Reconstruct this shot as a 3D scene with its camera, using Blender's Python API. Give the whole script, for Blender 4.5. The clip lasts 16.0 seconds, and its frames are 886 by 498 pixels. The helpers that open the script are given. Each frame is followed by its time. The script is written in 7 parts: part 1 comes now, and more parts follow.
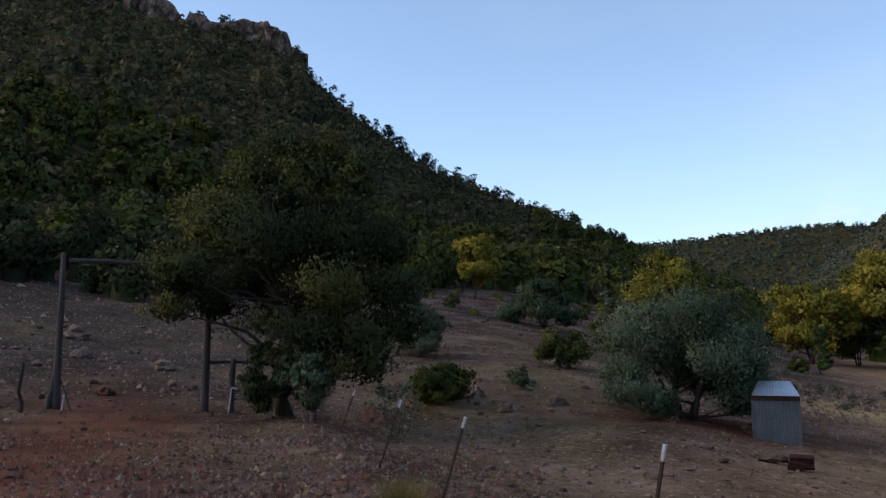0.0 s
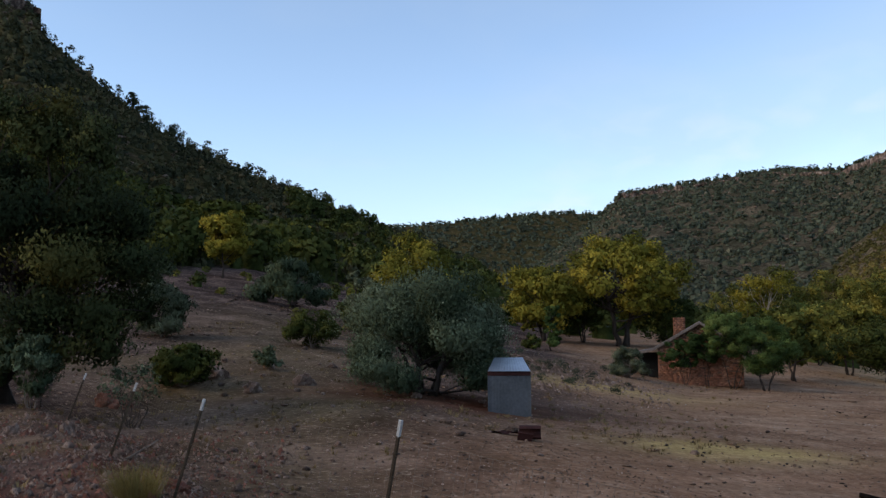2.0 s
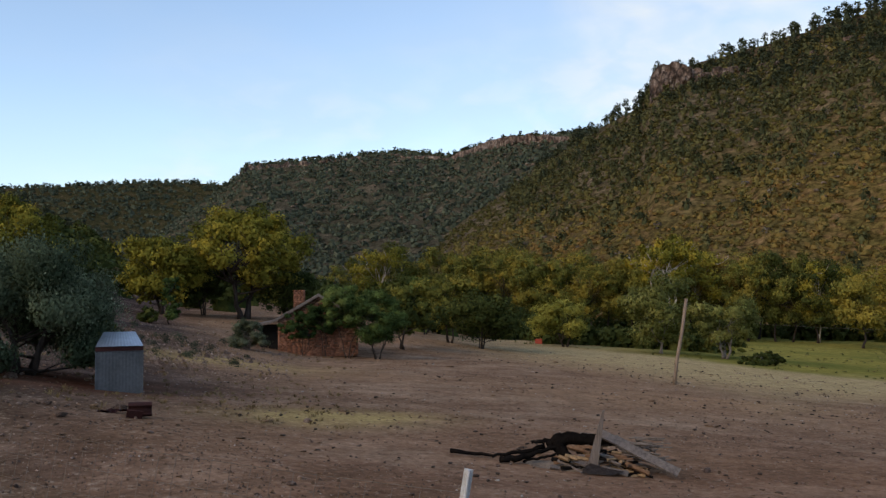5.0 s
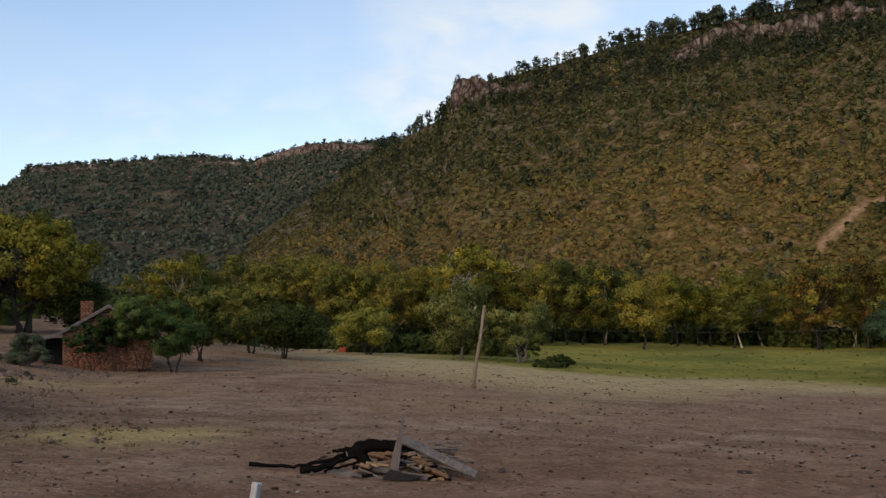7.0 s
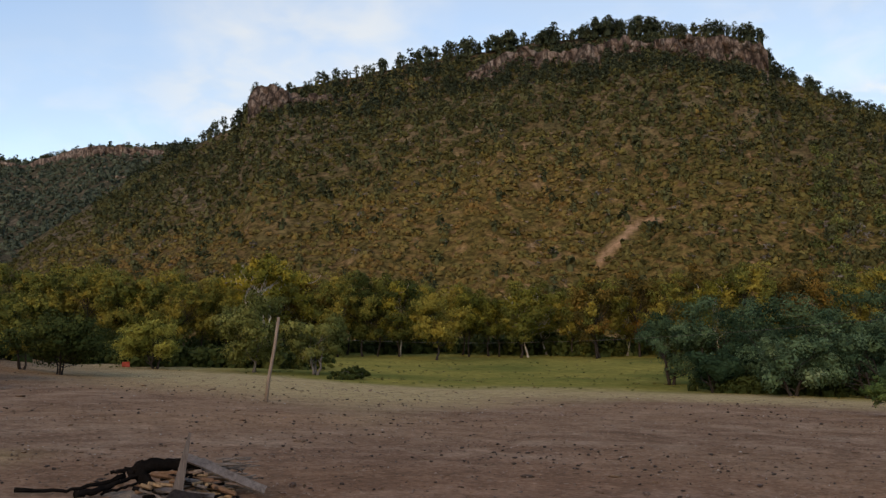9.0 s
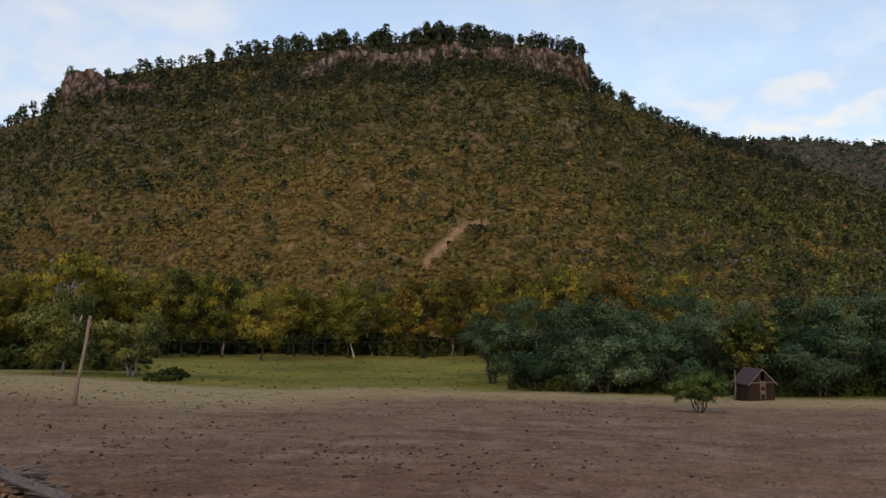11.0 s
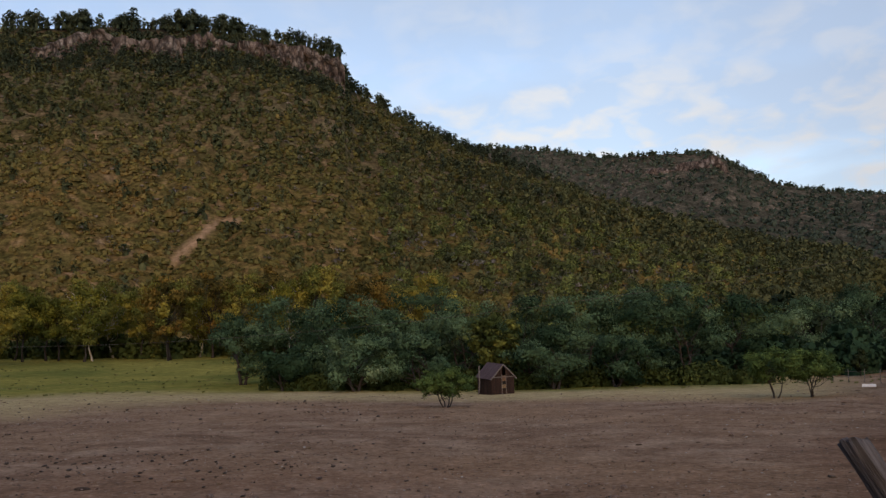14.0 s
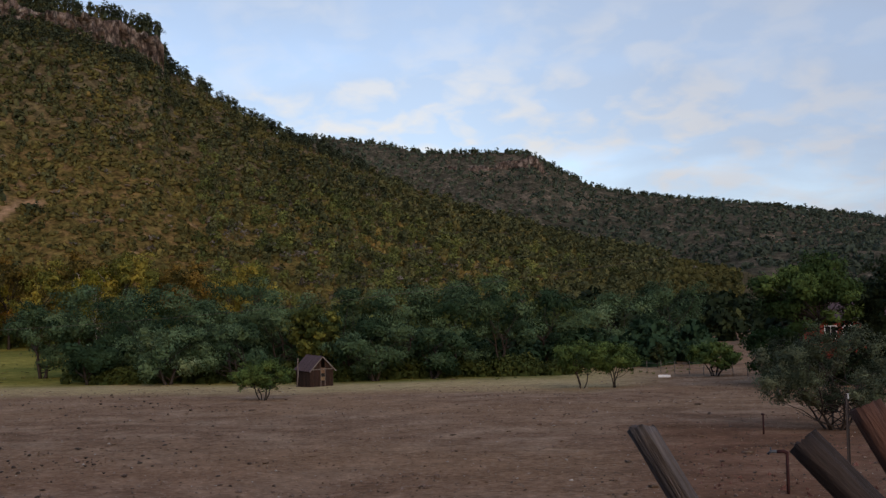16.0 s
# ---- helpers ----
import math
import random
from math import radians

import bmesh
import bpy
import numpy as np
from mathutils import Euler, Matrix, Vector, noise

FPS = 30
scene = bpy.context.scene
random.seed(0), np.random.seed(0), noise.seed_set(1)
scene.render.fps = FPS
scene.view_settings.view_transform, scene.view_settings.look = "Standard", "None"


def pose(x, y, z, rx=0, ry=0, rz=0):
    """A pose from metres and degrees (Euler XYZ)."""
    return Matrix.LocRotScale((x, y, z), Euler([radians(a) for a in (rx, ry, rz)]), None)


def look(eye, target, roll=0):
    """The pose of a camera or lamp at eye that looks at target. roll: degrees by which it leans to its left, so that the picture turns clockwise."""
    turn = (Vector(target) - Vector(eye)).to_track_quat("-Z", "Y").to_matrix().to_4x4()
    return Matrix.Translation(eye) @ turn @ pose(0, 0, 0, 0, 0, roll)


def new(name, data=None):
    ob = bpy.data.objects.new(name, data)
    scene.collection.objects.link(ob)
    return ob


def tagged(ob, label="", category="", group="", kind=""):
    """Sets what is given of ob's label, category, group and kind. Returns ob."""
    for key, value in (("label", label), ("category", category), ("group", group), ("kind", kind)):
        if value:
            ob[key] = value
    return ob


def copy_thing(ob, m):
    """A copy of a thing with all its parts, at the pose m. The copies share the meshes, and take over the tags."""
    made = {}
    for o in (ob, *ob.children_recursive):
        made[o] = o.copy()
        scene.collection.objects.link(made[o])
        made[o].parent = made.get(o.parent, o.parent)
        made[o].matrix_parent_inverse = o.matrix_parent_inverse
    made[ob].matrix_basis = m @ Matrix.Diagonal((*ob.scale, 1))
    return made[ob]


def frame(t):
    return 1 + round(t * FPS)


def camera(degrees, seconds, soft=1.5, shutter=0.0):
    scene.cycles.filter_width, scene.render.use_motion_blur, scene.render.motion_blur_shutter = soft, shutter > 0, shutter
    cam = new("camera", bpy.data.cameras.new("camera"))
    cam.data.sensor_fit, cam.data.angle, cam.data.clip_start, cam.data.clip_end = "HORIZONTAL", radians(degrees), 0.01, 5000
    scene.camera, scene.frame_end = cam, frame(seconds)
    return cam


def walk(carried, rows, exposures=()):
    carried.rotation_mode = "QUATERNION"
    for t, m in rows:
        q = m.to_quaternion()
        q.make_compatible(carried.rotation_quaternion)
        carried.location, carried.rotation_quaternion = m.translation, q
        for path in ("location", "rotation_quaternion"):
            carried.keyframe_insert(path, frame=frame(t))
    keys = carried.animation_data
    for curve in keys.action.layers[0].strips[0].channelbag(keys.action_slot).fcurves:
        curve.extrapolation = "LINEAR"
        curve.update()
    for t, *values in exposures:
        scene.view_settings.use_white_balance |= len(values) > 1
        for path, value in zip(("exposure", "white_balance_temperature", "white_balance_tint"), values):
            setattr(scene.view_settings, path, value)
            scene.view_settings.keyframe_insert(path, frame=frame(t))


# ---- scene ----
cam = camera(52.93, 16.0, soft=1.4)
EYE = 1.75          # height of the lens over the road bank
ARM = 0.25          # the camera swings on a short arm round the standing place
TURNS = [
    (0.0, 97.00, 0.00, 0.00), (0.5, 96.56, 0.23, -3.64), (1.0, 95.91, 0.36, -7.71), (1.5, 95.58, 0.41, -11.60),
    (2.0, 95.63, 0.48, -15.91), (2.5, 95.32, 0.62, -20.65), (3.0, 94.76, 0.84, -24.72), (3.5, 94.31, 0.82, -28.74),
    (4.0, 93.94, 1.11, -31.81), (4.5, 93.71, 0.93, -35.87), (7.0, 93.87, 1.55, -52.34), (7.5, 94.08, 1.81, -55.57),
    (8.0, 94.12, 1.85, -59.25), (8.5, 94.01, 1.68, -62.33), (9.0, 94.26, 1.65, -65.38), (9.5, 94.21, 1.82, -68.39),
    (12.0, 93.83, 1.04, -81.39), (12.5, 93.72, 1.39, -83.87), (13.0, 93.74, 2.01, -86.55), (13.5, 93.63, 1.53, -89.41),
    (14.0, 93.54, 1.55, -92.18), (14.5, 93.53, 1.44, -95.06), (15.0, 93.17, 1.12, -97.90), (15.5, 92.86, 1.10, -100.72),
    (16.0, 92.81, 0.77, -103.61)]
walk(cam, [(t, pose(-ARM * math.sin(radians(rz)), ARM * math.cos(radians(rz)), EYE, rx, ry, rz)) for t, rx, ry, rz in TURNS],
     exposures=[(0.0, 0.80, 6500, 10), (2.0, 0.80, 6650, 10), (4.5, 0.80, 6900, 10), (9.0, 0.72, 7300, 12), (16.0, 0.53, 6950, 14)])

# ---------------------------------------------------------------- sky and sun
SUN_BEARING, SUN_HEIGHT = 268.0, 27.0
world = bpy.data.worlds.new("dusk_sky")
scene.world = world
world.use_nodes = True
wn, wl = world.node_tree.nodes, world.node_tree.links
for n in list(wn):
    wn.remove(n)
w_out, w_bg, w_sky = wn.new("ShaderNodeOutputWorld"), wn.new("ShaderNodeBackground"), wn.new("ShaderNodeTexSky")
w_sky.sky_type, w_sky.sun_disc = "NISHITA", False
w_sky.sun_elevation, w_sky.sun_rotation = radians(SUN_HEIGHT), radians(SUN_BEARING)
w_sky.altitude, w_sky.air_density, w_sky.dust_density, w_sky.ozone_density = 1500, 1.0, 0.3, 1.1
w_bg.inputs["Strength"].default_value = 0.15
w_co = wn.new("ShaderNodeTexCoord")
w_sep = wn.new("ShaderNodeSeparateXYZ")
wl.new(w_co.outputs["Generated"], w_sep.inputs[0])


def wmath(op, a, b=None, clamp=False):
    n = wn.new("ShaderNodeMath")
    n.operation, n.use_clamp = op, clamp
    for k, v in enumerate((a, b)):
        if v is None:
            continue
        if isinstance(v, (int, float)):
            n.inputs[k].default_value = v
        else:
            wl.new(v, n.inputs[k])
    return n.outputs[0]


# cloud deck: the direction projected on a flat layer
up = wmath("MAXIMUM", w_sep.outputs["Z"], 0.02)
w_div = wn.new("ShaderNodeCombineXYZ")
wl.new(wmath("DIVIDE", w_sep.outputs["X"], wmath("ADD", up, 0.12)), w_div.inputs[0])
wl.new(wmath("DIVIDE", w_sep.outputs["Y"], wmath("ADD", up, 0.12)), w_div.inputs[1])
w_div2 = wn.new("ShaderNodeCombineXYZ")
wl.new(wmath("DIVIDE", w_sep.outputs["X"], wmath("ADD", up, 0.32)), w_div2.inputs[0])
wl.new(wmath("DIVIDE", w_sep.outputs["Y"], wmath("ADD", up, 0.32)), w_div2.inputs[1])
w_n1, w_n2 = wn.new("ShaderNodeTexNoise"), wn.new("ShaderNodeTexNoise")
for n, s, dist, vec in ((w_n1, 0.9, 0.3, w_div), (w_n2, 9.0, 0.3, w_div2)):
    n.inputs["Scale"].default_value, n.inputs["Detail"].default_value, n.inputs["Distortion"].default_value = s, 6, dist
    wl.new(vec.outputs[0], n.inputs["Vector"])
# more cloud towards the bearing of 110 degrees
east = wmath("ADD", wmath("MULTIPLY", w_sep.outputs["X"], 0.94), wmath("MULTIPLY", w_sep.outputs["Y"], -0.34))
cover = wmath("ADD", wmath("MULTIPLY", w_n1.outputs["Fac"], 1.0), wmath("MULTIPLY", east, 0.38))
veil = wmath("MULTIPLY", wmath("SUBTRACT", cover, 0.40), 1.9, True)
low = wmath("MULTIPLY", wmath("SUBTRACT", 0.34, w_sep.outputs["Z"]), 5.0, True)
puff = wmath("MULTIPLY", wmath("MULTIPLY", wmath("SUBTRACT", w_n2.outputs["Fac"], 0.45), 5.5, True), wmath("ADD", wmath("MULTIPLY", low, 0.85), 0.15))
w_mix1, w_mix2 = wn.new("ShaderNodeMix"), wn.new("ShaderNodeMix")
for m in (w_mix1, w_mix2):
    m.data_type = "RGBA"
# thin haze low over the horizon
haze = wmath("MULTIPLY", wmath("SUBTRACT", 0.24, w_sep.outputs["Z"]), 4.5, True)
wl.new(wmath("ADD", wmath("MAXIMUM", wmath("MULTIPLY", veil, 0.55), wmath("MULTIPLY", haze, 0.42)), 0.10), w_mix1.inputs[0])
wl.new(w_sky.outputs[0], w_mix1.inputs[6])
w_mix1.inputs[7].default_value = (2.15, 2.65, 3.30, 1)
wl.new(wmath("MULTIPLY", wmath("MULTIPLY", puff, wmath("POWER", veil, 2.2)), 0.85), w_mix2.inputs[0])
wl.new(w_mix1.outputs[2], w_mix2.inputs[6])
w_mix2.inputs[7].default_value = (3.95, 4.0, 3.9, 1)
# one soft white cloud above the mesa's shoulder
w_dot = wn.new("ShaderNodeVectorMath")
w_dot.operation = "DOT_PRODUCT"
wl.new(w_co.outputs["Generated"], w_dot.inputs[0])
w_dot.inputs[1].default_value = (math.sin(radians(57)) * math.cos(radians(17.5)), math.cos(radians(57)) * math.cos(radians(17.5)), math.sin(radians(17.5)))
soft_cloud = wmath("MULTIPLY", wmath("MULTIPLY", wmath("SUBTRACT", w_dot.outputs["Value"], 0.985), 80.0, True), wmath("MULTIPLY", wmath("SUBTRACT", w_n2.outputs["Fac"], 0.22), 2.2, True))
w_mix3 = wn.new("ShaderNodeMix")
w_mix3.data_type = "RGBA"
wl.new(wmath("MULTIPLY", soft_cloud, 0.55), w_mix3.inputs[0])
wl.new(w_mix2.outputs[2], w_mix3.inputs[6])
w_mix3.inputs[7].default_value = (3.6, 3.75, 3.75, 1)
# a grey bank of cloud to the south-east
w_dot2 = wn.new("ShaderNodeVectorMath")
w_dot2.operation = "DOT_PRODUCT"
wl.new(w_co.outputs["Generated"], w_dot2.inputs[0])
w_dot2.inputs[1].default_value = (0.60, -0.80, 0.0)
w_mix4 = wn.new("ShaderNodeMix")
w_mix4.data_type = "RGBA"
wl.new(wmath("MULTIPLY", wmath("MULTIPLY", wmath("SUBTRACT", w_dot2.outputs["Value"], 0.76), 3.4, True), wmath("ADD", w_n1.outputs["Fac"], 0.25)), w_mix4.inputs[0])
wl.new(w_mix3.outputs[2], w_mix4.inputs[6])
w_mix4.inputs[7].default_value = (1.5, 1.9, 2.65, 1)
wl.new(w_mix4.outputs[2], w_bg.inputs["Color"])
wl.new(w_bg.outputs[0], w_out.inputs["Surface"])

sun = new("sun", bpy.data.lights.new("sun", "SUN"))
sun.data.energy, sun.data.angle, sun.data.color = 1.3, radians(48), (1.0, 0.72, 0.43)
_b, _e = radians(SUN_BEARING), radians(SUN_HEIGHT)
sun.matrix_world = look((0, 0, 60), (-math.sin(_b) * math.cos(_e), -math.cos(_b) * math.cos(_e), 60 - math.sin(_e)))


# ---------------------------------------------------------------- materials
def shader(name, rough=0.85, metal=0.0):
    m = bpy.data.materials.new(name)
    m.use_nodes = True
    b = m.node_tree.nodes["Principled BSDF"]
    b.inputs["Roughness"].default_value, b.inputs["Metallic"].default_value = rough, metal
    b.inputs["Specular IOR Level"].default_value = 0.25
    return m, m.node_tree.nodes, m.node_tree.links, b


def tex_noise(N, L, scale, detail=4, vec=None, rough=0.55):
    n = N.new("ShaderNodeTexNoise")
    n.inputs["Scale"].default_value, n.inputs["Detail"].default_value, n.inputs["Roughness"].default_value = scale, detail, rough
    if vec is not None:
        L.new(vec, n.inputs["Vector"])
    return n.outputs["Fac"]


def ramp(N, L, fac, stops):
    n = N.new("ShaderNodeValToRGB")
    cr = n.color_ramp
    while len(cr.elements) < len(stops):
        cr.elements.new(0.5)
    for e, (p, c) in zip(cr.elements, stops):
        e.position, e.color = p, (*c, 1)
    L.new(fac, n.inputs["Fac"])
    return n.outputs["Color"]


def mix(N, L, fac, a, b, kind="MIX"):
    n = N.new("ShaderNodeMix")
    n.data_type, n.blend_type = "RGBA", kind
    for k, v in ((0, fac), (6, a), (7, b)):
        if isinstance(v, (int, float)):
            n.inputs[k].default_value = v
        elif isinstance(v, tuple):
            n.inputs[k].default_value = (*v, 1)
        else:
            L.new(v, n.inputs[k])
    return n.outputs[2]


def calc(N, L, op, a, b, clamp=False):
    n = N.new("ShaderNodeMath")
    n.operation, n.use_clamp = op, clamp
    for k, v in enumerate((a, b)):
        if isinstance(v, (int, float)):
            n.inputs[k].default_value = v
        else:
            L.new(v, n.inputs[k])
    return n.outputs[0]


def attr(N, name):
    n = N.new("ShaderNodeAttribute")
    n.attribute_name = name
    return n.outputs["Fac"]


def spot(N):
    return N.new("ShaderNodeNewGeometry").outputs["Position"]


def bumped(N, L, b, height, strength, dist):
    n = N.new("ShaderNodeBump")
    n.inputs["Strength"].default_value, n.inputs["Distance"].default_value = strength, dist
    L.new(height, n.inputs["Height"])
    L.new(n.outputs[0], b.inputs["Normal"])


def plain(name, dark, light, scale=6.0, rough=0.85, metal=0.0, bump=0.3, stretch=(1, 1, 1), fine=8.0, vary=0.25):
    """Two-scale mottled surface, in object space, with a little difference from thing to thing."""
    m, N, L, b = shader(name, rough, metal)
    mp = N.new("ShaderNodeMapping")
    mp.inputs["Scale"].default_value = stretch
    L.new(N.new("ShaderNodeTexCoord").outputs["Object"], mp.inputs["Vector"])
    big, small = tex_noise(N, L, scale, 3, mp.outputs[0]), tex_noise(N, L, scale * fine, 5, mp.outputs[0])
    f = calc(N, L, "ADD", calc(N, L, "MULTIPLY", big, 0.55), calc(N, L, "MULTIPLY", small, 0.45))
    col = ramp(N, L, f, ((0.32, dark), (0.68, light)))
    rnd = N.new("ShaderNodeObjectInfo").outputs["Random"]
    hs = N.new("ShaderNodeHueSaturation")
    L.new(col, hs.inputs["Color"])
    L.new(calc(N, L, "ADD", calc(N, L, "MULTIPLY", rnd, vary), 1 - vary / 2), hs.inputs["Value"])
    L.new(hs.outputs[0], b.inputs["Base Color"])
    bumped(N, L, b, small, bump, 0.02)
    return m


def foliage(name, dark, light, odd, scale=0.8, glow=0.25, fine=3.0):
    """Leaves: the tint of each clump runs from dark to light to the odd colour; some light comes through."""
    m, N, L, b = shader(name, 0.8)
    b.inputs["Specular IOR Level"].default_value = 0.08
    pos = spot(N)
    f = calc(N, L, "ADD", attr(N, "tint"), calc(N, L, "MULTIPLY", calc(N, L, "SUBTRACT", tex_noise(N, L, scale, 3, pos), 0.5), 0.5))
    col = ramp(N, L, f, ((0.1, dark), (0.55, light), (0.95, odd)))
    rnd = N.new("ShaderNodeNewGeometry").outputs["Random Per Island"]
    hs = N.new("ShaderNodeHueSaturation")
    L.new(col, hs.inputs["Color"])
    # sprays differ a little in tone
    leafy = tex_noise(N, L, fine, 3, pos, 0.6)
    lv = N.new("ShaderNodeMapRange")
    lv.inputs[1].default_value, lv.inputs[2].default_value, lv.inputs[3].default_value, lv.inputs[4].default_value = 0.34, 0.66, 0.75, 1.25
    L.new(leafy, lv.inputs[0])
    L.new(calc(N, L, "MULTIPLY", calc(N, L, "ADD", calc(N, L, "MULTIPLY", rnd, 0.3), 0.85), lv.outputs[0]), hs.inputs["Value"])
    L.new(hs.outputs[0], b.inputs["Base Color"])
    tr = N.new("ShaderNodeBsdfTranslucent")
    L.new(hs.outputs[0], tr.inputs["Color"])
    ms = N.new("ShaderNodeMixShader")
    ms.inputs[0].default_value = glow
    L.new(b.outputs[0], ms.inputs[1])
    L.new(tr.outputs[0], ms.inputs[2])
    L.new(ms.outputs[0], N["Material Output"].inputs["Surface"])
    return m


def ground_material():
    m, N, L, b = shader("dry_ground", 1.0)
    b.inputs["Specular IOR Level"].default_value = 0.0
    pos = spot(N)
    n_big, n_mid = tex_noise(N, L, 0.06, 5, pos), tex_noise(N, L, 0.7, 5, pos)
    n_small, n_grit = tex_noise(N, L, 7.0, 4, pos), tex_noise(N, L, 45.0, 3, pos)
    n_two = tex_noise(N, L, 0.30, 6, pos, 0.62)
    dirt = ramp(N, L, n_two, ((0.30, (0.135, 0.084, 0.055)), (0.5, (0.200, 0.130, 0.088)), (0.70, (0.285, 0.205, 0.146))))
    dirt = mix(N, L, calc(N, L, "MULTIPLY", calc(N, L, "SUBTRACT", n_big, 0.44), 4.0, True), dirt, (0.235, 0.150, 0.094))
    # stony soil, its colour also darkened and greyed for the bluish shade there
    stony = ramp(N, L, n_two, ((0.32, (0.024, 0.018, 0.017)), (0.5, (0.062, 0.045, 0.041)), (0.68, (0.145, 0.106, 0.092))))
    # this mask only darkens the soil colour past the gateway
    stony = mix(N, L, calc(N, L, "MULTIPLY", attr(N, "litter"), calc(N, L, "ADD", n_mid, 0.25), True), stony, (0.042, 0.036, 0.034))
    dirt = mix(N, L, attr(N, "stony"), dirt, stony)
    grey = ramp(N, L, n_small, ((0.4, (0.13, 0.105, 0.085)), (0.7, (0.36, 0.30, 0.24))))
    dirt = mix(N, L, calc(N, L, "MULTIPLY", calc(N, L, "SUBTRACT", n_small, 0.56), 4.0, True), dirt, grey)
    speck = calc(N, L, "MULTIPLY", calc(N, L, "SUBTRACT", tex_noise(N, L, 16.0, 3, pos, 0.7), 0.57), 7.0, True)
    dirt = mix(N, L, calc(N, L, "MULTIPLY", speck, 0.55), dirt, (0.045, 0.032, 0.026))
    grain = N.new("ShaderNodeHueSaturation")
    L.new(dirt, grain.inputs["Color"])
    L.new(calc(N, L, "ADD", calc(N, L, "MULTIPLY", tex_noise(N, L, 5.0, 5, pos, 0.72), 2.2), -0.1), grain.inputs["Value"])
    dirt = grain.outputs[0]
    fleck = calc(N, L, "MULTIPLY", calc(N, L, "SUBTRACT", tex_noise(N, L, 11.0, 2, pos, 0.7), 0.63), 9.0, True)
    dirt = mix(N, L, calc(N, L, "MULTIPLY", fleck, 0.6), dirt, (0.36, 0.29, 0.22))
    blotch = N.new("ShaderNodeMapRange")
    blotch.inputs[1].default_value, blotch.inputs[2].default_value, blotch.inputs[3].default_value, blotch.inputs[4].default_value = 0.36, 0.64, 0.84, 1.16
    L.new(tex_noise(N, L, 0.9, 4, pos, 0.62), blotch.inputs[0])
    red = ramp(N, L, n_two, ((0.3, (0.064, 0.028, 0.019)), (0.5, (0.115, 0.050, 0.033)), (0.7, (0.165, 0.084, 0.056))))
    col = mix(N, L, attr(N, "red"), dirt, red)
    straw = ramp(N, L, n_small, ((0.35, (0.25, 0.190, 0.080)), (0.65, (0.42, 0.33, 0.150))))
    col = mix(N, L, calc(N, L, "MULTIPLY", attr(N, "straw"), calc(N, L, "ADD", n_mid, 0.35), True), col, straw)
    pale = ramp(N, L, n_small, ((0.35, (0.28, 0.225, 0.115)), (0.65, (0.46, 0.375, 0.20))))
    col = mix(N, L, calc(N, L, "MULTIPLY", attr(N, "pale"), calc(N, L, "ADD", n_mid, 0.3), True), col, pale)
    grass = ramp(N, L, n_mid, ((0.3, (0.150, 0.140, 0.034)), (0.7, (0.28, 0.245, 0.068))))
    grass = mix(N, L, calc(N, L, "MULTIPLY", calc(N, L, "SUBTRACT", tex_noise(N, L, 0.045, 4, pos), 0.42), 4.0, True), grass, (0.115, 0.125, 0.034))
    col = mix(N, L, attr(N, "grass"), col, grass)
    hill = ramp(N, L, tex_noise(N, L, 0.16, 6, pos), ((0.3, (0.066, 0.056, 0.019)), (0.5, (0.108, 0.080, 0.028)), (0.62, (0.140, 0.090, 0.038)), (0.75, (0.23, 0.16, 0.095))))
    # darker copy of the hill colours: shade on unlit slopes put into the ground
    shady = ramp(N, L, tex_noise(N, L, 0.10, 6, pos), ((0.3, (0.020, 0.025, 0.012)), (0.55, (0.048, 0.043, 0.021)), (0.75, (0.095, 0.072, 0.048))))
    hill = mix(N, L, attr(N, "hill_shade"), hill, shady)
    # grey far slopes, with distance haze mixed into the ground's own colour
    greyish = ramp(N, L, tex_noise(N, L, 0.07, 6, pos), ((0.32, (0.038, 0.038, 0.028)), (0.52, (0.068, 0.062, 0.046)), (0.70, (0.140, 0.115, 0.088))))
    hill = mix(N, L, attr(N, "greyish"), hill, greyish)
    shrubby = N.new("ShaderNodeMapRange")
    shrubby.inputs[1].default_value, shrubby.inputs[2].default_value, shrubby.inputs[3].default_value, shrubby.inputs[4].default_value = 0.38, 0.62, 0.4, 1.35
    L.new(tex_noise(N, L, 0.42, 4, pos, 0.7), shrubby.inputs[0])
    hk = N.new("ShaderNodeHueSaturation")
    L.new(hill, hk.inputs["Color"])
    L.new(shrubby.outputs[0], hk.inputs["Value"])
    hill = hk.outputs[0]
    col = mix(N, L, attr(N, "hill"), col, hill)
    scar = ramp(N, L, n_mid, ((0.3, (0.25, 0.15, 0.085)), (0.7, (0.37, 0.24, 0.15))))
    col = mix(N, L, attr(N, "scar"), col, scar)
    rock = ramp(N, L, n_mid, ((0.3, (0.030, 0.020, 0.016)), (0.7, (0.13, 0.090, 0.068))))
    col = mix(N, L, attr(N, "rock"), col, rock)
    hv = N.new("ShaderNodeHueSaturation")
    L.new(col, hv.inputs["Color"])
    L.new(blotch.outputs[0], hv.inputs["Value"])
    L.new(hv.outputs[0], b.inputs["Base Color"])
    h = calc(N, L, "ADD", calc(N, L, "MULTIPLY", n_small, 1.0), calc(N, L, "MULTIPLY", n_grit, 0.35))
    bumped(N, L, b, h, 1.0, 0.05)
    return m


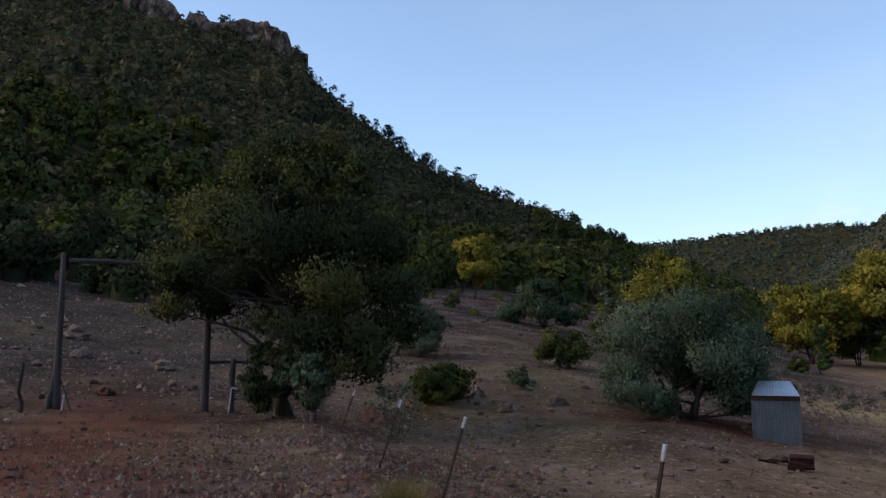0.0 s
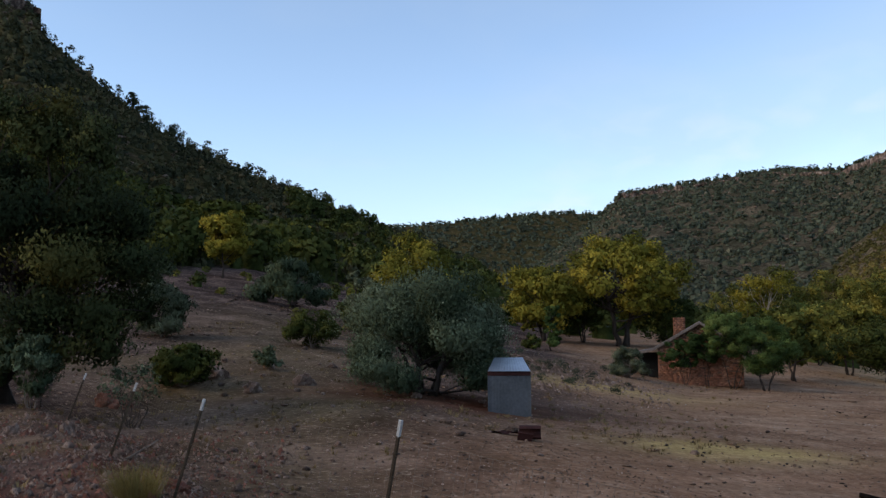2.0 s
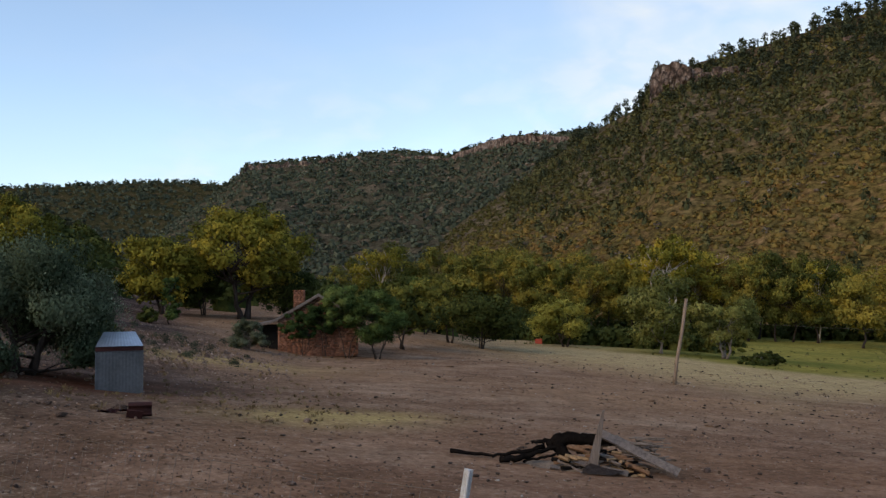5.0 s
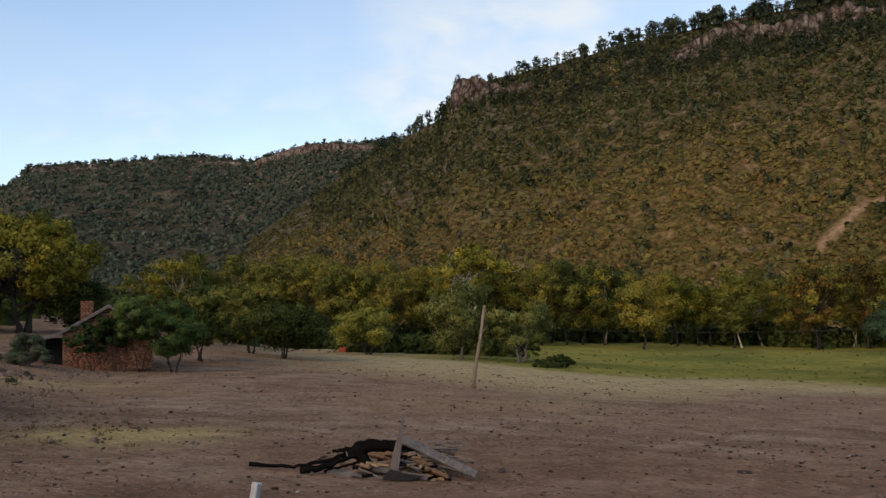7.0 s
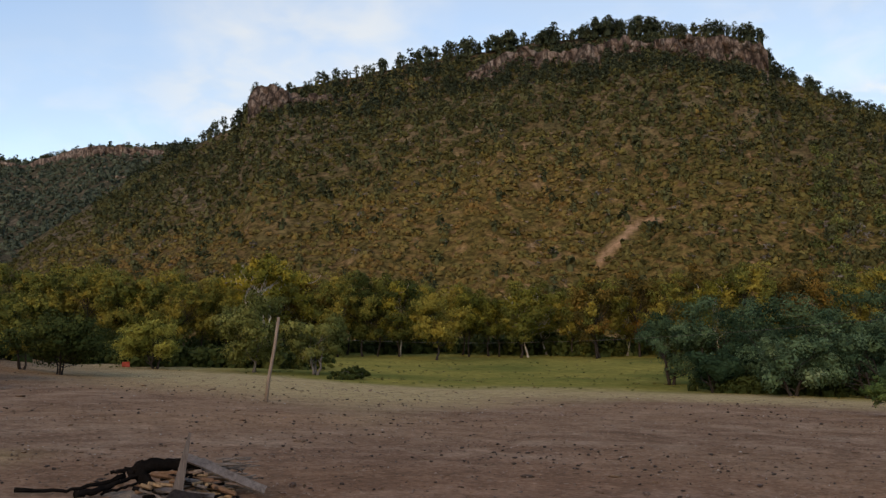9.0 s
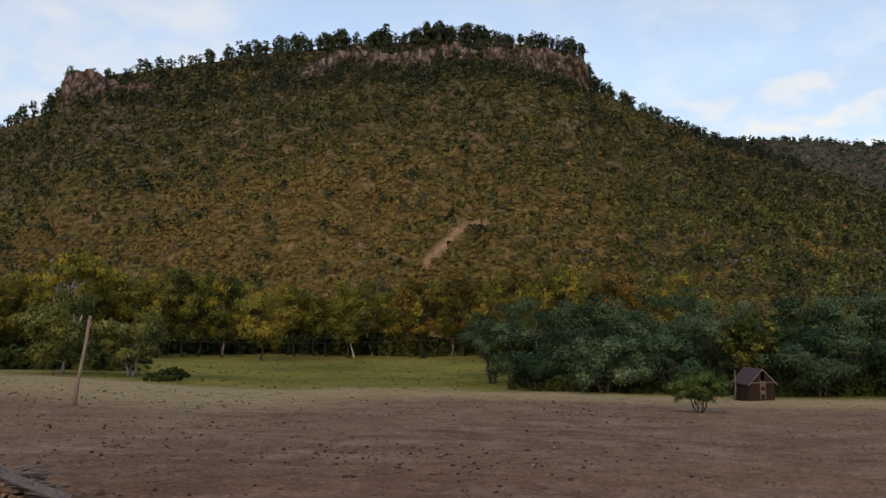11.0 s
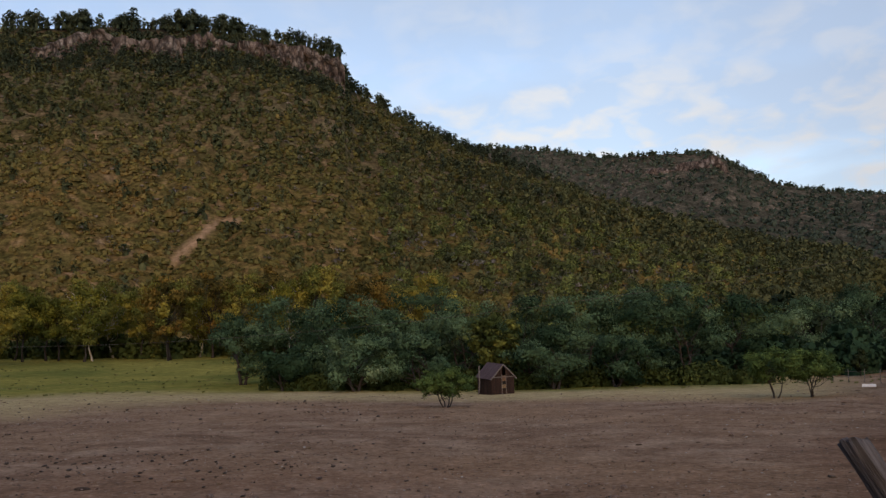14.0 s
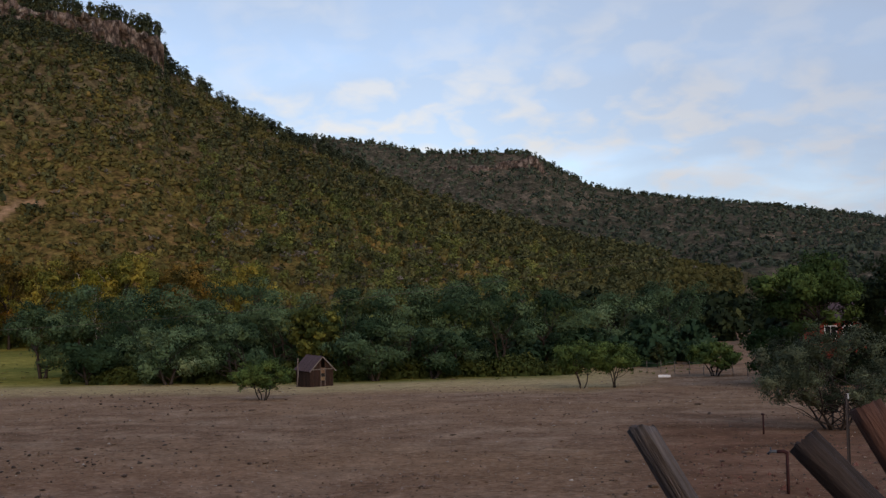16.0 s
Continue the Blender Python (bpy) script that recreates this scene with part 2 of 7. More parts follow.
def rock_material(name="cliff_rock", a=(0.105, 0.048, 0.032), b_=(0.235, 0.115, 0.075), c=(0.30, 0.23, 0.18), scale=0.25, tall=0.45, joints=0.0, relief=0.4, vary=0.5):
    m, N, L, b = shader(name, 0.95)
    pos = spot(N)
    mp = N.new("ShaderNodeMapping")
    mp.inputs["Scale"].default_value = (1, 1, tall)
    L.new(pos, mp.inputs["Vector"])
    n1, n2 = tex_noise(N, L, scale, 6, mp.outputs[0], 0.65), tex_noise(N, L, scale * 9, 5, mp.outputs[0], 0.65)
    f = calc(N, L, "ADD", calc(N, L, "MULTIPLY", n1, 0.6), calc(N, L, "MULTIPLY", n2, 0.4))
    col = ramp(N, L, f, ((0.34, a), (0.5, b_), (0.66, c)))
    if joints:
        # dark open joints between blocks, warped, taller than wide
        warp = N.new("ShaderNodeVectorMath")
        warp.operation = "MULTIPLY_ADD"
        wn_ = N.new("ShaderNodeTexNoise")
        wn_.inputs["Scale"].default_value = 0.35
        L.new(mp.outputs[0], wn_.inputs["Vector"])
        L.new(wn_.outputs["Color"], warp.inputs[0])
        warp.inputs[1].default_value = (3, 3, 3)
        L.new(mp.outputs[0], warp.inputs[2])
        for sc, deep in ((joints, 0.85), (joints * 2.7, 0.4)):
            vo = N.new("ShaderNodeTexVoronoi")
            vo.feature = "DISTANCE_TO_EDGE"
            vo.inputs["Scale"].default_value = sc
            L.new(warp.outputs[0], vo.inputs["Vector"])
            edge = calc(N, L, "SUBTRACT", 1.0, calc(N, L, "MULTIPLY", vo.outputs["Distance"], 6.0, True))
            col = mix(N, L, calc(N, L, "MULTIPLY", edge, deep), col, tuple(v * 0.25 for v in a))
    hs = N.new("ShaderNodeHueSaturation")
    L.new(col, hs.inputs["Color"])
    L.new(calc(N, L, "ADD", calc(N, L, "MULTIPLY", N.new("ShaderNodeNewGeometry").outputs["Random Per Island"], vary), 1 - vary / 2), hs.inputs["Value"])
    L.new(hs.outputs[0], b.inputs["Base Color"])
    bumped(N, L, b, n2, 0.8, relief)
    return m


M_GROUND = ground_material()
M_CLIFF = rock_material("cliff_rock", (0.022, 0.016, 0.014), (0.120, 0.084, 0.068), (0.32, 0.285, 0.255), 0.30, 0.55, 0.2)
M_LEDGE = rock_material("ledge_rock", (0.08, 0.060, 0.046), (0.15, 0.115, 0.088), (0.24, 0.195, 0.155), 0.4, 1.0)
M_STONE = rock_material("field_stone", (0.08, 0.060, 0.054), (0.20, 0.140, 0.114), (0.40, 0.33, 0.29), 3.0, vary=1.2)
M_BARK = plain("dark_bark", (0.014, 0.011, 0.010), (0.050, 0.039, 0.033), 3, stretch=(1, 1, 0.25), bump=0.8)
M_PALEBARK = plain("pale_bark", (0.20, 0.17, 0.14), (0.50, 0.46, 0.40), 1.5, stretch=(1, 1, 0.3), bump=0.5)
M_JUNIPER = foliage("juniper_needles", (0.018, 0.029, 0.014), (0.050, 0.066, 0.026), (0.105, 0.100, 0.030))
M_SAGE = foliage("grey_green_leaves", (0.048, 0.072, 0.042), (0.138, 0.180, 0.112), (0.28, 0.325, 0.225), fine=4.0)
M_OAK = foliage("olive_leaves", (0.044, 0.060, 0.017), (0.158, 0.164, 0.038), (0.290, 0.236, 0.046), fine=1.7)
M_YELLOW = foliage("autumn_leaves", (0.068, 0.080, 0.016), (0.212, 0.198, 0.032), (0.390, 0.305, 0.046), fine=1.7)
M_RUSSET = foliage("russet_leaves", (0.058, 0.050, 0.014), (0.170, 0.120, 0.028), (0.270, 0.150, 0.036), fine=1.7)
M_WILLOW = foliage("willow_leaves", (0.026, 0.054, 0.027), (0.112, 0.175, 0.090), (0.230, 0.295, 0.168), 0.35, fine=1.2)
M_GREEN = foliage("fresh_green_leaves", (0.036, 0.066, 0.021), (0.102, 0.156, 0.046), (0.170, 0.215, 0.068), fine=2.4)
M_BRUSH = foliage("hillside_brush", (0.070, 0.068, 0.024), (0.162, 0.136, 0.044), (0.210, 0.132, 0.047), 0.05, fine=0.3)
# hillside brush again, with the near hill's shade put into its colours
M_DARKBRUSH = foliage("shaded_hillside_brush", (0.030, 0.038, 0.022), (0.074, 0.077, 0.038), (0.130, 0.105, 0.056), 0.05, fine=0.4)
# brush of the far ridges, greyed and blued to carry the distance haze
M_FARBRUSH = foliage("hazed_far_brush", (0.050, 0.066, 0.048), (0.080, 0.098, 0.068), (0.116, 0.120, 0.082), 0.03, fine=0.25)
M_DUSTY = foliage("dusty_shrub_leaves", (0.030, 0.042, 0.026), (0.076, 0.098, 0.060), (0.130, 0.150, 0.096), fine=3.0)
M_PINE = foliage("pine_needles", (0.030, 0.041, 0.025), (0.063, 0.075, 0.042), (0.100, 0.104, 0.054), 0.1, fine=0.6)
M_SLOPEPINE = foliage("olive_juniper_needles", (0.047, 0.055, 0.026), (0.092, 0.097, 0.042), (0.138, 0.130, 0.054), 0.1, fine=0.5)
M_ELM = foliage("grey_olive_leaves", (0.052, 0.066, 0.022), (0.160, 0.176, 0.052), (0.265, 0.265, 0.088), fine=1.5)
M_LIME = foliage("lime_yellow_leaves", (0.070, 0.080, 0.018), (0.215, 0.218, 0.044), (0.330, 0.310, 0.068), fine=1.7)
M_GREYBRUSH = foliage("leafless_brush", (0.075, 0.066, 0.058), (0.13, 0.115, 0.10), (0.20, 0.18, 0.16), 0.3, fine=1.5)
M_STRAW = foliage("dry_grass", (0.10, 0.072, 0.035), (0.18, 0.135, 0.065), (0.26, 0.20, 0.10))
M_TWIG = plain("grey_twigs", (0.08, 0.065, 0.055), (0.20, 0.17, 0.15), 4)
M_WOOD = plain("weathered_wood", (0.060, 0.050, 0.046), (0.20, 0.172, 0.158), 3, stretch=(5, 5, 0.35), bump=0.8)
M_BROWNWOOD = plain("brown_wood", (0.070, 0.040, 0.024), (0.20, 0.115, 0.065), 3, stretch=(5, 5, 0.4), bump=0.7)
M_GREYBARK = plain("grey_bark", (0.07, 0.062, 0.055), (0.22, 0.20, 0.18), 2, stretch=(1, 1, 0.3), bump=0.5)
M_CHAR = plain("charred_wood", (0.003, 0.003, 0.003), (0.014, 0.012, 0.011), 5, rough=1.0, bump=0.9)
M_CHAR.node_tree.nodes["Principled BSDF"].inputs["Specular IOR Level"].default_value = 0.0
M_SPLIT = plain("split_firewood", (0.10, 0.066, 0.036), (0.29, 0.20, 0.115), 6, stretch=(3, 3, 0.6), vary=0.6)
M_TIN = plain("galvanised_tin", (0.050, 0.058, 0.070), (0.105, 0.120, 0.140), 1.6, rough=0.55, metal=0.35, bump=0.15)
# lighter, bluer copy of the tin: the sky's reflection tinted into the roof
M_ROOFTIN = plain("sky_tinted_tin", (0.24, 0.28, 0.34), (0.40, 0.45, 0.52), 1.6, rough=0.38, metal=0.8, bump=0.1)
M_RUST = plain("rusted_iron", (0.018, 0.007, 0.008), (0.058, 0.019, 0.018), 3, rough=0.85, metal=0.1, bump=0.5)
M_WHITE = plain("white_paint", (0.60, 0.61, 0.62), (0.82, 0.83, 0.84), 12, rough=0.6)
M_POST = plain("green_steel_post", (0.030, 0.026, 0.020), (0.085, 0.062, 0.042), 12, rough=0.7, metal=0.3)
M_WIRE = plain("fence_wire", (0.10, 0.085, 0.075), (0.22, 0.18, 0.15), 9, rough=0.6, metal=0.5)
M_BRICK = plain("red_brick", (0.16, 0.062, 0.040), (0.33, 0.155, 0.100), 5, bump=0.6, vary=0.5)
M_MORTAR = plain("crumbling_mortar", (0.07, 0.040, 0.030), (0.16, 0.095, 0.070), 8)
M_DARK = plain("dark_inside", (0.006, 0.006, 0.006), (0.015, 0.014, 0.013), 3)
M_REDTIN = plain("red_painted_metal", (0.20, 0.030, 0.020), (0.38, 0.070, 0.042), 3, rough=0.6)
M_CABIN = plain("cabin_boards", (0.007, 0.005, 0.004), (0.044, 0.020, 0.013), 2, stretch=(4, 4, 0.3), bump=0.7, vary=0.6)
M_CABINROOF = plain("cabin_roofing", (0.035, 0.021, 0.024), (0.085, 0.052, 0.054), 2, stretch=(4, 4, 0.5), rough=0.7, vary=0.3)
M_ASH = plain("ash_and_cinders", (0.05, 0.042, 0.036), (0.20, 0.165, 0.135), 6)
M_DUNG = plain("dark_clods", (0.020, 0.015, 0.012), (0.055, 0.040, 0.032), 8)
M_REDSTONE = rock_material("red_stone", (0.08, 0.035, 0.028), (0.18, 0.075, 0.055), (0.28, 0.15, 0.12), 2.5, vary=1.2)
M_MEADOW = foliage("meadow_blades", (0.075, 0.085, 0.028), (0.13, 0.135, 0.048), (0.21, 0.185, 0.08))
M_STRAWGREEN = foliage("yellow_green_stems", (0.10, 0.085, 0.03), (0.19, 0.155, 0.055), (0.28, 0.22, 0.10))
M_GATELOG = plain("grey_gate_log", (0.020, 0.017, 0.018), (0.075, 0.064, 0.064), 4, stretch=(4, 4, 0.3), bump=0.8)
M_CHIP = plain("pale_chips", (0.25, 0.23, 0.20), (0.5, 0.47, 0.43), 9)
M_CLOD = rock_material("dirt_lumps", (0.08, 0.048, 0.030), (0.16, 0.100, 0.062), (0.32, 0.228, 0.155), 1.2, vary=1.0)
M_BRICKWORK = rock_material("brickwork", (0.125, 0.056, 0.038), (0.20, 0.094, 0.060), (0.28, 0.165, 0.115), 0.9, 1.0, 0.0, 0.02, 0.7)


# ---------------------------------------------------------------- the lie of the land
def at(bearing, d):
    """The plan's place at a bearing (degrees clockwise from straight ahead) and a distance from the standing place."""
    a = radians(bearing)
    return (d + ARM) * math.sin(a), (d + ARM) * math.cos(a)


def lattice(ix, iy, seed):
    h = (ix.astype(np.int64) * 374761393 + iy.astype(np.int64) * 668265263 + seed * 974634777) & 0x7FFFFFFF
    h = ((h ^ (h >> 13)) * 1274126177) & 0x7FFFFFFF
    return ((h ^ (h >> 16)) & 0xFFFF) / 65535.0


def wave(x, y, seed=0, octaves=3):
    """Smooth random heights, -1 to 1."""
    x, y = np.asarray(x, float), np.asarray(y, float)
    total, amp, norm = 0.0, 1.0, 0.0
    for o in range(octaves):
        ix, iy = np.floor(x), np.floor(y)
        fx, fy = x - ix, y - iy
        fx, fy = fx * fx * (3 - 2 * fx), fy * fy * (3 - 2 * fy)
        v = ((lattice(ix, iy, seed + o) * (1 - fx) + lattice(ix + 1, iy, seed + o) * fx) * (1 - fy)
             + (lattice(ix, iy + 1, seed + o) * (1 - fx) + lattice(ix + 1, iy + 1, seed + o) * fx) * fy)
        total, norm = total + amp * (2 * v - 1), norm + amp
        x, y, amp = x * 2.03, y * 2.03, amp * 0.5
    return total / norm


def smooth(lo, hi, v):
    t = np.clip((np.asarray(v, float) - lo) / (hi - lo), 0, 1)
    return t * t * (3 - 2 * t)


# heights of the near land by bearing (rows) and by distance (columns)
LAND_D = (12, 28, 45, 70, 100, 150, 220)
LAND = {
    -45: (0.0, 0.4, 3.0, 9.0, 14, 26, 42), -25: (0.0, 0.25, 2.5, 8.0, 13, 25, 40), -10: (0.0, 0.12, 2.0, 6.5, 11, 20, 35),
    4: (-0.1, 0.15, 1.6, 4.6, 8.7, 15, 25), 14: (-0.4, -0.15, 0.5, 2.2, 4.5, 9, 14), 21: (-0.6, -0.65, -0.3, 0.6, 1.6, 4, 7),
    31: (-0.9, -1.2, -1.6, -1.95, 0.2, 1, 2), 43: (-1.2, -1.7, -2.1, -2.6, -3.1, -4, -5), 55: (-1.5, -2.2, -2.9, -3.9, -4.7, -5.6, -7),
    67: (-1.6, -2.6, -3.6, -5.1, -6.6, -8, -8.4), 95: (-1.7, -3.0, -4.2, -5.9, -7.9, -9, -9), 113: (-1.6, -2.8, -4.0, -5.7, -7.4, -8.4, -8.6),
    128: (-1.4, -2.6, -3.6, -5.0, -6.0, -6, -5)}


def near_land(b, d):
    b, d = np.asarray(b, float), np.asarray(d, float)
    rows = [(-180, (0.0,) * 7), (-120, (0.0,) * 7)] + sorted(LAND.items()) + [(180, (0.0,) * 7)]
    cols = []
    for k in range(7):
        cols.append(np.interp(b, [r[0] for r in rows], [r[1][k] for r in rows]))
    cols = np.stack(cols)
    marks = np.array((0.0, 4.0) + LAND_D)
    vals = np.concatenate([np.zeros((2,) + b.shape), cols])
    j = np.clip(np.searchsorted(marks, d) - 1, 0, len(marks) - 2)
    take = lambda k: np.take_along_axis(vals, k[None], 0)[0]
    f = np.clip((d - marks[j]) / (marks[j + 1] - marks[j]), 0, 1)
    return take(j) * (1 - f) + take(j + 1) * f


# ridges: bearing, elevation of the crest (degrees), distance of the crest, distance of the foot, cliff share
RIDGES = {
    "near_hill": ((-75, 12, 320, 90, 0), (-45, 19, 320, 85, 0.035), (-28, 21.5, 310, 80, 0.042), (-20, 21.0, 300, 80, 0.042), (-13, 19.9, 290, 80, 0.0315), (-9.4, 18.8, 285, 80, 0.0315),
                  (-8.7, 17.6, 285, 80, 0), (-5.4, 15.0, 285, 85, 0), (-1, 12.0, 290, 95, 0), (2.4, 10.7, 300, 105, 0), (6.5, 8.9, 320, 115, 0),
                  (10, 7.8, 340, 130, 0), (14, 6.2, 360, 150, 0), (18, 4.6, 360, 180, 0), (24, -1.5, 360, 200, 0)),
    "gap_ridge": ((-5, 6.0, 1900, 1200, 0), (14, 7.0, 1900, 1200, 0.007), (21, 7.6, 1900, 1200, 0.0175), (24, 7.7, 1900, 1200, 0.0175), (40, 7.0, 1900, 1200, 0)),
    "middle_mesa": ((19, 2.0, 1000, 420, 0), (24, 6.0, 1000, 420, 0), (26.2, 7.5, 1000, 420, 0.0175), (27.4, 8.8, 1000, 400, 0.035), (30, 9.1, 1000, 400, 0.035), (36.5, 9.75, 960, 380, 0.035),
                    (40.4, 9.5, 900, 360, 0.0175), (43.7, 10.4, 820, 340, 0.0385), (50, 10.8, 760, 300, 0.035), (60, 10.0, 760, 300, 0)),
    "main_mesa": ((38, 3.0, 600, 300, 0), (46, 8.6, 580, 270, 0), (50, 10.9, 560, 260, 0), (52.8, 12.3, 545, 255, 0), (53.4, 13.9, 545, 255, 0.0385), (55.6, 14.4, 540, 250, 0.035), (59.3, 15.1, 530, 250, 0.0315),
                  (64.3, 16.1, 515, 248, 0.028), (70, 16.8, 505, 245, 0.035), (77, 17.2, 500, 245, 0.042), (84, 16.4, 500, 245, 0.042), (85.8, 15.8, 500, 245, 0.0455), (86.5, 13.8, 500, 245, 0),
                  (89.5, 12.1, 500, 243, 0), (93.5, 9.9, 500, 240, 0), (99, 7.7, 490, 230, 0), (106, 5.2, 470, 220, 0), (113, 3.0, 440, 210, 0), (122, 1.0, 420, 200, 0), (130, -1, 420, 200, 0)),
    "east_mesa": ((85, 9.18, 950, 500, 0), (93.7, 10.08, 950, 480, 0.0175), (99.6, 9.48, 930, 470, 0.0175), (102.5, 8.88, 900, 460, 0.0105), (105, 8.88, 860, 450, 0.035), (109.4, 8.78, 850, 440, 0.042),
                  (110.4, 8.08, 850, 440, 0.0175), (113.3, 6.48, 880, 420, 0), (117, 5.78, 900, 400, 0), (122, 5.18, 900, 300, 0), (130, 3.88, 850, 250, 0), (150, 3.18, 800, 250, 0), (180, 3.18, 800, 300, 0)),
}


def ridge_height(name, b, d):
    rows = np.array(RIDGES[name])
    el, dc, df, cl = (np.interp(b, rows[:, 0], rows[:, k], left=-3 if k == 1 else None, right=-3 if k == 1 else None) for k in (1, 2, 3, 4))
    top = EYE + np.tan(np.radians(el + 0.12)) * dc
    foot = near_land(b, np.minimum(df, 220.0))
    t = np.clip((d - df) / (dc - df), 0, 1)
    rise = 0.25 * t + 0.75 * t ** 1.35
    x, y = d * np.sin(np.radians(b)), d * np.cos(np.radians(b))
    rough = (wave(x / 45, y / 45, 3) * 0.045 + wave(b / 3.0, d / 160, 5) * 0.05) * np.sin(np.pi * np.clip(t, 0, 1)) ** 0.8
    z = foot + (top - foot) * (rise + rough)
    past = d > dc + 1.0
    z = np.where(past, top - (d - dc) * 0.10, z)
    return np.where((d < df) | (el < -1.5), -60.0, z), t


def land(b, d):
    """Height of the ground; bearing in degrees."""
    b, d = np.broadcast_arrays(np.asarray(b, float), np.asarray(d, float))
    x, y = d * np.sin(np.radians(b)), d * np.cos(np.radians(b))
    z = near_land(b, d) + wave(x / 6, y / 6, 11) * 0.10 * np.clip((d - 3) / 20, 0, 1) + wave(x / 1.7, y / 1.7, 12, 2) * 0.035
    z = np.where(d > 220, z - (d - 220) * 0.004, z)
    # the road's bank falls away on the fence's side
    edge = np.interp(y, (4, 10.7, 15.4, 21.8, 27), (1.4, 0.2, -1.1, -2.7, -4.2)) + 0.35 * wave(y / 2.1, 0 * y, 14)
    z = z - 0.42 * smooth(-0.3, 1.5, x - edge) * smooth(5, 9, y) * smooth(34, 25, y) * smooth(8.5, 3.5, x - edge) + 0.10 * np.exp(-((x - edge + 0.7) / 0.7) ** 2) * smooth(5, 9, y) * smooth(30, 24, y)
    for name in RIDGES:
        z = np.maximum(z, ridge_height(name, b, d)[0])
    return z


def ground_z(x, y):
    return float(land(np.array([math.degrees(math.atan2(x, y))]), np.array([math.hypot(x, y)]))[0])


def put(bearing, d, sink=0.0):
    x, y = at(bearing, d)
    return Vector((x, y, ground_z(x, y) - sink))


# ---------------------------------------------------------------- mesh helpers
def flat_mesh(name, verts, faces, mat, tint=None, shade=False, normals=None):
    """Mesh from arrays; all faces have the same number of corners."""
    verts, faces = np.asarray(verts, np.float32), np.asarray(faces, np.int32)
    me = bpy.data.meshes.new(name)
    n, k = faces.shape
    me.vertices.add(len(verts))
    me.vertices.foreach_set("co", verts.ravel())
    me.loops.add(n * k)
    me.loops.foreach_set("vertex_index", faces.ravel())
    me.polygons.add(n)
    me.polygons.foreach_set("loop_start", np.arange(0, n * k, k, dtype=np.int32))
    if shade:
        me.polygons.foreach_set("use_smooth", np.ones(n, bool))
    me.update(calc_edges=True)
    if tint is not None:
        me.attributes.new("tint", "FLOAT", "POINT").data.foreach_set("value", np.asarray(tint, np.float32))
    if normals is not None:
        me.attributes.new("custom_normal", "FLOAT_VECTOR", "POINT").data.foreach_set("vector", np.asarray(normals, np.float32).ravel())
    me.materials.append(mat)
    return me


def part(name, bm, material, parent, label=""):
    """Links a bmesh (or a ready mesh) as one mesh object under a thing."""
    if isinstance(bm, bmesh.types.BMesh):
        me = bpy.data.meshes.new(name)
        bm.to_mesh(me)
        bm.free()
        me.materials.append(material)
    else:
        me = bm
    ob = new(name, me)
    ob.parent = parent
    if label:
        tagged(ob, label)
    return ob


def thing(name, place, label, category, group="", kind="", turn=0.0):
    ob = new(name)
    ob.empty_display_size = 0.2
    ob.matrix_basis = pose(*place, 0, 0, turn)
    return tagged(ob, label, category, group, kind)


def box(bm, size, m=None, bevel=0.0):
    """A box of that size, its centre at the pose m, in a bmesh."""
    got = bmesh.ops.create_cube(bm, size=1.0)
    vs = got["verts"]
    bmesh.ops.scale(bm, vec=size, verts=vs)
    if bevel:
        es = list({e for v in vs for e in v.link_edges})
        r = bmesh.ops.bevel(bm, geom=es, offset=bevel, segments=1, affect="EDGES", clamp_overlap=True)
        vs = list({v for v in r["verts"]} | {v for v in vs if v.is_valid})
    if m is not None:
        bmesh.ops.transform(bm, matrix=m, verts=vs)
    return vs


def tube_arrays(points, radii, sides=6):
    pts = np.array(points, float)
    k = len(pts)
    tang = np.gradient(pts, axis=0)
    tang /= np.linalg.norm(tang, axis=1, keepdims=True) + 1e-9
    ref = np.array((0.0, 0.0, 1.0)) if abs(tang[0, 2]) < 0.9 else np.array((1.0, 0.0, 0.0))
    u = np.cross(tang, ref)
    u /= np.linalg.norm(u, axis=1, keepdims=True) + 1e-9
    w = np.cross(tang, u)
    a = np.linspace(0, 2 * np.pi, sides, endpoint=False)
    ring = u[:, None] * np.cos(a)[None, :, None] + w[:, None] * np.sin(a)[None, :, None]
    v = (pts[:, None] + ring * np.array(radii, float)[:, None, None]).reshape(-1, 3)
    f = []
    for i in range(k - 1):
        for j in range(sides):
            p, q = i * sides + j, i * sides + (j + 1) % sides
            f.append((p, q, q + sides, p + sides))
    return v, np.array(f)


def tubes_mesh(name, runs, mat, sides=6):
    """Several tapered, bent rods (points, radii) in one mesh; closed ends."""
    vs, fs, base = [], [], 0
    for pts, rad in runs:
        pts = [pts[0]] + list(pts) + [pts[-1]]
        rad = [0.0005] + list(rad) + [0.0005]
        pts = np.array(pts, float)
        pts[0] -= (pts[2] - pts[1]) * 1e-3
        pts[-1] += (pts[-2] - pts[-3]) * 1e-3
        v, f = tube_arrays(pts, rad, sides)
        vs.append(v), fs.append(f + base)
        base += len(v)
    return flat_mesh(name, np.concatenate(vs), np.concatenate(fs), mat, shade=True)


def rod(a, b, r0, r1, rng, bend=0.08, n=5):
    """A bent tapered limb from a to b."""
    a, b = np.array(a, float), np.array(b, float)
    l = np.linalg.norm(b - a)
    off = rng.normal(0, bend * l, 3)
    t = np.linspace(0, 1, n)
    pts = a + (b - a) * t[:, None] + off * (np.sin(np.pi * t))[:, None]
    pts[1:-1] += rng.normal(0, 0.02 * l, (n - 2, 3))
    return pts, r0 + (r1 - r0) * t ** 0.8


def unit(v):
    return v / (np.linalg.norm(v, axis=-1, keepdims=True) + 1e-9)


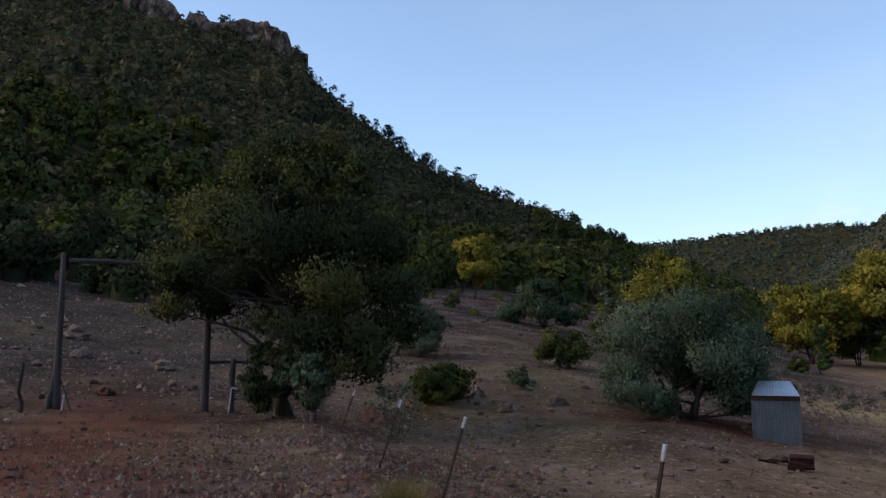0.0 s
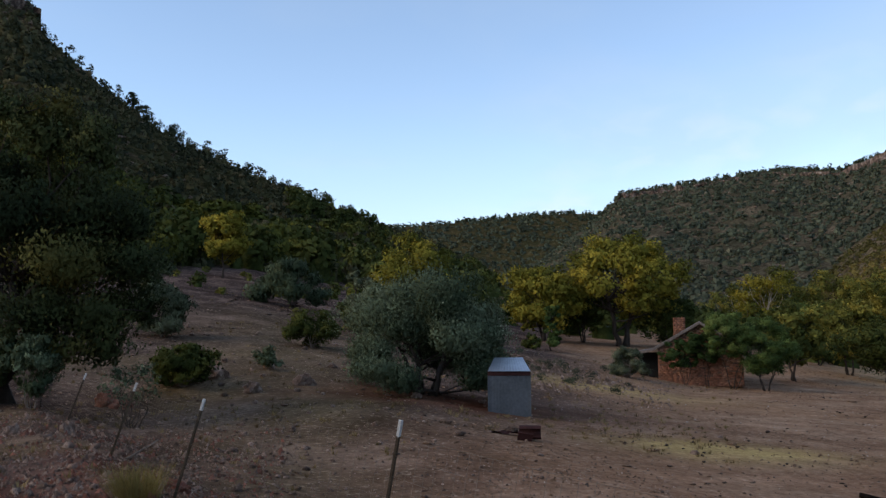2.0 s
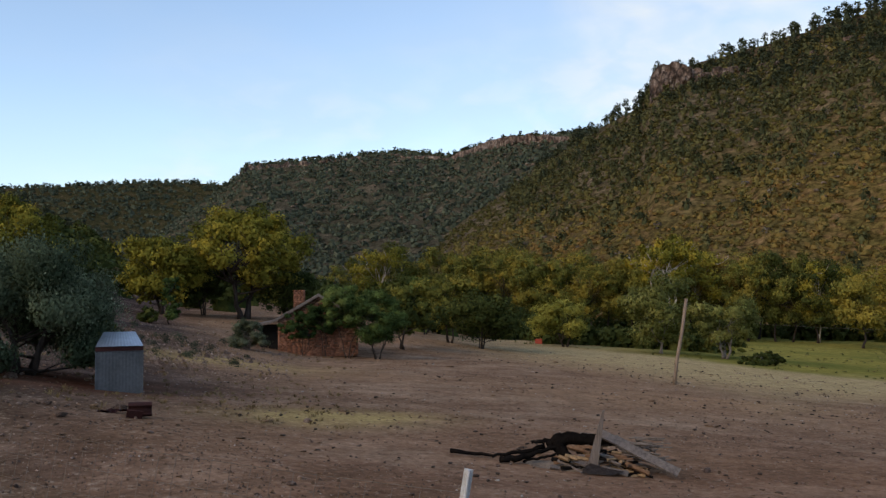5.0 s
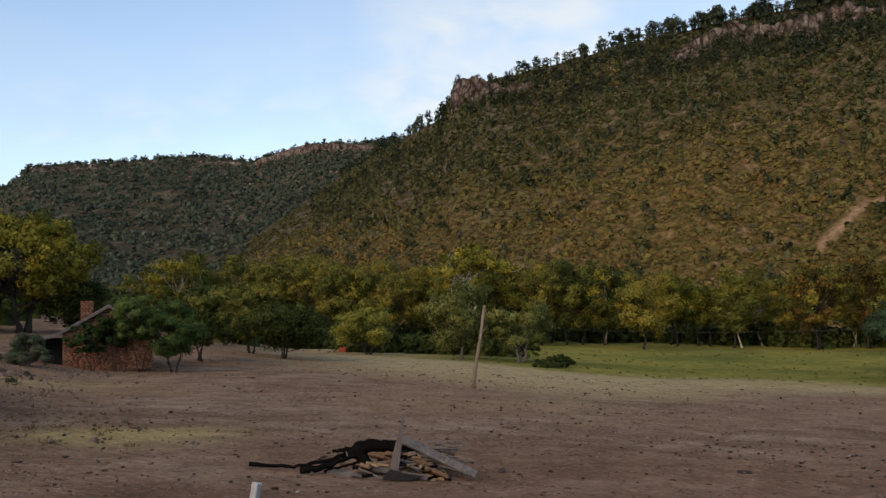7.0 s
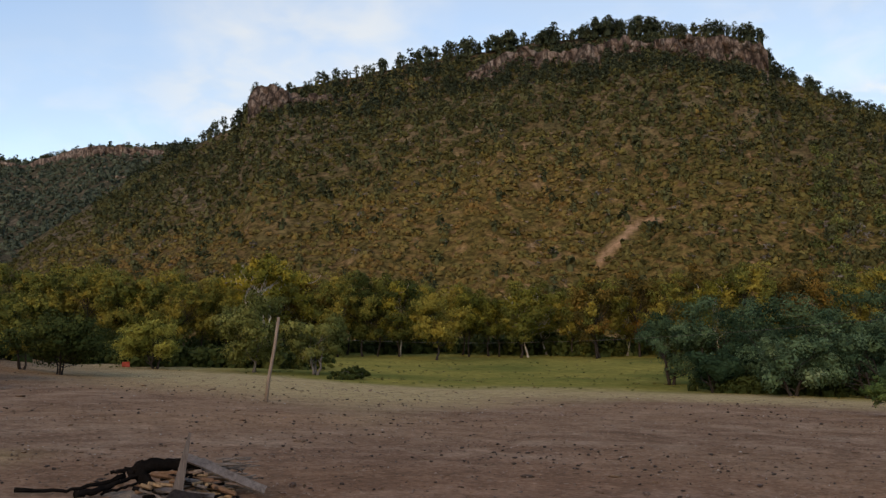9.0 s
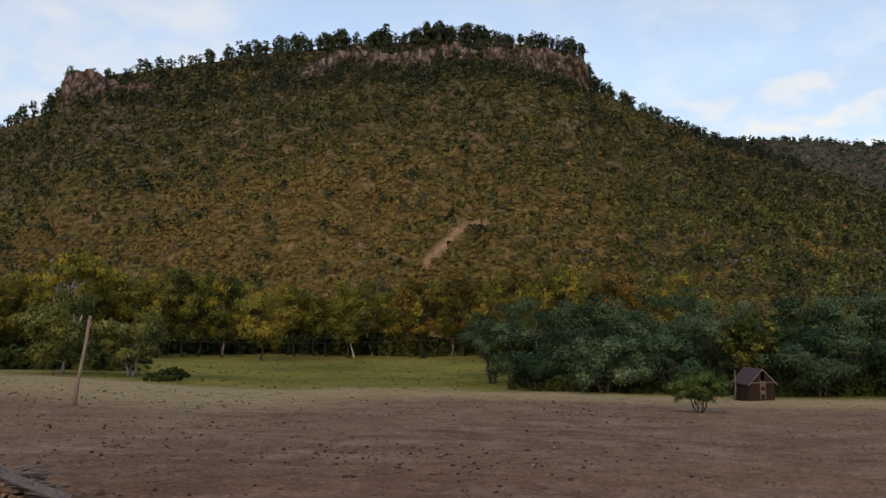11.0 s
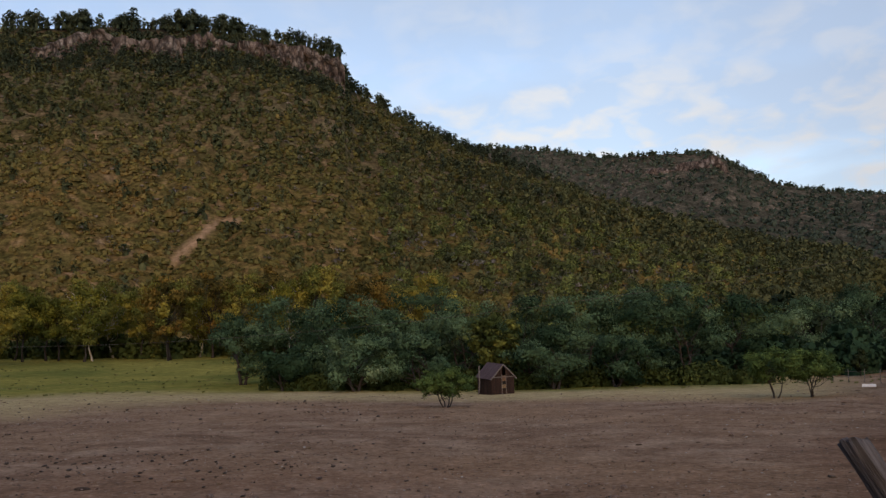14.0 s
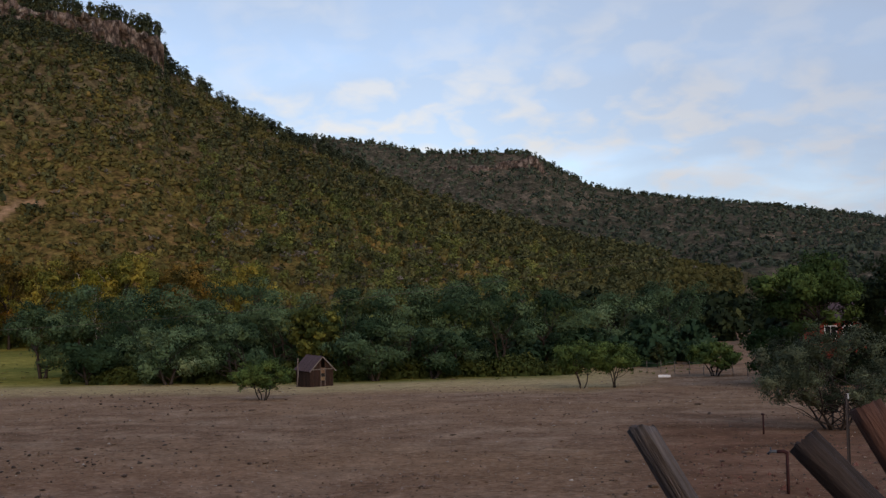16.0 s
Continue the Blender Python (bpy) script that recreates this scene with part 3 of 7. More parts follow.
def cards(centres, outward, sizes, rng, long=1.6, along=None, loose=0.8):
    """Leaf sprays: one small folded quad at each centre, turned loosely outward; its normals follow the clump that it grows on."""
    n = len(centres)
    outward = unit(outward)
    normals = unit(outward + rng.normal(0, loose, (n, 3)))
    normals *= np.where(np.sum(normals * outward, 1) < 0, -1, 1)[:, None]
    r = rng.normal(0, 1, (n, 3))
    u = unit(np.cross(normals, r) if along is None else along - normals * np.sum(along * normals, 1)[:, None])
    w = np.cross(normals, u)
    s = sizes[:, None]
    a, b = u * s * 0.5 * long, w * s * 0.5
    fold = normals * s * rng.uniform(-0.25, 0.25, (n, 1))
    v = np.stack([centres - a, centres - b * 1.0 + fold, centres + a, centres + b + fold], 1)
    nv = np.repeat(unit(outward * 0.75 + normals * 0.35), 4, 0)
    return v.reshape(-1, 3), np.arange(4 * n).reshape(n, 4), nv


def ball(rng, n):
    v = rng.normal(0, 1, (n, 3))
    return v / np.linalg.norm(v, axis=1, keepdims=True)


def quad_ball():
    """The plainest tuft: two rings of six and a roof."""
    k = np.arange(6)
    a = k * np.pi / 3
    low = np.stack([np.cos(a) * 0.95, np.sin(a) * 0.95, a * 0 - 0.2], -1)
    top = np.stack([np.cos(a + 0.5) * 0.72, np.sin(a + 0.5) * 0.72, 0.62 + 0.28 * (k % 2)], -1)
    side = np.stack([k, (k + 1) % 6, (k + 1) % 6 + 6, k + 6], -1)
    return np.concatenate([low, top]), np.concatenate([side, np.array(((6, 7, 8, 9), (6, 9, 10, 11)))])


def tree(name, label, place, height, width, mat, bark=None, crown_from=0.3, lobes=14, leaves=3000, leaf=0.2, stems=1, trunk=0.18,
         seed=1, tint=(0.2, 0.7), category="tree", group="", shape=0.0, droop=0.0, depth=None, ragged=0.35, lean=0.0, spread=0.5, bare=0, dome=False, fill=1.2, spiky=0.0,
         boughs=(), knots=6, rise=0.0, twig=0.12):
    """A tree or shrub: bent stems, limbs to each bough, and on each bough several clumps of leaf sprays, with larger sprays inside.
    shape: 0 round, 1 pointed like a cone. bare: extra leafless twigs. boughs: (x, y, z, radius) where the boughs are given one by one.
    rise: how far the clumps draw out upward into plumes."""
    rng = np.random.default_rng(seed)
    root = thing(name, place, label, category, group)
    bark = bark or M_BARK
    depth = depth or width
    z0, z1 = height * crown_from, height
    cz, rz = (z0 + z1) / 2, (z1 - z0) / 2
    if boughs:
        m = np.array(boughs, float)
        cen, lr, lobes = m[:, :3], m[:, 3] * fill, len(m)
    else:
        dirs = ball(rng, lobes)
        far = rng.uniform(0.35, 0.86, lobes) ** 0.7
        cen = dirs * far[:, None]
        cen[:, 2] = np.clip(cen[:, 2] * 1.1, -0.8, 0.84)
        if dome:
            cen[:, 2] = np.abs(cen[:, 2]) * 1.75 - 0.92
            cen[:, :2] *= np.where(cen[:, 2:] < -0.2, 1.12, 1.0)
        narrow = 1 - shape * 0.75 * (cen[:, 2] + 1) / 2
        cen = cen * np.stack([narrow * width / 2, narrow * depth / 2, np.full(lobes, rz)], 1)
        cen[:, 0] += lean * (cen[:, 2] + rz)
        cen[:, 2] += cz
        lr = rng.uniform(0.24, 0.44, lobes) * (min(width, depth) / 2 + rz) / 2 * (1 if shape < 0.5 else 0.8) * (14 / lobes) ** 0.33 * fill
        lr *= np.clip(narrow, 0.45, 1)
    cen[:, 2] = np.maximum(cen[:, 2], z0 + lr * 0.35)
    ltint = rng.uniform(tint[0], tint[1], lobes)
    own = rng.uniform(0.8, 1.25, (lobes, 3)) * np.array((1.1, 1.1, 0.8))
    mid = np.array((lean * rz, 0, cz))
    span = np.array((width / 2, depth / 2, max(rz, 0.1)))
    # clumps on each bough
    on_ = np.repeat(np.arange(lobes), knots)
    kd = ball(rng, lobes * knots)
    kd[:, 2] = np.where((kd[:, 2] < -0.1) & (rng.random(len(kd)) < 0.7), -kd[:, 2], kd[:, 2])
    kc = cen[on_] + kd * (lr[on_] * rng.uniform(0.55, 0.72 + 0.35 * ragged, len(kd)))[:, None] * own[on_]
    kr = lr[on_] * rng.uniform(0.30, 0.56, len(kd))
    kt = ltint[on_] + rng.normal(0, 0.10, len(kd))
    inner = int(leaves * 0.25)
    outer = leaves - inner
    k = rng.choice(len(kd), outer, p=kr ** 2 / np.sum(kr ** 2))
    dd = ball(rng, outer)
    dd[:, 2] = np.where((dd[:, 2] < -0.2) & (rng.random(outer) < 0.6), -dd[:, 2], dd[:, 2])
    reach = rng.uniform(0.45, 1.0, outer) + ragged * 0.3 * np.abs(rng.normal(0, 1, outer)) ** 2
    p = kc[k] + dd * (kr[k] * reach)[:, None] * np.array((1, 1, 0.8 + rise))
    p[:, 2] -= droop * kr[k] * rng.random(outer) * 1.6
    out = dd * 0.45 + kd[k] * 0.75 + (p - mid) / span * 0.3 + np.array((0, 0, 0.12))
    j = rng.choice(lobes, inner, p=lr ** 2 / np.sum(lr ** 2))
    di = ball(rng, inner)
    q = cen[j] + di * (lr[j] * rng.uniform(0.1, 0.72, inner))[:, None] * own[j]
    size = np.concatenate([leaf * rng.uniform(0.55, 1.35, outer), leaf * rng.uniform(1.2, 2.2, inner)])
    # rise also pales the outer sprays: pale growth, and lit tips put into tint
    tv = np.concatenate([kt[k] + rng.normal(0, 0.04, outer) + rise * 0.35 * (reach - 0.7), ltint[j] + rng.normal(0, 0.06, inner)])
    p, out = np.concatenate([p, q]), np.concatenate([out, di + (q - mid) / span * 0.4])
    keep = p[:, 2] > max(0.03, z0 * 0.7)
    p, out, size, tv = p[keep], out[keep], size[keep], tv[keep]
    if spiky:
        grow = unit(out) * 0.6 + np.array((0, 0, 0.8)) + rng.normal(0, 0.3, p.shape)
        v, f, nv = cards(p, out, size, rng, spiky, grow)
    else:
        v, f, nv = cards(p, out, size, rng)
    runs = []
    for s in range(stems):
        a = 2 * np.pi * (s + rng.random() * 0.6) / max(stems, 1)
        reach = spread * width * 0.25 if stems > 1 else 0.05 * width
        foot = np.array((math.cos(a), math.sin(a), 0)) * trunk * (1.2 if stems > 1 else 0)
        tip = np.array((math.cos(a) * reach + lean * height * 0.4, math.sin(a) * reach, z0 + rz * (0.75 if shape < 0.5 else 1.5)))
        pts, rr = rod(foot - np.array((0, 0, 0.25)), tip, trunk, trunk * 0.35, rng, 0.05, 7)
        rr[0] *= 1.35
        runs.append((pts, rr))
        for j in range(s, lobes, stems):
            near = int(np.argmin(np.abs(pts[1:6, 2] - (cen[j, 2] - 0.45 * np.hypot(*(cen[j, :2] - pts[3, :2])))))) + 1
            runs.append(rod(pts[near], cen[j] + rng.normal(0, 0.1, 3) * lr[j], rr[near] * 0.6, trunk * 0.08, rng, 0.10))
            for _ in range(2 if leaf < 0.3 else 0):
                tipj = cen[j] + ball(rng, 1)[0] * lr[j] * 0.9
                runs.append(rod(cen[j], tipj, trunk * 0.12, trunk * 0.03, rng, 0.08, 4))
    for _ in range(bare):
        j = int(rng.integers(0, lobes))
        way = ball(rng, 1)[0]
        way[2] = abs(way[2])
        runs.append(rod(cen[j], cen[j] + way * lr[j] * rng.uniform(1.1, 1.6), trunk * twig, trunk * twig * 0.2, rng, 0.12, 5))
    part("trunk", tubes_mesh("trunk", runs, bark), bark, root)
    part("crown", flat_mesh("crown", v, f, mat, np.repeat(tv, 4), normals=nv), mat, root)
    return root


def thicket(name, label, b, d, radius, tall, tint, mat, per=10, seed=5, lobes=1, cone=0.0, category="shrubs", size=1.0, sink=0.1, base=None, heart=0.7):
    """Countless far shrubs or trees in one mesh: each of one or more leafy clumps of sprays over a low dark heart.
    per: sprays on each clump; size: their size; cone: how far it narrows upward."""
    rng = np.random.default_rng(seed)
    b, d = np.asarray(b, float), np.asarray(d, float)
    n = len(b)
    x, y = d * np.sin(np.radians(b)), d * np.cos(np.radians(b))
    z = (land(b, d) if base is None else base) - sink * tall
    foot = np.stack([x, y, z], -1)
    # clumps
    if lobes == 1:
        c = foot[:, None] + np.stack([0 * x, 0 * x, tall * 0.42], -1)[:, None]
        lr = np.stack([radius, radius, tall * 0.58], -1)[:, None]
    else:
        h = np.clip((np.arange(lobes)[None] + rng.uniform(0, 1, (n, lobes))) / lobes, 0, 1)
        a = rng.uniform(0, 6.28, (n, lobes))
        wide = (1 - cone * h) * np.sqrt(np.clip(1 - (2 * h - 0.85) ** 2, 0.05, 1))
        off = rng.uniform(0.25, 0.75, (n, lobes)) * radius[:, None] * wide
        c = foot[:, None] + np.stack([np.cos(a) * off, np.sin(a) * off, (0.22 + 0.62 * h) * tall[:, None]], -1)
        rr = radius[:, None] * rng.uniform(0.42, 0.68, (n, lobes)) * (1 - 0.6 * cone * h)
        lr = np.stack([rr, rr, np.minimum(rr * 0.85, tall[:, None] * 0.4)], -1)
    mid = foot + np.stack([0 * x, 0 * x, tall * 0.4], -1)
    dd = ball(rng, n * lobes * per).reshape(n, lobes, per, 3)
    dd[..., 2] = np.where(dd[..., 2] < -0.35, -dd[..., 2], dd[..., 2])
    p = c[:, :, None] + dd * lr[:, :, None] * rng.uniform(0.6, 1.05, (n, lobes, per, 1))
    out = dd * 0.6 + unit(p - mid[:, None, None]) * 0.5 + np.array((0, 0, 0.12))
    s = np.broadcast_to(lr[:, :, None, 0], p.shape[:3]) * 2.1 / math.sqrt(per) * size * rng.uniform(0.6, 1.3, p.shape[:3])
    v, f, nv = cards(p.reshape(-1, 3), out.reshape(-1, 3), s.reshape(-1), rng, 1.5)
    tl = np.broadcast_to((np.asarray(tint)[:, None] + rng.normal(0, 0.09, (n, lobes)))[:, :, None], p.shape[:3])
    tv = np.repeat((tl + rng.normal(0, 0.04, p.shape[:3])).reshape(-1), 4)
    if heart:
        u, quads = quad_ball()
        q = foot[:, None] + u[None] * rng.uniform(0.85, 1.15, (n, len(u), 1)) * np.stack([radius, radius, tall * 0.9], -1)[:, None] * heart
        nq = np.broadcast_to(unit(u)[None], q.shape).reshape(-1, 3)
        f = np.concatenate([f, (np.arange(n)[:, None, None] * len(u) + quads[None]).reshape(-1, 4) + len(v)])
        v, nv = np.concatenate([v, q.reshape(-1, 3)]), np.concatenate([nv, nq])
        tv = np.concatenate([tv, np.repeat(np.asarray(tint), len(u))])
    ob = new(name, flat_mesh(name, v, f, mat, tv, normals=nv))
    return tagged(ob, label, category, kind="stuff")


# ---------------------------------------------------------------- ground, one sheet to the horizon
def build_ground():
    b = np.concatenate([np.arange(-40, 68, 0.4), np.arange(68, 82, 0.14), np.arange(82, 142, 0.4), np.arange(142, 320, 4.0)])
    d = np.concatenate([np.geomspace(0.06, 60, 130), np.geomspace(60.6, 1100, 220), np.geomspace(1115, 2100, 50), np.geomspace(2160, 4200, 10)])
    B, D = np.meshgrid(b, d, indexing="ij")
    Bw = np.where(B > 180, B - 360, B)
    Z = land(Bw, D)
    X, Y = D * np.sin(np.radians(B)), D * np.cos(np.radians(B))
    nb, nd = B.shape
    i = np.arange(nb)[:, None] * nd + np.arange(nd - 1)[None]
    j = ((np.arange(nb) + 1) % nb)[:, None] * nd + np.arange(nd - 1)[None]
    f = np.stack([i, i + 1, j + 1, j], -1).reshape(-1, 4)
    me = flat_mesh("ground", np.stack([X, Y, Z], -1).reshape(-1, 3), f[:, ::-1], M_GROUND, shade=True)
    hill, hill_shade = np.zeros_like(Z), np.zeros_like(Z)
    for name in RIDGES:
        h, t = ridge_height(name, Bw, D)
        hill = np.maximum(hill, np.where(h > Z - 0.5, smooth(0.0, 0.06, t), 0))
        # ridges turned from the sun take the shaded ground colours
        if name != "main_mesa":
            hill_shade = np.maximum(hill_shade, np.where(h > Z - 0.5, 0.0 if name == "east_mesa" else 1.0, 0))
    hill_shade = np.maximum(hill_shade, 0.2 * smooth(97, 110, Bw) * (D > 180))
    rock = np.zeros_like(Z)
    for name in RIDGES:
        rr = np.array(RIDGES[name])
        dc_, cl_ = np.interp(Bw, rr[:, 0], rr[:, 2]), np.interp(Bw, rr[:, 0], rr[:, 4], left=0, right=0)
        rock = np.maximum(rock, smooth(dc_ - 22, dc_ - 12, D) * smooth(dc_ + 30, dc_ + 20, D) * smooth(0.01, 0.03, cl_) * 0.35)
    hill = np.maximum(hill, smooth(240, 300, D))
    # green flat by the creek, and the pale strip before it
    lip = np.interp(Bw, (40, 50, 60, 70, 80, 90, 100, 113, 125), (120, 112, 92, 98, 92, 86, 84, 82, 95))
    w = wave(X / 9, Y / 9, 21) * 7
    grass = smooth(-2, 15, D - lip + w) * smooth(44, 56, Bw) * smooth(115, 109, Bw) * (1 - hill)
    pale = smooth(-22 - 36 * smooth(82, 58, Bw), -5 - 9 * smooth(82, 58, Bw), D - lip + w) * smooth(36, 50, Bw) * smooth(119, 112, Bw) * 0.95
    # the dirt road runs past the bank and through the gateway
    lane_y = np.array((-60, -10, 3, 14, 29, 45, 80))
    lane_x = np.interp(Y, lane_y, (-2, -3.6, -3.9, -5.8, -10.6, -17, -30)) + 0.5 * wave(Y / 9, 0 * Y, 31)
    road = np.exp(-((X - lane_x) / (1.9 + 0.03 * np.clip(Y, 0, 60))) ** 2) * smooth(40, 22, D)
    bank = np.exp(-(((X + 1.0) / 2.6) ** 2 + ((Y - 12) / 8.5) ** 2)) * (0.5 + 0.5 * wave(X / 1.2, Y / 1.2, 33))
    bare = np.exp(-(((X - 8) / 6) ** 2 + ((Y - 27.5) / 2.5) ** 2)) * 0.9
    hot = np.maximum(np.exp(-(((X - 13) / 12) ** 2 + ((Y - 5) / 12) ** 2)) * 0.45, 0.6 * smooth(110, 121, Bw) * smooth(175, 145, Bw) * smooth(46, 26, D))
    red = np.clip(np.maximum.reduce([road, bank * 0.7, bare, hot]), 0, 1)
    sx, sy = at(33.2, 24.5)
    tx, ty = at(26, 47)
    straw = 1.3 * np.exp(-(((X - sx) / 2.6) ** 2 + ((Y - sy) / 1.5) ** 2)) + np.exp(-(((X - tx) / 5.5) ** 2 + ((Y - ty) / 3) ** 2)) * 0.6
    straw += np.exp(-((Bw - 6) / 7) ** 2) * smooth(7, 14, D) * smooth(75, 45, D) * 0.12
    straw = np.clip(straw * 1.3 + np.clip(wave(X / 4, Y / 4, 35), 0, 1) * 0.35 * smooth(30, -10, Bw) * smooth(-175, -110, Bw) * smooth(60, 40, D), 0, 1)
    # darker patch of soil colour on the slope past the gateway
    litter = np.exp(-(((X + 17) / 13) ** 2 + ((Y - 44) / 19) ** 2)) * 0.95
    # bare slide down the mesa's face
    el = np.degrees(np.arctan2(Z - EYE, D))
    ragged_ = 0.22 * wave(Bw * 3, el * 4, 41)
    slide = np.exp(-((Bw - 76.9 - (el - 4.5) * 1.05 + ragged_) / (0.30 + 0.12 * wave(el * 2.2, el * 0, 43))) ** 2) * smooth(2.9, 3.3, el) * smooth(6.0, 5.2, el)
    for b_, e_, wb, we, much in ((78.9, 5.55, 0.55, 0.22, 1.0), (77.2, 5.75, 0.35, 0.25, 0.8), (78.1, 6.4, 0.35, 0.18, 0.6), (72.4, 3.6, 1.1, 0.16, 0.6), (70.9, 3.2, 0.8, 0.12, 0.5), (71.8, 8.2, 0.5, 0.13, 0.7), (71.0, 10.6, 0.22, 0.4, 0.7), (69.2, 2.3, 1.5, 0.12, 0.6)):
        slide = np.maximum(slide, much * np.exp(-((Bw - b_ + ragged_) / wb) ** 2 - ((el - e_ + ragged_ * 0.4) / we) ** 2))
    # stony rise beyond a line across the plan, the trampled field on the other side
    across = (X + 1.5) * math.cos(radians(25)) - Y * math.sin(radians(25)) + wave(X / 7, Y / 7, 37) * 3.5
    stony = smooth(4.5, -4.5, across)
    # how much of the haze-greyed colour each far or high slope takes
    greyish = np.maximum(np.where(ridge_height("east_mesa", Bw, D)[0] > Z - 0.5, 1.0, 0), 0.7 * smooth(94, 104, Bw) * (D > 180))
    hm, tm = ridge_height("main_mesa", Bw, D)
    greyish = np.maximum(greyish, np.where(hm > Z - 0.5, np.clip(0.6 * smooth(0.4, 0.8, tm) + 0.2 * smooth(68, 54, Bw), 0, 0.7), 0))
    greyish = np.maximum(greyish, np.where(ridge_height("middle_mesa", Bw, D)[0] > Z - 0.5, 0.75, 0))
    for nm, arr in (("greyish", greyish), ("litter", litter), ("rock", rock), ("hill_shade", hill_shade), ("stony", stony), ("hill", hill), ("grass", grass), ("pale", pale), ("red", red), ("straw", straw), ("scar", np.clip(slide * hill, 0, 1))):
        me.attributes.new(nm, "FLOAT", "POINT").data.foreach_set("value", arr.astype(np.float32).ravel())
    tagged(new("ground", me), "dry reddish-brown valley ground rising into scrub-covered hills", "ground", kind="structure")


build_ground()


# ---------------------------------------------------------------- cliffs along the rims
def cliff(name, label, ridge, b0, b1, high, step=0.9, rows_n=16, seed=3, jag=1.0, back=14.0):
    """A broken band of rock below the rim: a strip with jointed buttresses, ledges and a ragged top; where high falls to nothing it lies buried.
    high: bearing, visible height in metres."""
    rows = np.array(RIDGES[ridge])
    dm = float(np.interp((b0 + b1) / 2, rows[:, 0], rows[:, 2]))
    n = int(math.radians(b1 - b0) * dm / step)
    b = np.linspace(b0, b1, n)
    dc = np.interp(b, rows[:, 0], rows[:, 2])
    s = np.radians(b) * dc
    tall = np.interp(b, [h[0] for h in high], [h[1] for h in high])
    tall = tall * (1 + 0.3 * wave(s / 19, 0 * s, seed)) + (lattice(np.floor(s / 3.4), 0 * s, seed + 6) - 0.5) * 2.0 * jag - 4 * smooth(0.25, 0.5, wave(s / 11, 0 * s, seed + 9, 2))
    front = dc - back + 3.5 * wave(s / 16, 0 * s + 5, seed + 8)
    foot = land(b, front - 2.5) - 3.0
    u = np.linspace(0, 1, rows_n)
    S, U = np.meshgrid(s, u, indexing="ij")
    H = (tall[:, None] + 3.0) * U
    block = np.floor(S / 4.3 + 0.6 * wave(S / 9, H / 30, seed + 2))
    butt = lattice(block, np.floor(H / 8.5 + 0.7 * wave(S / 7, H / 9, seed + 3)), seed) * 4.0
    crack = lattice(np.floor(S / 1.6), np.floor(H / 6.0), seed + 4) * 1.7
    off = (butt + crack + 1.0 * wave(S / 5, H / 6, seed + 5)) * jag - (1 - U) * 2.0
    D = front[:, None] + off
    Z = foot[:, None] + H + 0.35 * wave(S / 1.3, H / 1.3, seed + 7)
    # a last row runs back into the slope above
    D = np.concatenate([D, D[:, -1:] + back * 0.9], 1)
    Z = np.concatenate([Z, Z[:, -1:] - 0.4], 1)
    B = np.radians(np.broadcast_to(b[:, None], D.shape))
    V = np.stack([D * np.sin(B), D * np.cos(B), Z], -1).reshape(-1, 3)
    k = rows_n + 1
    q = np.arange(n - 1)[:, None] * k + np.arange(k - 1)[None]
    F = np.stack([q, q + k, q + k + 1, q + 1], -1).reshape(-1, 4)
    return tagged(new(name, flat_mesh(name, V, F, M_CLIFF)), label, "cliff", kind="structure")


cliff("cliff_main", "red and grey sandstone cliff band under the mesa rim", "main_mesa", 53.2, 86.2,
      ((53, 17), (55, 16), (56.5, 12), (58, 9), (62, 6), (66, 7), (68, 9), (70, 13), (73, 13), (76, 15), (78, 14), (80, 14), (82, 17), (83, 21), (86.5, 22)), 0.9, 22, 3, 1.2, 34)
cliff("cliff_middle", "low red sandstone cliff on the middle mesa", "middle_mesa", 26.6, 51, ((26, 8), (31, 7), (36, 4), (40, 5), (41, 9), (45.5, 10), (47, 6), (51, 3)), 1.8, 10, 4, 1.3, 34)
cliff("cliff_near", "dark shaded rock outcrops along the near hill's crest", "near_hill", -30, -8.9, ((-30, 8), (-20, 10), (-14, 8), (-9, 11)), 0.8, 10, 5, 0.8, 7)
cliff("cliff_east", "broken reddish rock on the eastern mesa's rim", "east_mesa", 103.5, 110.5, ((103, 2), (105, 6), (108, 9), (109.5, 13), (110.5, 4)), 1.6, 8, 6, 1.1, 50)


# ---------------------------------------------------------------- growth on the hills
def scatter(ridge, n, b0, b1, t0, t1, seed, open_=0.0):
    """Random spots on a ridge's visible face, even over its area; open_: share of bare patches."""
    rng = np.random.default_rng(seed)
    rows = np.array(RIDGES[ridge])
    b = rng.uniform(b0, b1, n)
    dc, df = np.interp(b, rows[:, 0], rows[:, 2]), np.interp(b, rows[:, 0], rows[:, 3])
    lo, hi = df + (dc - df) * t0, df + (dc - df) * t1
    d = np.sqrt(lo ** 2 + rng.random(n) * (hi ** 2 - lo ** 2))
    h, t = ridge_height(ridge, b, d)
    ok = h > land(b, d) - 0.8
    x, y = d * np.sin(np.radians(b)), d * np.cos(np.radians(b))
    ok &= wave(x / 14, y / 14, seed + 50) > -1 + 2 * open_ * 0.5
    el = np.degrees(np.arctan2(h - EYE, d))
    if ridge == "main_mesa":
        ok &= ~((np.abs(b - 76.9 - (el - 4.5) * 1.05) < 0.42) & (el > 2.7) & (el < 5.9)) & ~((np.abs(b - 78.9) < 0.55) & (np.abs(el - 5.5) < 0.22))
    return b[ok], d[ok], t[ok], rng, x[ok], y[ok]


def rim(ridge, b, up=0.12):
    """Distance and height of a ridge's crest at some bearings."""
    rows = np.array(RIDGES[ridge])
    dc = np.interp(b, rows[:, 0], rows[:, 2])
    return dc, EYE + np.tan(np.radians(np.interp(b, rows[:, 0], rows[:, 1]) + up)) * dc


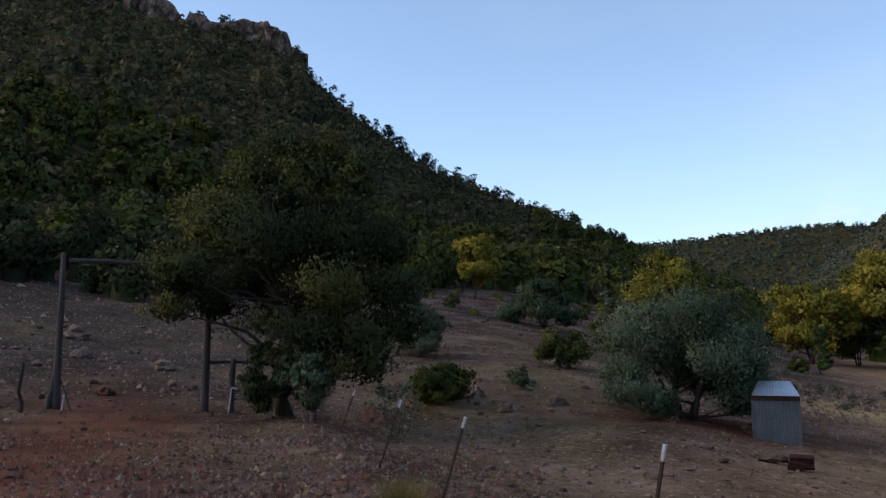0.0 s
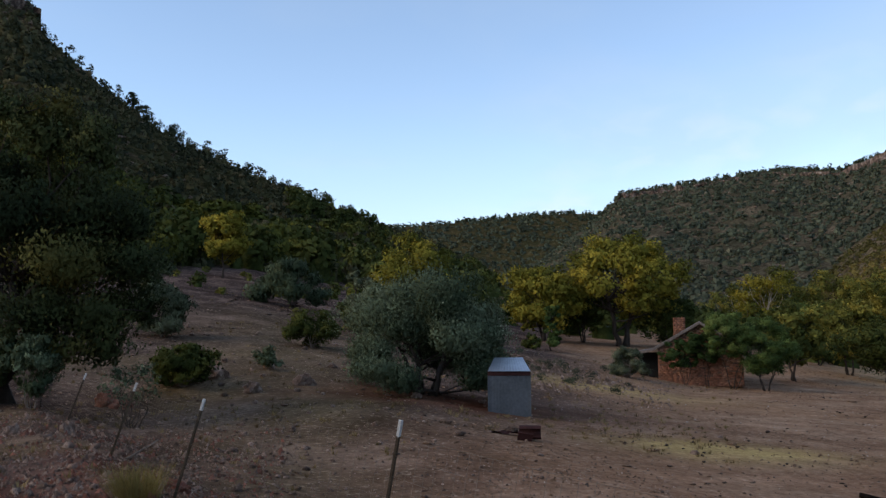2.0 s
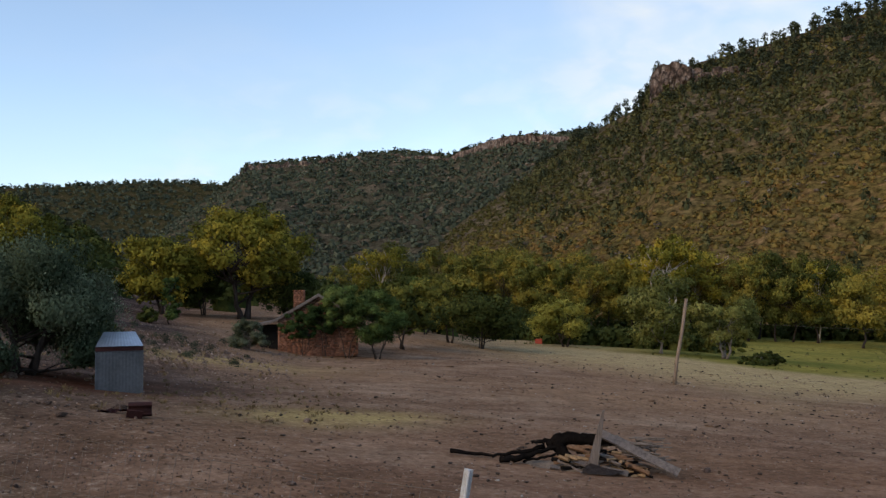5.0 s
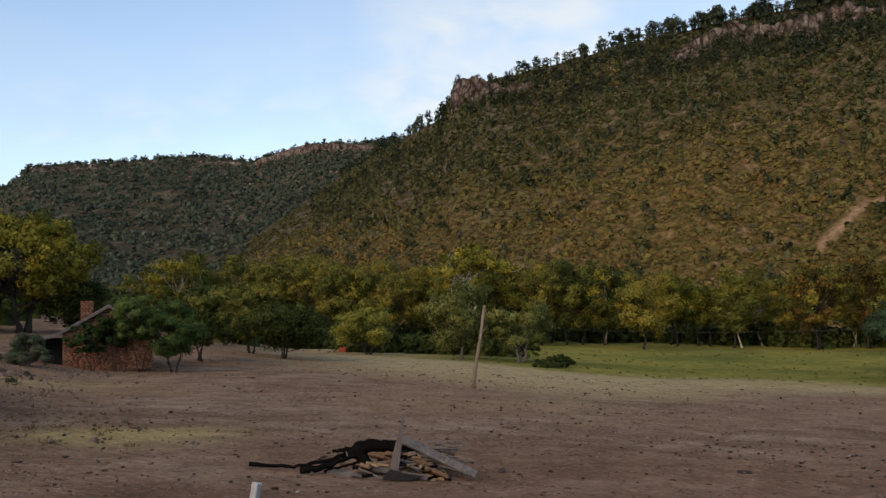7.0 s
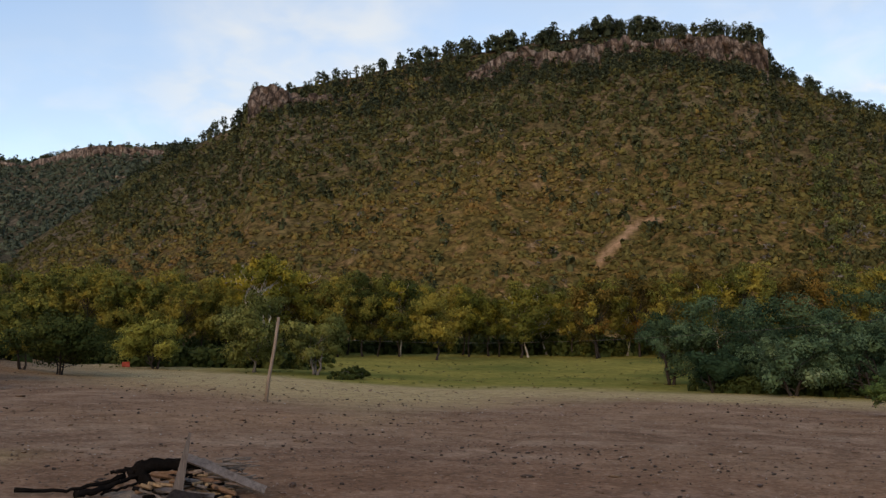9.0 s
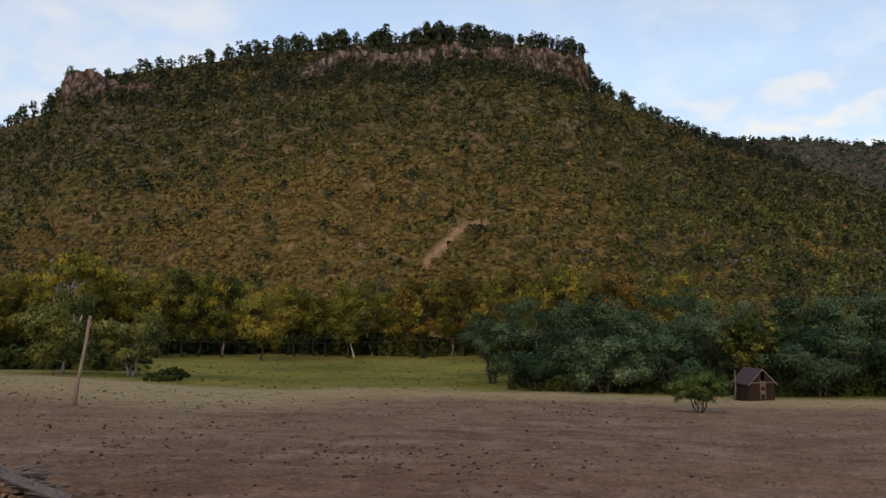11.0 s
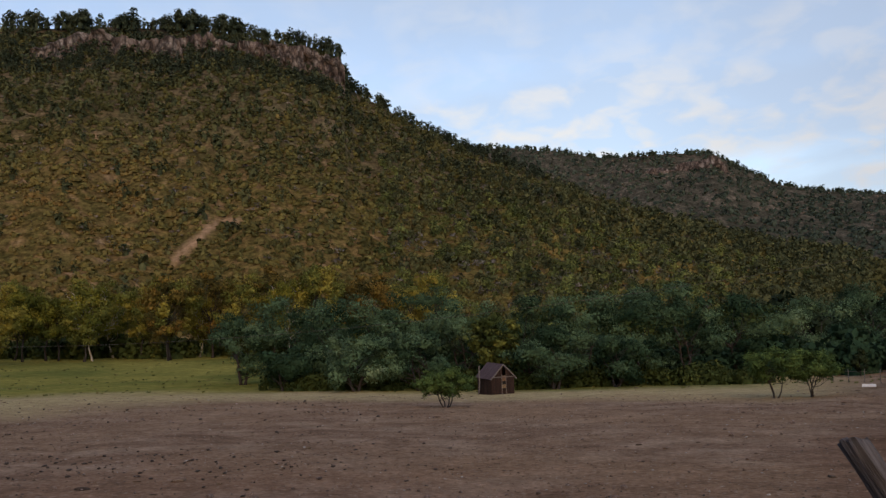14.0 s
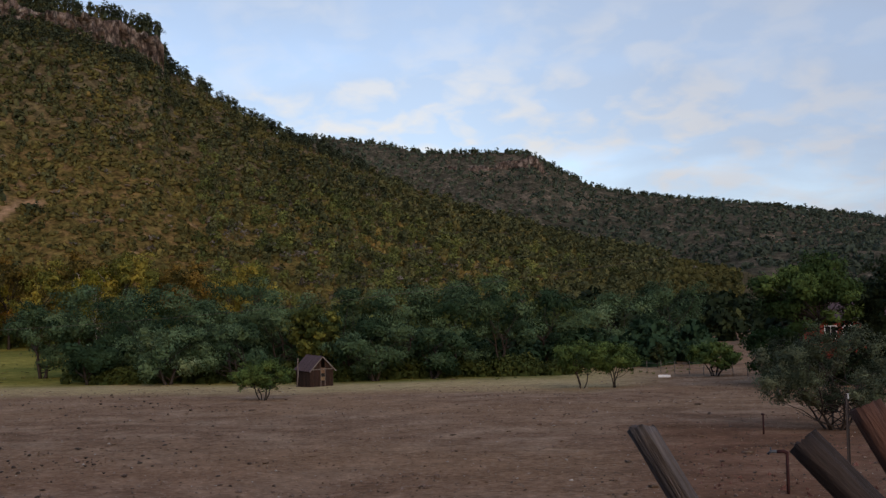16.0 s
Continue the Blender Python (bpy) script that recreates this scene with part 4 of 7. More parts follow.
b, d, t, rng, x, y = scatter("main_mesa", 19000, 37, 122, 0.0, 0.97, 61, 0.50)
r = rng.uniform(0.8, 2.0, len(b)) * (1 + 0.5 * (rng.random(len(b)) < 0.12))
rt = rng.uniform(0.55, 0.95, len(b))
tn = np.clip(0.42 + 0.42 * wave(x / 55, y / 55, 71) + rng.normal(0, 0.13, len(b)) - 0.36 * smooth(0.40, 0.8, t) + 0.28 * smooth(84, 66, b) * smooth(0.75, 0.35, t), 0, 1)
east_ = b + rng.normal(0, 2.5, len(b)) > 103
thicket("mesa_brush", "olive and rust-coloured chaparral covering the mesa's slope", b[~east_], d[~east_], r[~east_], (r * rt)[~east_], tn[~east_], M_BRUSH, 11, 62, size=0.85, heart=0.8)
# tint drops past 110 degrees: shade at that end put into the colour
thicket("shoulder_brush", "dark green brush on the mesa's eastern shoulder", b[east_], d[east_], r[east_], (r * rt)[east_], tn[east_] + 0.14 - 0.4 * smooth(110, 118, b[east_]), M_BRUSH, 9, 162, heart=0.75)
b, d, t, rng, x, y = scatter("main_mesa", 420, 40, 120, 0.0, 0.9, 161, 0.4)
r = rng.uniform(0.9, 2.0, len(b))
thicket("leafless_shrubs", "grey leafless shrubs dotted over the mesa's slope", b, d, r, r * rng.uniform(0.9, 1.5, len(b)), rng.uniform(0.2, 0.8, len(b)), M_GREYBRUSH, 26, 162, size=0.8, heart=0.3)
b, d, t, rng, x, y = scatter("main_mesa", 6400, 44, 118, 0.06, 0.985, 63, 0.2)
keep = rng.random(len(b)) < 0.09 + 0.20 * smooth(71, 57, b) * smooth(0.25, 0.5, t) + 0.16 * smooth(90, 106, b) + 0.75 * smooth(0.4, 0.85, t)
b, d = b[keep], d[keep]
r = rng.uniform(1.3, 3.3, len(b))
thicket("mesa_pines", "dark pinyon pines and junipers on the upper slope", b, d, r, r * rng.uniform(1.4, 2.3, len(b)), rng.uniform(0.0, 0.8, len(b)), M_SLOPEPINE, 10, 64, 4, 0.3, "trees", heart=0.5)
b, d, t, rng, x, y = scatter("main_mesa", 900, 88, 116, 0.0, 0.7, 163, 0.0)
r = rng.uniform(1.4, 3.6, len(b))
tl, pale_ = r * rng.uniform(1.3, 2.0, len(b)), rng.random(len(b)) < 0.6 * smooth(116, 106, b)
for nm, lab, sel, mat, lo_ in (("shoulder_trees", "olive-green junipers on the mesa's lower shoulder", ~pale_, M_SLOPEPINE, 0.3), ("shoulder_oaks", "pale olive oaks on the mesa's lower shoulder", pale_, M_ELM, 0.1)):
    thicket(nm, lab, b[sel], d[sel], r[sel], tl[sel], rng.uniform(lo_, lo_ + 0.5, sel.sum()), mat, 20, 164, 6, 0.25, "trees", 0.8, heart=0.45)
b, d, t, rng, x, y = scatter("main_mesa", 240, 88, 112, 0.0, 0.6, 165, 0.2)
r = rng.uniform(1.2, 2.4, len(b))
thicket("shoulder_leafless_shrubs", "grey leafless shrubs on the mesa's lower shoulder", b, d, r, r * rng.uniform(0.9, 1.4, len(b)), rng.uniform(0.2, 0.8, len(b)), M_GREYBRUSH, 26, 166, size=0.8, heart=0.3)
rng = np.random.default_rng(65)
n = 860
b = np.concatenate([rng.uniform(46, 100, 330), rng.uniform(66, 86, 350), rng.choice(rng.uniform(46, 100, 50), 180) + rng.normal(0, 0.25, 180)])
dc, top = rim("main_mesa", b)
crest = rng.random(n) < 0.5
d = dc + np.where(crest, rng.uniform(-13, 6, n), rng.uniform(-52, -30, n))
top = np.where(crest, top - 0.5 - 0.25 * np.clip(dc - d, 0, 20), land(b, d))
tl = np.where(crest, rng.uniform(3.5, 10.0, n) * np.clip(1 + 0.6 * wave(b / 0.9, 0 * b, 92), 0.4, 1.3), rng.uniform(3.5, 7.5, n))
r = np.clip(tl * rng.uniform(0.26, 0.46, n), 1.1, 9)
tn = rng.uniform(0.05, 0.6, n)
for nm, lab, sel, per_, lob in (("rim_pines", "ragged pines standing along the mesa's rim against the sky", crest, 20, 8), ("cliff_top_pines", "pines growing before the cliff's face", ~crest, 12, 5)):
    thicket(nm, lab, b[sel], d[sel], r[sel], tl[sel], tn[sel], M_PINE, per_, 66, lob, 0.35, "trees", 0.9, base=top[sel], heart=0.34)
n = 420
b = rng.uniform(54.5, 86, n)
b = np.where(rng.random(n) < 0.6, np.round(b / 1.7) * 1.7 + rng.normal(0, 0.28, n), b)
d = rim("main_mesa", b)[0] - rng.uniform(36, 50, n)
r = rng.uniform(1.1, 2.2, n)
thicket("cliff_foot_pines", "dark pines growing at the cliff's foot", b, d, r, r * rng.uniform(2.4, 4.6, n), rng.uniform(0.0, 0.5, n), M_PINE, 12, 86, 4, 0.35, "trees", heart=0.4)
n = 520
b = rng.uniform(54, 86.5, n)
dc, top = rim("main_mesa", b)
d = dc - rng.uniform(12, 31, n)
tl = rng.uniform(3.0, 7.5, n)
thicket("terrace_pines", "pines on the terrace between the cliff and the rim", b, d, tl * rng.uniform(0.28, 0.46, n), tl, rng.uniform(0.05, 0.6, n), M_PINE, 12, 88, 5, 0.35, "trees", heart=0.4)

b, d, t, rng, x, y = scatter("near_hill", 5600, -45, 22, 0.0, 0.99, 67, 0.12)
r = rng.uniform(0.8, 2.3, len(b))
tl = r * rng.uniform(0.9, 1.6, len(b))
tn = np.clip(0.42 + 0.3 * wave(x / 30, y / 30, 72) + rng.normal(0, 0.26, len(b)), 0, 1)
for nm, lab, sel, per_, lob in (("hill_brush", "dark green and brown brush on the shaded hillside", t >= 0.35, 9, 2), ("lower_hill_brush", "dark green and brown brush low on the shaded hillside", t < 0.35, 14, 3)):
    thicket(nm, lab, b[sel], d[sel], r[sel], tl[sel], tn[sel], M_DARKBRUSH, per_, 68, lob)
rng = np.random.default_rng(69)
n = 190
b = rng.uniform(-45, 16, n)
dc, top = rim("near_hill", b)
tl = rng.uniform(1.8, 6.0, n) * np.clip(1 + 0.6 * wave(b / 1.1, 0 * b, 96), 0.5, 1.4)
r = tl * rng.uniform(0.32, 0.5, n)
thicket("hill_crest_trees", "small dark trees along the hill's skyline", b, dc + rng.uniform(-4, 4, n), r, tl, rng.uniform(0.0, 0.4, n), M_PINE, 26, 70, 6, 0.35, "trees", 0.9, base=top - 0.5, heart=0.3)
b, d, t, rng, x, y = scatter("near_hill", 620, -45, 20, 0.0, 0.42, 71, 0.0)
r = rng.uniform(1.6, 3.6, len(b))
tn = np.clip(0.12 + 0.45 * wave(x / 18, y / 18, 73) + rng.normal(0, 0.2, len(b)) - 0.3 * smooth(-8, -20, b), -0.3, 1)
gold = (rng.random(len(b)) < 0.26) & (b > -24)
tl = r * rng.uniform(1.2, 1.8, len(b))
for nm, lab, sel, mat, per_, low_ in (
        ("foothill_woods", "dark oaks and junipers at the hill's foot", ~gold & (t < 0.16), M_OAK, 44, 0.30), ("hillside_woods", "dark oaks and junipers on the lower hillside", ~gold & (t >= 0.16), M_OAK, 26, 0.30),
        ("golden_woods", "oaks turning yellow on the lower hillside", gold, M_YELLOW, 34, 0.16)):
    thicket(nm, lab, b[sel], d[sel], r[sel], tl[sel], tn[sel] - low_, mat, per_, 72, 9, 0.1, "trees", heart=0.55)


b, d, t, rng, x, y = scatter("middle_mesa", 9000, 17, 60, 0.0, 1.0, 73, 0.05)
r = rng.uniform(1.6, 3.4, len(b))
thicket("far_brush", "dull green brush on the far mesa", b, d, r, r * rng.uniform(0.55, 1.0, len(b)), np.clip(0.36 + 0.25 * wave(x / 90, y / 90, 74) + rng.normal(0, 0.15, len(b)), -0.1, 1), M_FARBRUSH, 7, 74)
rng = np.random.default_rng(75)
for nm, ridge, b0, b1, n, lo, hi in (("far_rim_trees", "middle_mesa", 25.5, 54, 420, 1.6, 3.6), ("east_rim_trees", "east_mesa", 90, 135, 520, 1.6, 3.4), ("gap_rim_trees", "gap_ridge", 10, 30, 260, 2.4, 6.0)):
    b = rng.uniform(b0, b1, n)
    dc, top = rim(ridge, b)
    r = rng.uniform(lo, hi, n)
    thicket(nm, "tiny dark trees along a distant rim", b, dc + rng.uniform(-4, 8, n), r, r * rng.uniform(1.1, 2.2, n), rng.uniform(0.0, 0.5, n), M_PINE, 7, 76, 3, 0.2, "trees", base=top - 1.0, heart=0.5)
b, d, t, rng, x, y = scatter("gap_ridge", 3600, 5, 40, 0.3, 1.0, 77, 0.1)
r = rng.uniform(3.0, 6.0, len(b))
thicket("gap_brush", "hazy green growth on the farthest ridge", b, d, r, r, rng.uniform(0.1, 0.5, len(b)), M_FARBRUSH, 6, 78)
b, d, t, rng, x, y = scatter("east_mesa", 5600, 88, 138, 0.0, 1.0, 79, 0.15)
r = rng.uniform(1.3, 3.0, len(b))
# tint also falls eastward, standing in for the shade on that end
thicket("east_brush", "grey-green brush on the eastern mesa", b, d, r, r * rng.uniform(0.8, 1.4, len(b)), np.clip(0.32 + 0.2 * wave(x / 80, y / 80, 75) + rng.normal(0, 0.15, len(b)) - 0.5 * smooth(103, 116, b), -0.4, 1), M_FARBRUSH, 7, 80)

# woods in the valley behind the house and behind the willows
rng = np.random.default_rng(81)
n = 420
b = rng.uniform(6, 46, n)
d = np.sqrt(rng.uniform(112 ** 2, 330 ** 2, n))
r = rng.uniform(2.0, 3.8, n)
tl, tn = r * rng.uniform(1.3, 2.0, n), rng.uniform(-0.2, 0.4, n)
for nm, sel, per_ in (("valley_woods", d < 190, 36), ("far_valley_woods", d >= 190, 20)):
    thicket(nm, "dense dark green trees filling the narrow valley", b[sel], d[sel], r[sel], tl[sel], tn[sel], M_OAK, per_, 82, 9, 0.1, "trees", heart=0.55)
n = 70
b = np.concatenate([rng.uniform(8, 19, 45), rng.uniform(-22, 8, 25)])
d = np.concatenate([rng.uniform(52, 108, 45), rng.uniform(70, 100, 25)])
r = rng.uniform(0.4, 1.2, n)
thicket("slope_shrubs", "dark shrubs dotted over the upper slope", b, d, r, r * rng.uniform(0.9, 1.6, n), rng.uniform(-0.1, 0.5, n), M_OAK, 36, 87, 7, 0.1, heart=0.5)
n = 330
b = rng.uniform(84, 140, n)
d = np.sqrt(rng.uniform(122 ** 2, 235 ** 2, n))
r = rng.uniform(2.6, 4.6, n)
tl, tn = r * rng.uniform(1.5, 2.2, n), np.clip(rng.normal(-0.08, 0.28, n), -0.4, 0.6)
# past 113 degrees a darker leaf material carries the shade on the woods
for nm, sel, mat in (("creek_woods", b < 113, M_OAK), ("shaded_woods", b >= 113, M_JUNIPER)):
    thicket(nm, "brown and dark green creekside woods", b[sel], d[sel], r[sel], tl[sel], tn[sel], mat, 24, 83, 10, 0.1, "trees", heart=0.55)
n = 260
b = rng.uniform(34, 92, n)
d = 222 + (b > 60) * 6 - 26 * smooth(66, 75, b) + rng.uniform(0, 26, n)
r = rng.uniform(2.4, 4.2, n)
# undergrowth tinted low, so that its colour holds the shade between the trunks
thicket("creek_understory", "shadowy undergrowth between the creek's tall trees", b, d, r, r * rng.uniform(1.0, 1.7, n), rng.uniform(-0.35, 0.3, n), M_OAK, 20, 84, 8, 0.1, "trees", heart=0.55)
n = 150
b = rng.uniform(82, 120, n)
d = rng.uniform(108, 124, n)
r = rng.uniform(2.0, 3.4, n)
# leaf tint lowered here to stand for the shade beneath the willows
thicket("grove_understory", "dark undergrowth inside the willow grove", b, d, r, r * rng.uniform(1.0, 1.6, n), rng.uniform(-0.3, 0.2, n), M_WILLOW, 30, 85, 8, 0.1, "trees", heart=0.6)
n = 260
b = rng.uniform(38, 57.5, n)
d = rng.uniform(132, 150, n) + np.where(b < 46, 12, 0)
r = rng.uniform(1.2, 2.6, n)
thicket("hedge_brush", "dark tangled brush along the field's far edge", b, d, r, r * rng.uniform(0.9, 1.5, n), rng.uniform(-0.2, 0.3, n), M_OAK, 22, 88, 6, 0.1, heart=0.6)
n = 190
b = rng.uniform(80.5, 112, n)
d = rng.uniform(97, 104, n) + 4 * smooth(84, 80, b)
r = rng.uniform(0.9, 1.9, n)
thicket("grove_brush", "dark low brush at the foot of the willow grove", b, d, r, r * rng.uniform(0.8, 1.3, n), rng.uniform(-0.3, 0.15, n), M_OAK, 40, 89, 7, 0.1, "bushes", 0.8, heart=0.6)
rng = np.random.default_rng(93)
n = 130
b = np.concatenate([rng.uniform(86.4, 99, n - 40), rng.uniform(46, 54, 40)])
dc, top = rim("main_mesa", b)
tl = rng.uniform(3.5, 9.5, n)
r = tl * rng.uniform(0.26, 0.4, n)
thicket("flank_pines", "pines standing out along the mesa's falling shoulder", b, dc + rng.uniform(-2, 3, n), r, tl, rng.uniform(0.0, 0.5, n), M_PINE, 18, 94, 7, 0.35, "trees", 0.9, base=top - 0.8, heart=0.3)
n = 60
b = rng.uniform(124.5, 133, n)
d = rng.uniform(64, 71, n)
r = rng.uniform(0.8, 1.5, n)
thicket("yard_brush", "dark brush growing before the red house", b, d, r, r * rng.uniform(1.2, 1.9, n), rng.uniform(-0.2, 0.4, n), M_JUNIPER, 30, 95, 6, 0.1, heart=0.5)
n = 70
b = rng.uniform(-36, -12.5, n)
d = rng.uniform(60, 82, n)
r = rng.uniform(1.2, 2.6, n)
thicket("gate_woods", "dark junipers standing above the gateway's slope", b, d, r, r * rng.uniform(1.5, 2.3, n), rng.uniform(-0.2, 0.5, n), M_JUNIPER, 60, 96, 10, 0.15, "trees", heart=0.5)


# ---------------------------------------------------------------- single trees and shrubs
G_CREEK = "tall trees along the creek"
kinds = []
for k, (mat, lab, bark, bare_) in enumerate(((M_YELLOW, "tall sycamore turning yellow with pale limbs", M_PALEBARK, 16), (M_OAK, "broad olive-green creekside tree", M_BARK, 3),
                                      (M_YELLOW, "yellow-green cottonwood with a rounded crown", M_BARK, 3), (M_OAK, "dense green oak beside the meadow", M_BARK, 3),
                                      (M_RUSSET, "rust-tinged tree along the creek", M_BARK, 3), (M_OAK, "dark green leafy creekside tree", M_BARK, 3))):
    tr = tree("creek_tree", lab, put(36.0 + k * 5.3, 214), 18.0, 13.0, mat, bark, 0.17, 27, 8000, 0.25, 1, 0.28, 100 + k, ((0.05, 0.7), (0.3, 1.0), (-0.05, 0.6), (0.2, 0.85), (-0.1, 0.8), (-0.2, 0.35))[k], group=G_CREEK, ragged=0.5, fill=1.12, bare=bare_, twig=0.4 if bare_ > 3 else 0.12)
    kinds.append(tr)
rng = np.random.default_rng(120)
for k in range(54):
    bb = 33.0 + k * 1.096 + rng.normal(0, 0.3)
    dd_ = 208 + rng.uniform(0, 26) + (5 if bb > 60 else 0) - 26 * float(smooth(66, 75, bb))
    crest = EYE + math.tan(radians(float(np.interp(bb, (33, 42, 48, 55, 59, 64, 71, 77, 81, 86, 92), (3.1, 4.0, 3.4, 3.7, 3.0, 2.8, 2.2, 2.3, 3.3, 2.8, 2.0))))) * dd_
    s = (crest - put(bb, dd_).z) / 18.0 * rng.uniform(0.78, 1.02)
    pick_ = kinds[int(rng.choice(6, p=(0.24, 0.28, 0.16, 0.14, 0.14, 0.04) if bb > 58 else (0.12, 0.38, 0.14, 0.30, 0.02, 0.04)))]
    copy_thing(pick_, pose(*put(bb, dd_), 0, 0, rng.uniform(0, 360)) @ Matrix.Diagonal((s * rng.uniform(0.8, 1.1), s * rng.uniform(0.8, 1.1), s, 1)))

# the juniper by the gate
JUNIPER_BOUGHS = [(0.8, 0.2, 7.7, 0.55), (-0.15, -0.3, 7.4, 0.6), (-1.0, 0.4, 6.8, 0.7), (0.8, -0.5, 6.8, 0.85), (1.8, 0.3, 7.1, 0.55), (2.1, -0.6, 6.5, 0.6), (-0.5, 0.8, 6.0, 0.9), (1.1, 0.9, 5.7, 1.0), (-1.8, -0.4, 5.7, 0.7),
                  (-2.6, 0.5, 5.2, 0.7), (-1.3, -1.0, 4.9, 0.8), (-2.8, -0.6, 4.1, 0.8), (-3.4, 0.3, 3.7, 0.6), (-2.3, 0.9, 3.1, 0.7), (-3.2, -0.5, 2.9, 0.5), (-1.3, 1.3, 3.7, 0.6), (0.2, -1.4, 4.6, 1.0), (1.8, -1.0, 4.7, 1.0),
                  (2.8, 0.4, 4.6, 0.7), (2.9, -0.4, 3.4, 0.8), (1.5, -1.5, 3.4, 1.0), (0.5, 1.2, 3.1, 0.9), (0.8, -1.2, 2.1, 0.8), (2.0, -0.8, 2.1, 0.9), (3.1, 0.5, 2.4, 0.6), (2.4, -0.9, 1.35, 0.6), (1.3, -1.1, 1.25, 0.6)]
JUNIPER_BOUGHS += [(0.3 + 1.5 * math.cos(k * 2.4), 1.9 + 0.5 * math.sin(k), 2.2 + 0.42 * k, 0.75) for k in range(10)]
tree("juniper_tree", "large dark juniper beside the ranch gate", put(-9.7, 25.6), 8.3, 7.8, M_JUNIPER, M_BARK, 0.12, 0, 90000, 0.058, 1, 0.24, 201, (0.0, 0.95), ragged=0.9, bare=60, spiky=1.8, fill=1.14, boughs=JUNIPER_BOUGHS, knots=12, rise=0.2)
tree("shrub", "grey-green shrub growing against the juniper's trunk", put(-8.5, 23.5), 1.9, 1.3, M_SAGE, M_TWIG, 0.03, 30, 5200, 0.045, 6, 0.02, 202, (-0.2, 0.35), "shrub", ragged=0.95, fill=0.95, spiky=2.6, bare=25)
tree("shrub", "leafy green shrub beside the gate's short post", put(-10.9, 25.0), 2.0, 1.6, M_JUNIPER, M_TWIG, 0.03, 30, 6000, 0.05, 5, 0.025, 203, (0.2, 0.9), "shrub", ragged=0.95, fill=1.0, spiky=2.2, bare=20)
tree("twiggy_shrub", "thin leafless grey shrub behind the fence", put(-2.9, 23.0), 1.5, 1.8, M_SAGE, M_BARK, 0.35, 25, 714, 0.046, 6, 0.025, 204, (0.1, 0.4), "shrub", bare=50, spread=0.9, ragged=0.55, fill=1.3)
tree("round_bush", "round green bush with yellowing top", put(0.0, 30), 1.95, 2.1, M_OAK, M_TWIG, 0.04, 28, 8840, 0.068, 4, 0.04, 205, (-0.15, 0.5), "bush", dome=True, ragged=0.55, fill=1.3)
tree("sagebrush", "huge rounded silver-green sagebrush beside the tin shed", put(14.6, 29.3), 4.4, 5.5, M_SAGE, M_BARK, 0.05, 30, 100000, 0.043, 5, 0.12, 206, (-0.1, 0.5), "bush", spread=0.7, ragged=0.5, spiky=2.0, fill=1.25, knots=14, rise=0.5, dome=True)
tree("pillar_juniper", "upright grey-green juniper on the slope", put(-1.5, 45), 4.7, 2.5, M_DUSTY, M_BARK, 0.03, 30, 16000, 0.06, 2, 0.07, 207, (0.3, 0.8), "tree", shape=0.3, spiky=2.4, fill=1.35, dome=True)
tree("yellow_tree", "bright yellow-gold autumn tree on the slope", put(2.05, 90), 7.4, 4.8, M_YELLOW, M_BARK, 0.16, 26, 13000, 0.15, 1, 0.14, 208, (0.35, 0.75), "tree", shape=0.35, ragged=0.55, fill=1.3)
tree("grey_shrub", "clump of tall silver-grey shrubs on the slope", put(6.4, 70), 4.3, 5.6, M_SAGE, M_BARK, 0.04, 22, 12000, 0.09, 5, 0.07, 209, (-0.2, 0.35), "bush", ragged=0.6, dome=True, spiky=2.6)
tree("tan_bush", "low bush with russet and green leaves", put(7.6, 45), 2.2, 2.9, M_OAK, M_TWIG, 0.03, 25, 9000, 0.062, 4, 0.03, 210, (-0.25, 0.25), "bush", dome=True, ragged=0.55, fill=1.3)
tree("low_shrub", "small pale shrub on the stony slope", put(4.9, 34), 1.0, 1.0, M_SAGE, M_TWIG, 0.03, 14, 1530, 0.053, 4, 0.02, 211, (0.0, 0.4), "shrub", dome=True, ragged=0.55, fill=1.3)
tree("pointed_juniper", "narrow pointed juniper on the slope", put(10.5, 56), 4.2, 2.6, M_DUSTY, M_BARK, 0.03, 26, 9000, 0.085, 1, 0.08, 212, (0.4, 1.0), "tree", shape=0.7, ragged=0.55, fill=1.3)
tree("olive_tree", "round olive tree with golden-tipped crown", put(14.2, 66), 7.0, 6.4, M_YELLOW, M_BARK, 0.1, 30, 14000, 0.12, 1, 0.16, 213, (0.0, 0.65), "tree", ragged=0.55, fill=1.3)
tree("cottonwood", "spreading yellow-green cottonwood above the house", put(27.2, 97), 11.2, 14.0, M_YELLOW, M_BARK, 0.24, 60, 18700, 0.2, 2, 0.34, 214, (0.2, 0.8), "tree", spread=0.6, ragged=0.55, fill=1.3)
tree("cottonwood", "smaller yellow cottonwood with low boughs", put(22.3, 95), 8.6, 9.0, M_YELLOW, M_BARK, 0.10, 40, 11050, 0.19, 2, 0.2, 215, (0.15, 0.75), "tree", ragged=0.55, fill=1.3)
tree("young_juniper", "bright green pointed young juniper", put(22.8, 78), 4.6, 2.3, M_GREEN, M_BARK, 0.03, 26, 4420, 0.10, 1, 0.06, 216, (0.0, 0.5), "tree", shape=0.5, ragged=0.8, fill=1.0)
tree("underwood_oak", "dark low oak under the cottonwood's boughs", put(24.8, 99), 6.0, 5.2, M_OAK, M_BARK, 0.03, 30, 9000, 0.13, 4, 0.1, 241, (-0.4, 0.0), "tree", ragged=0.6, fill=1.3)
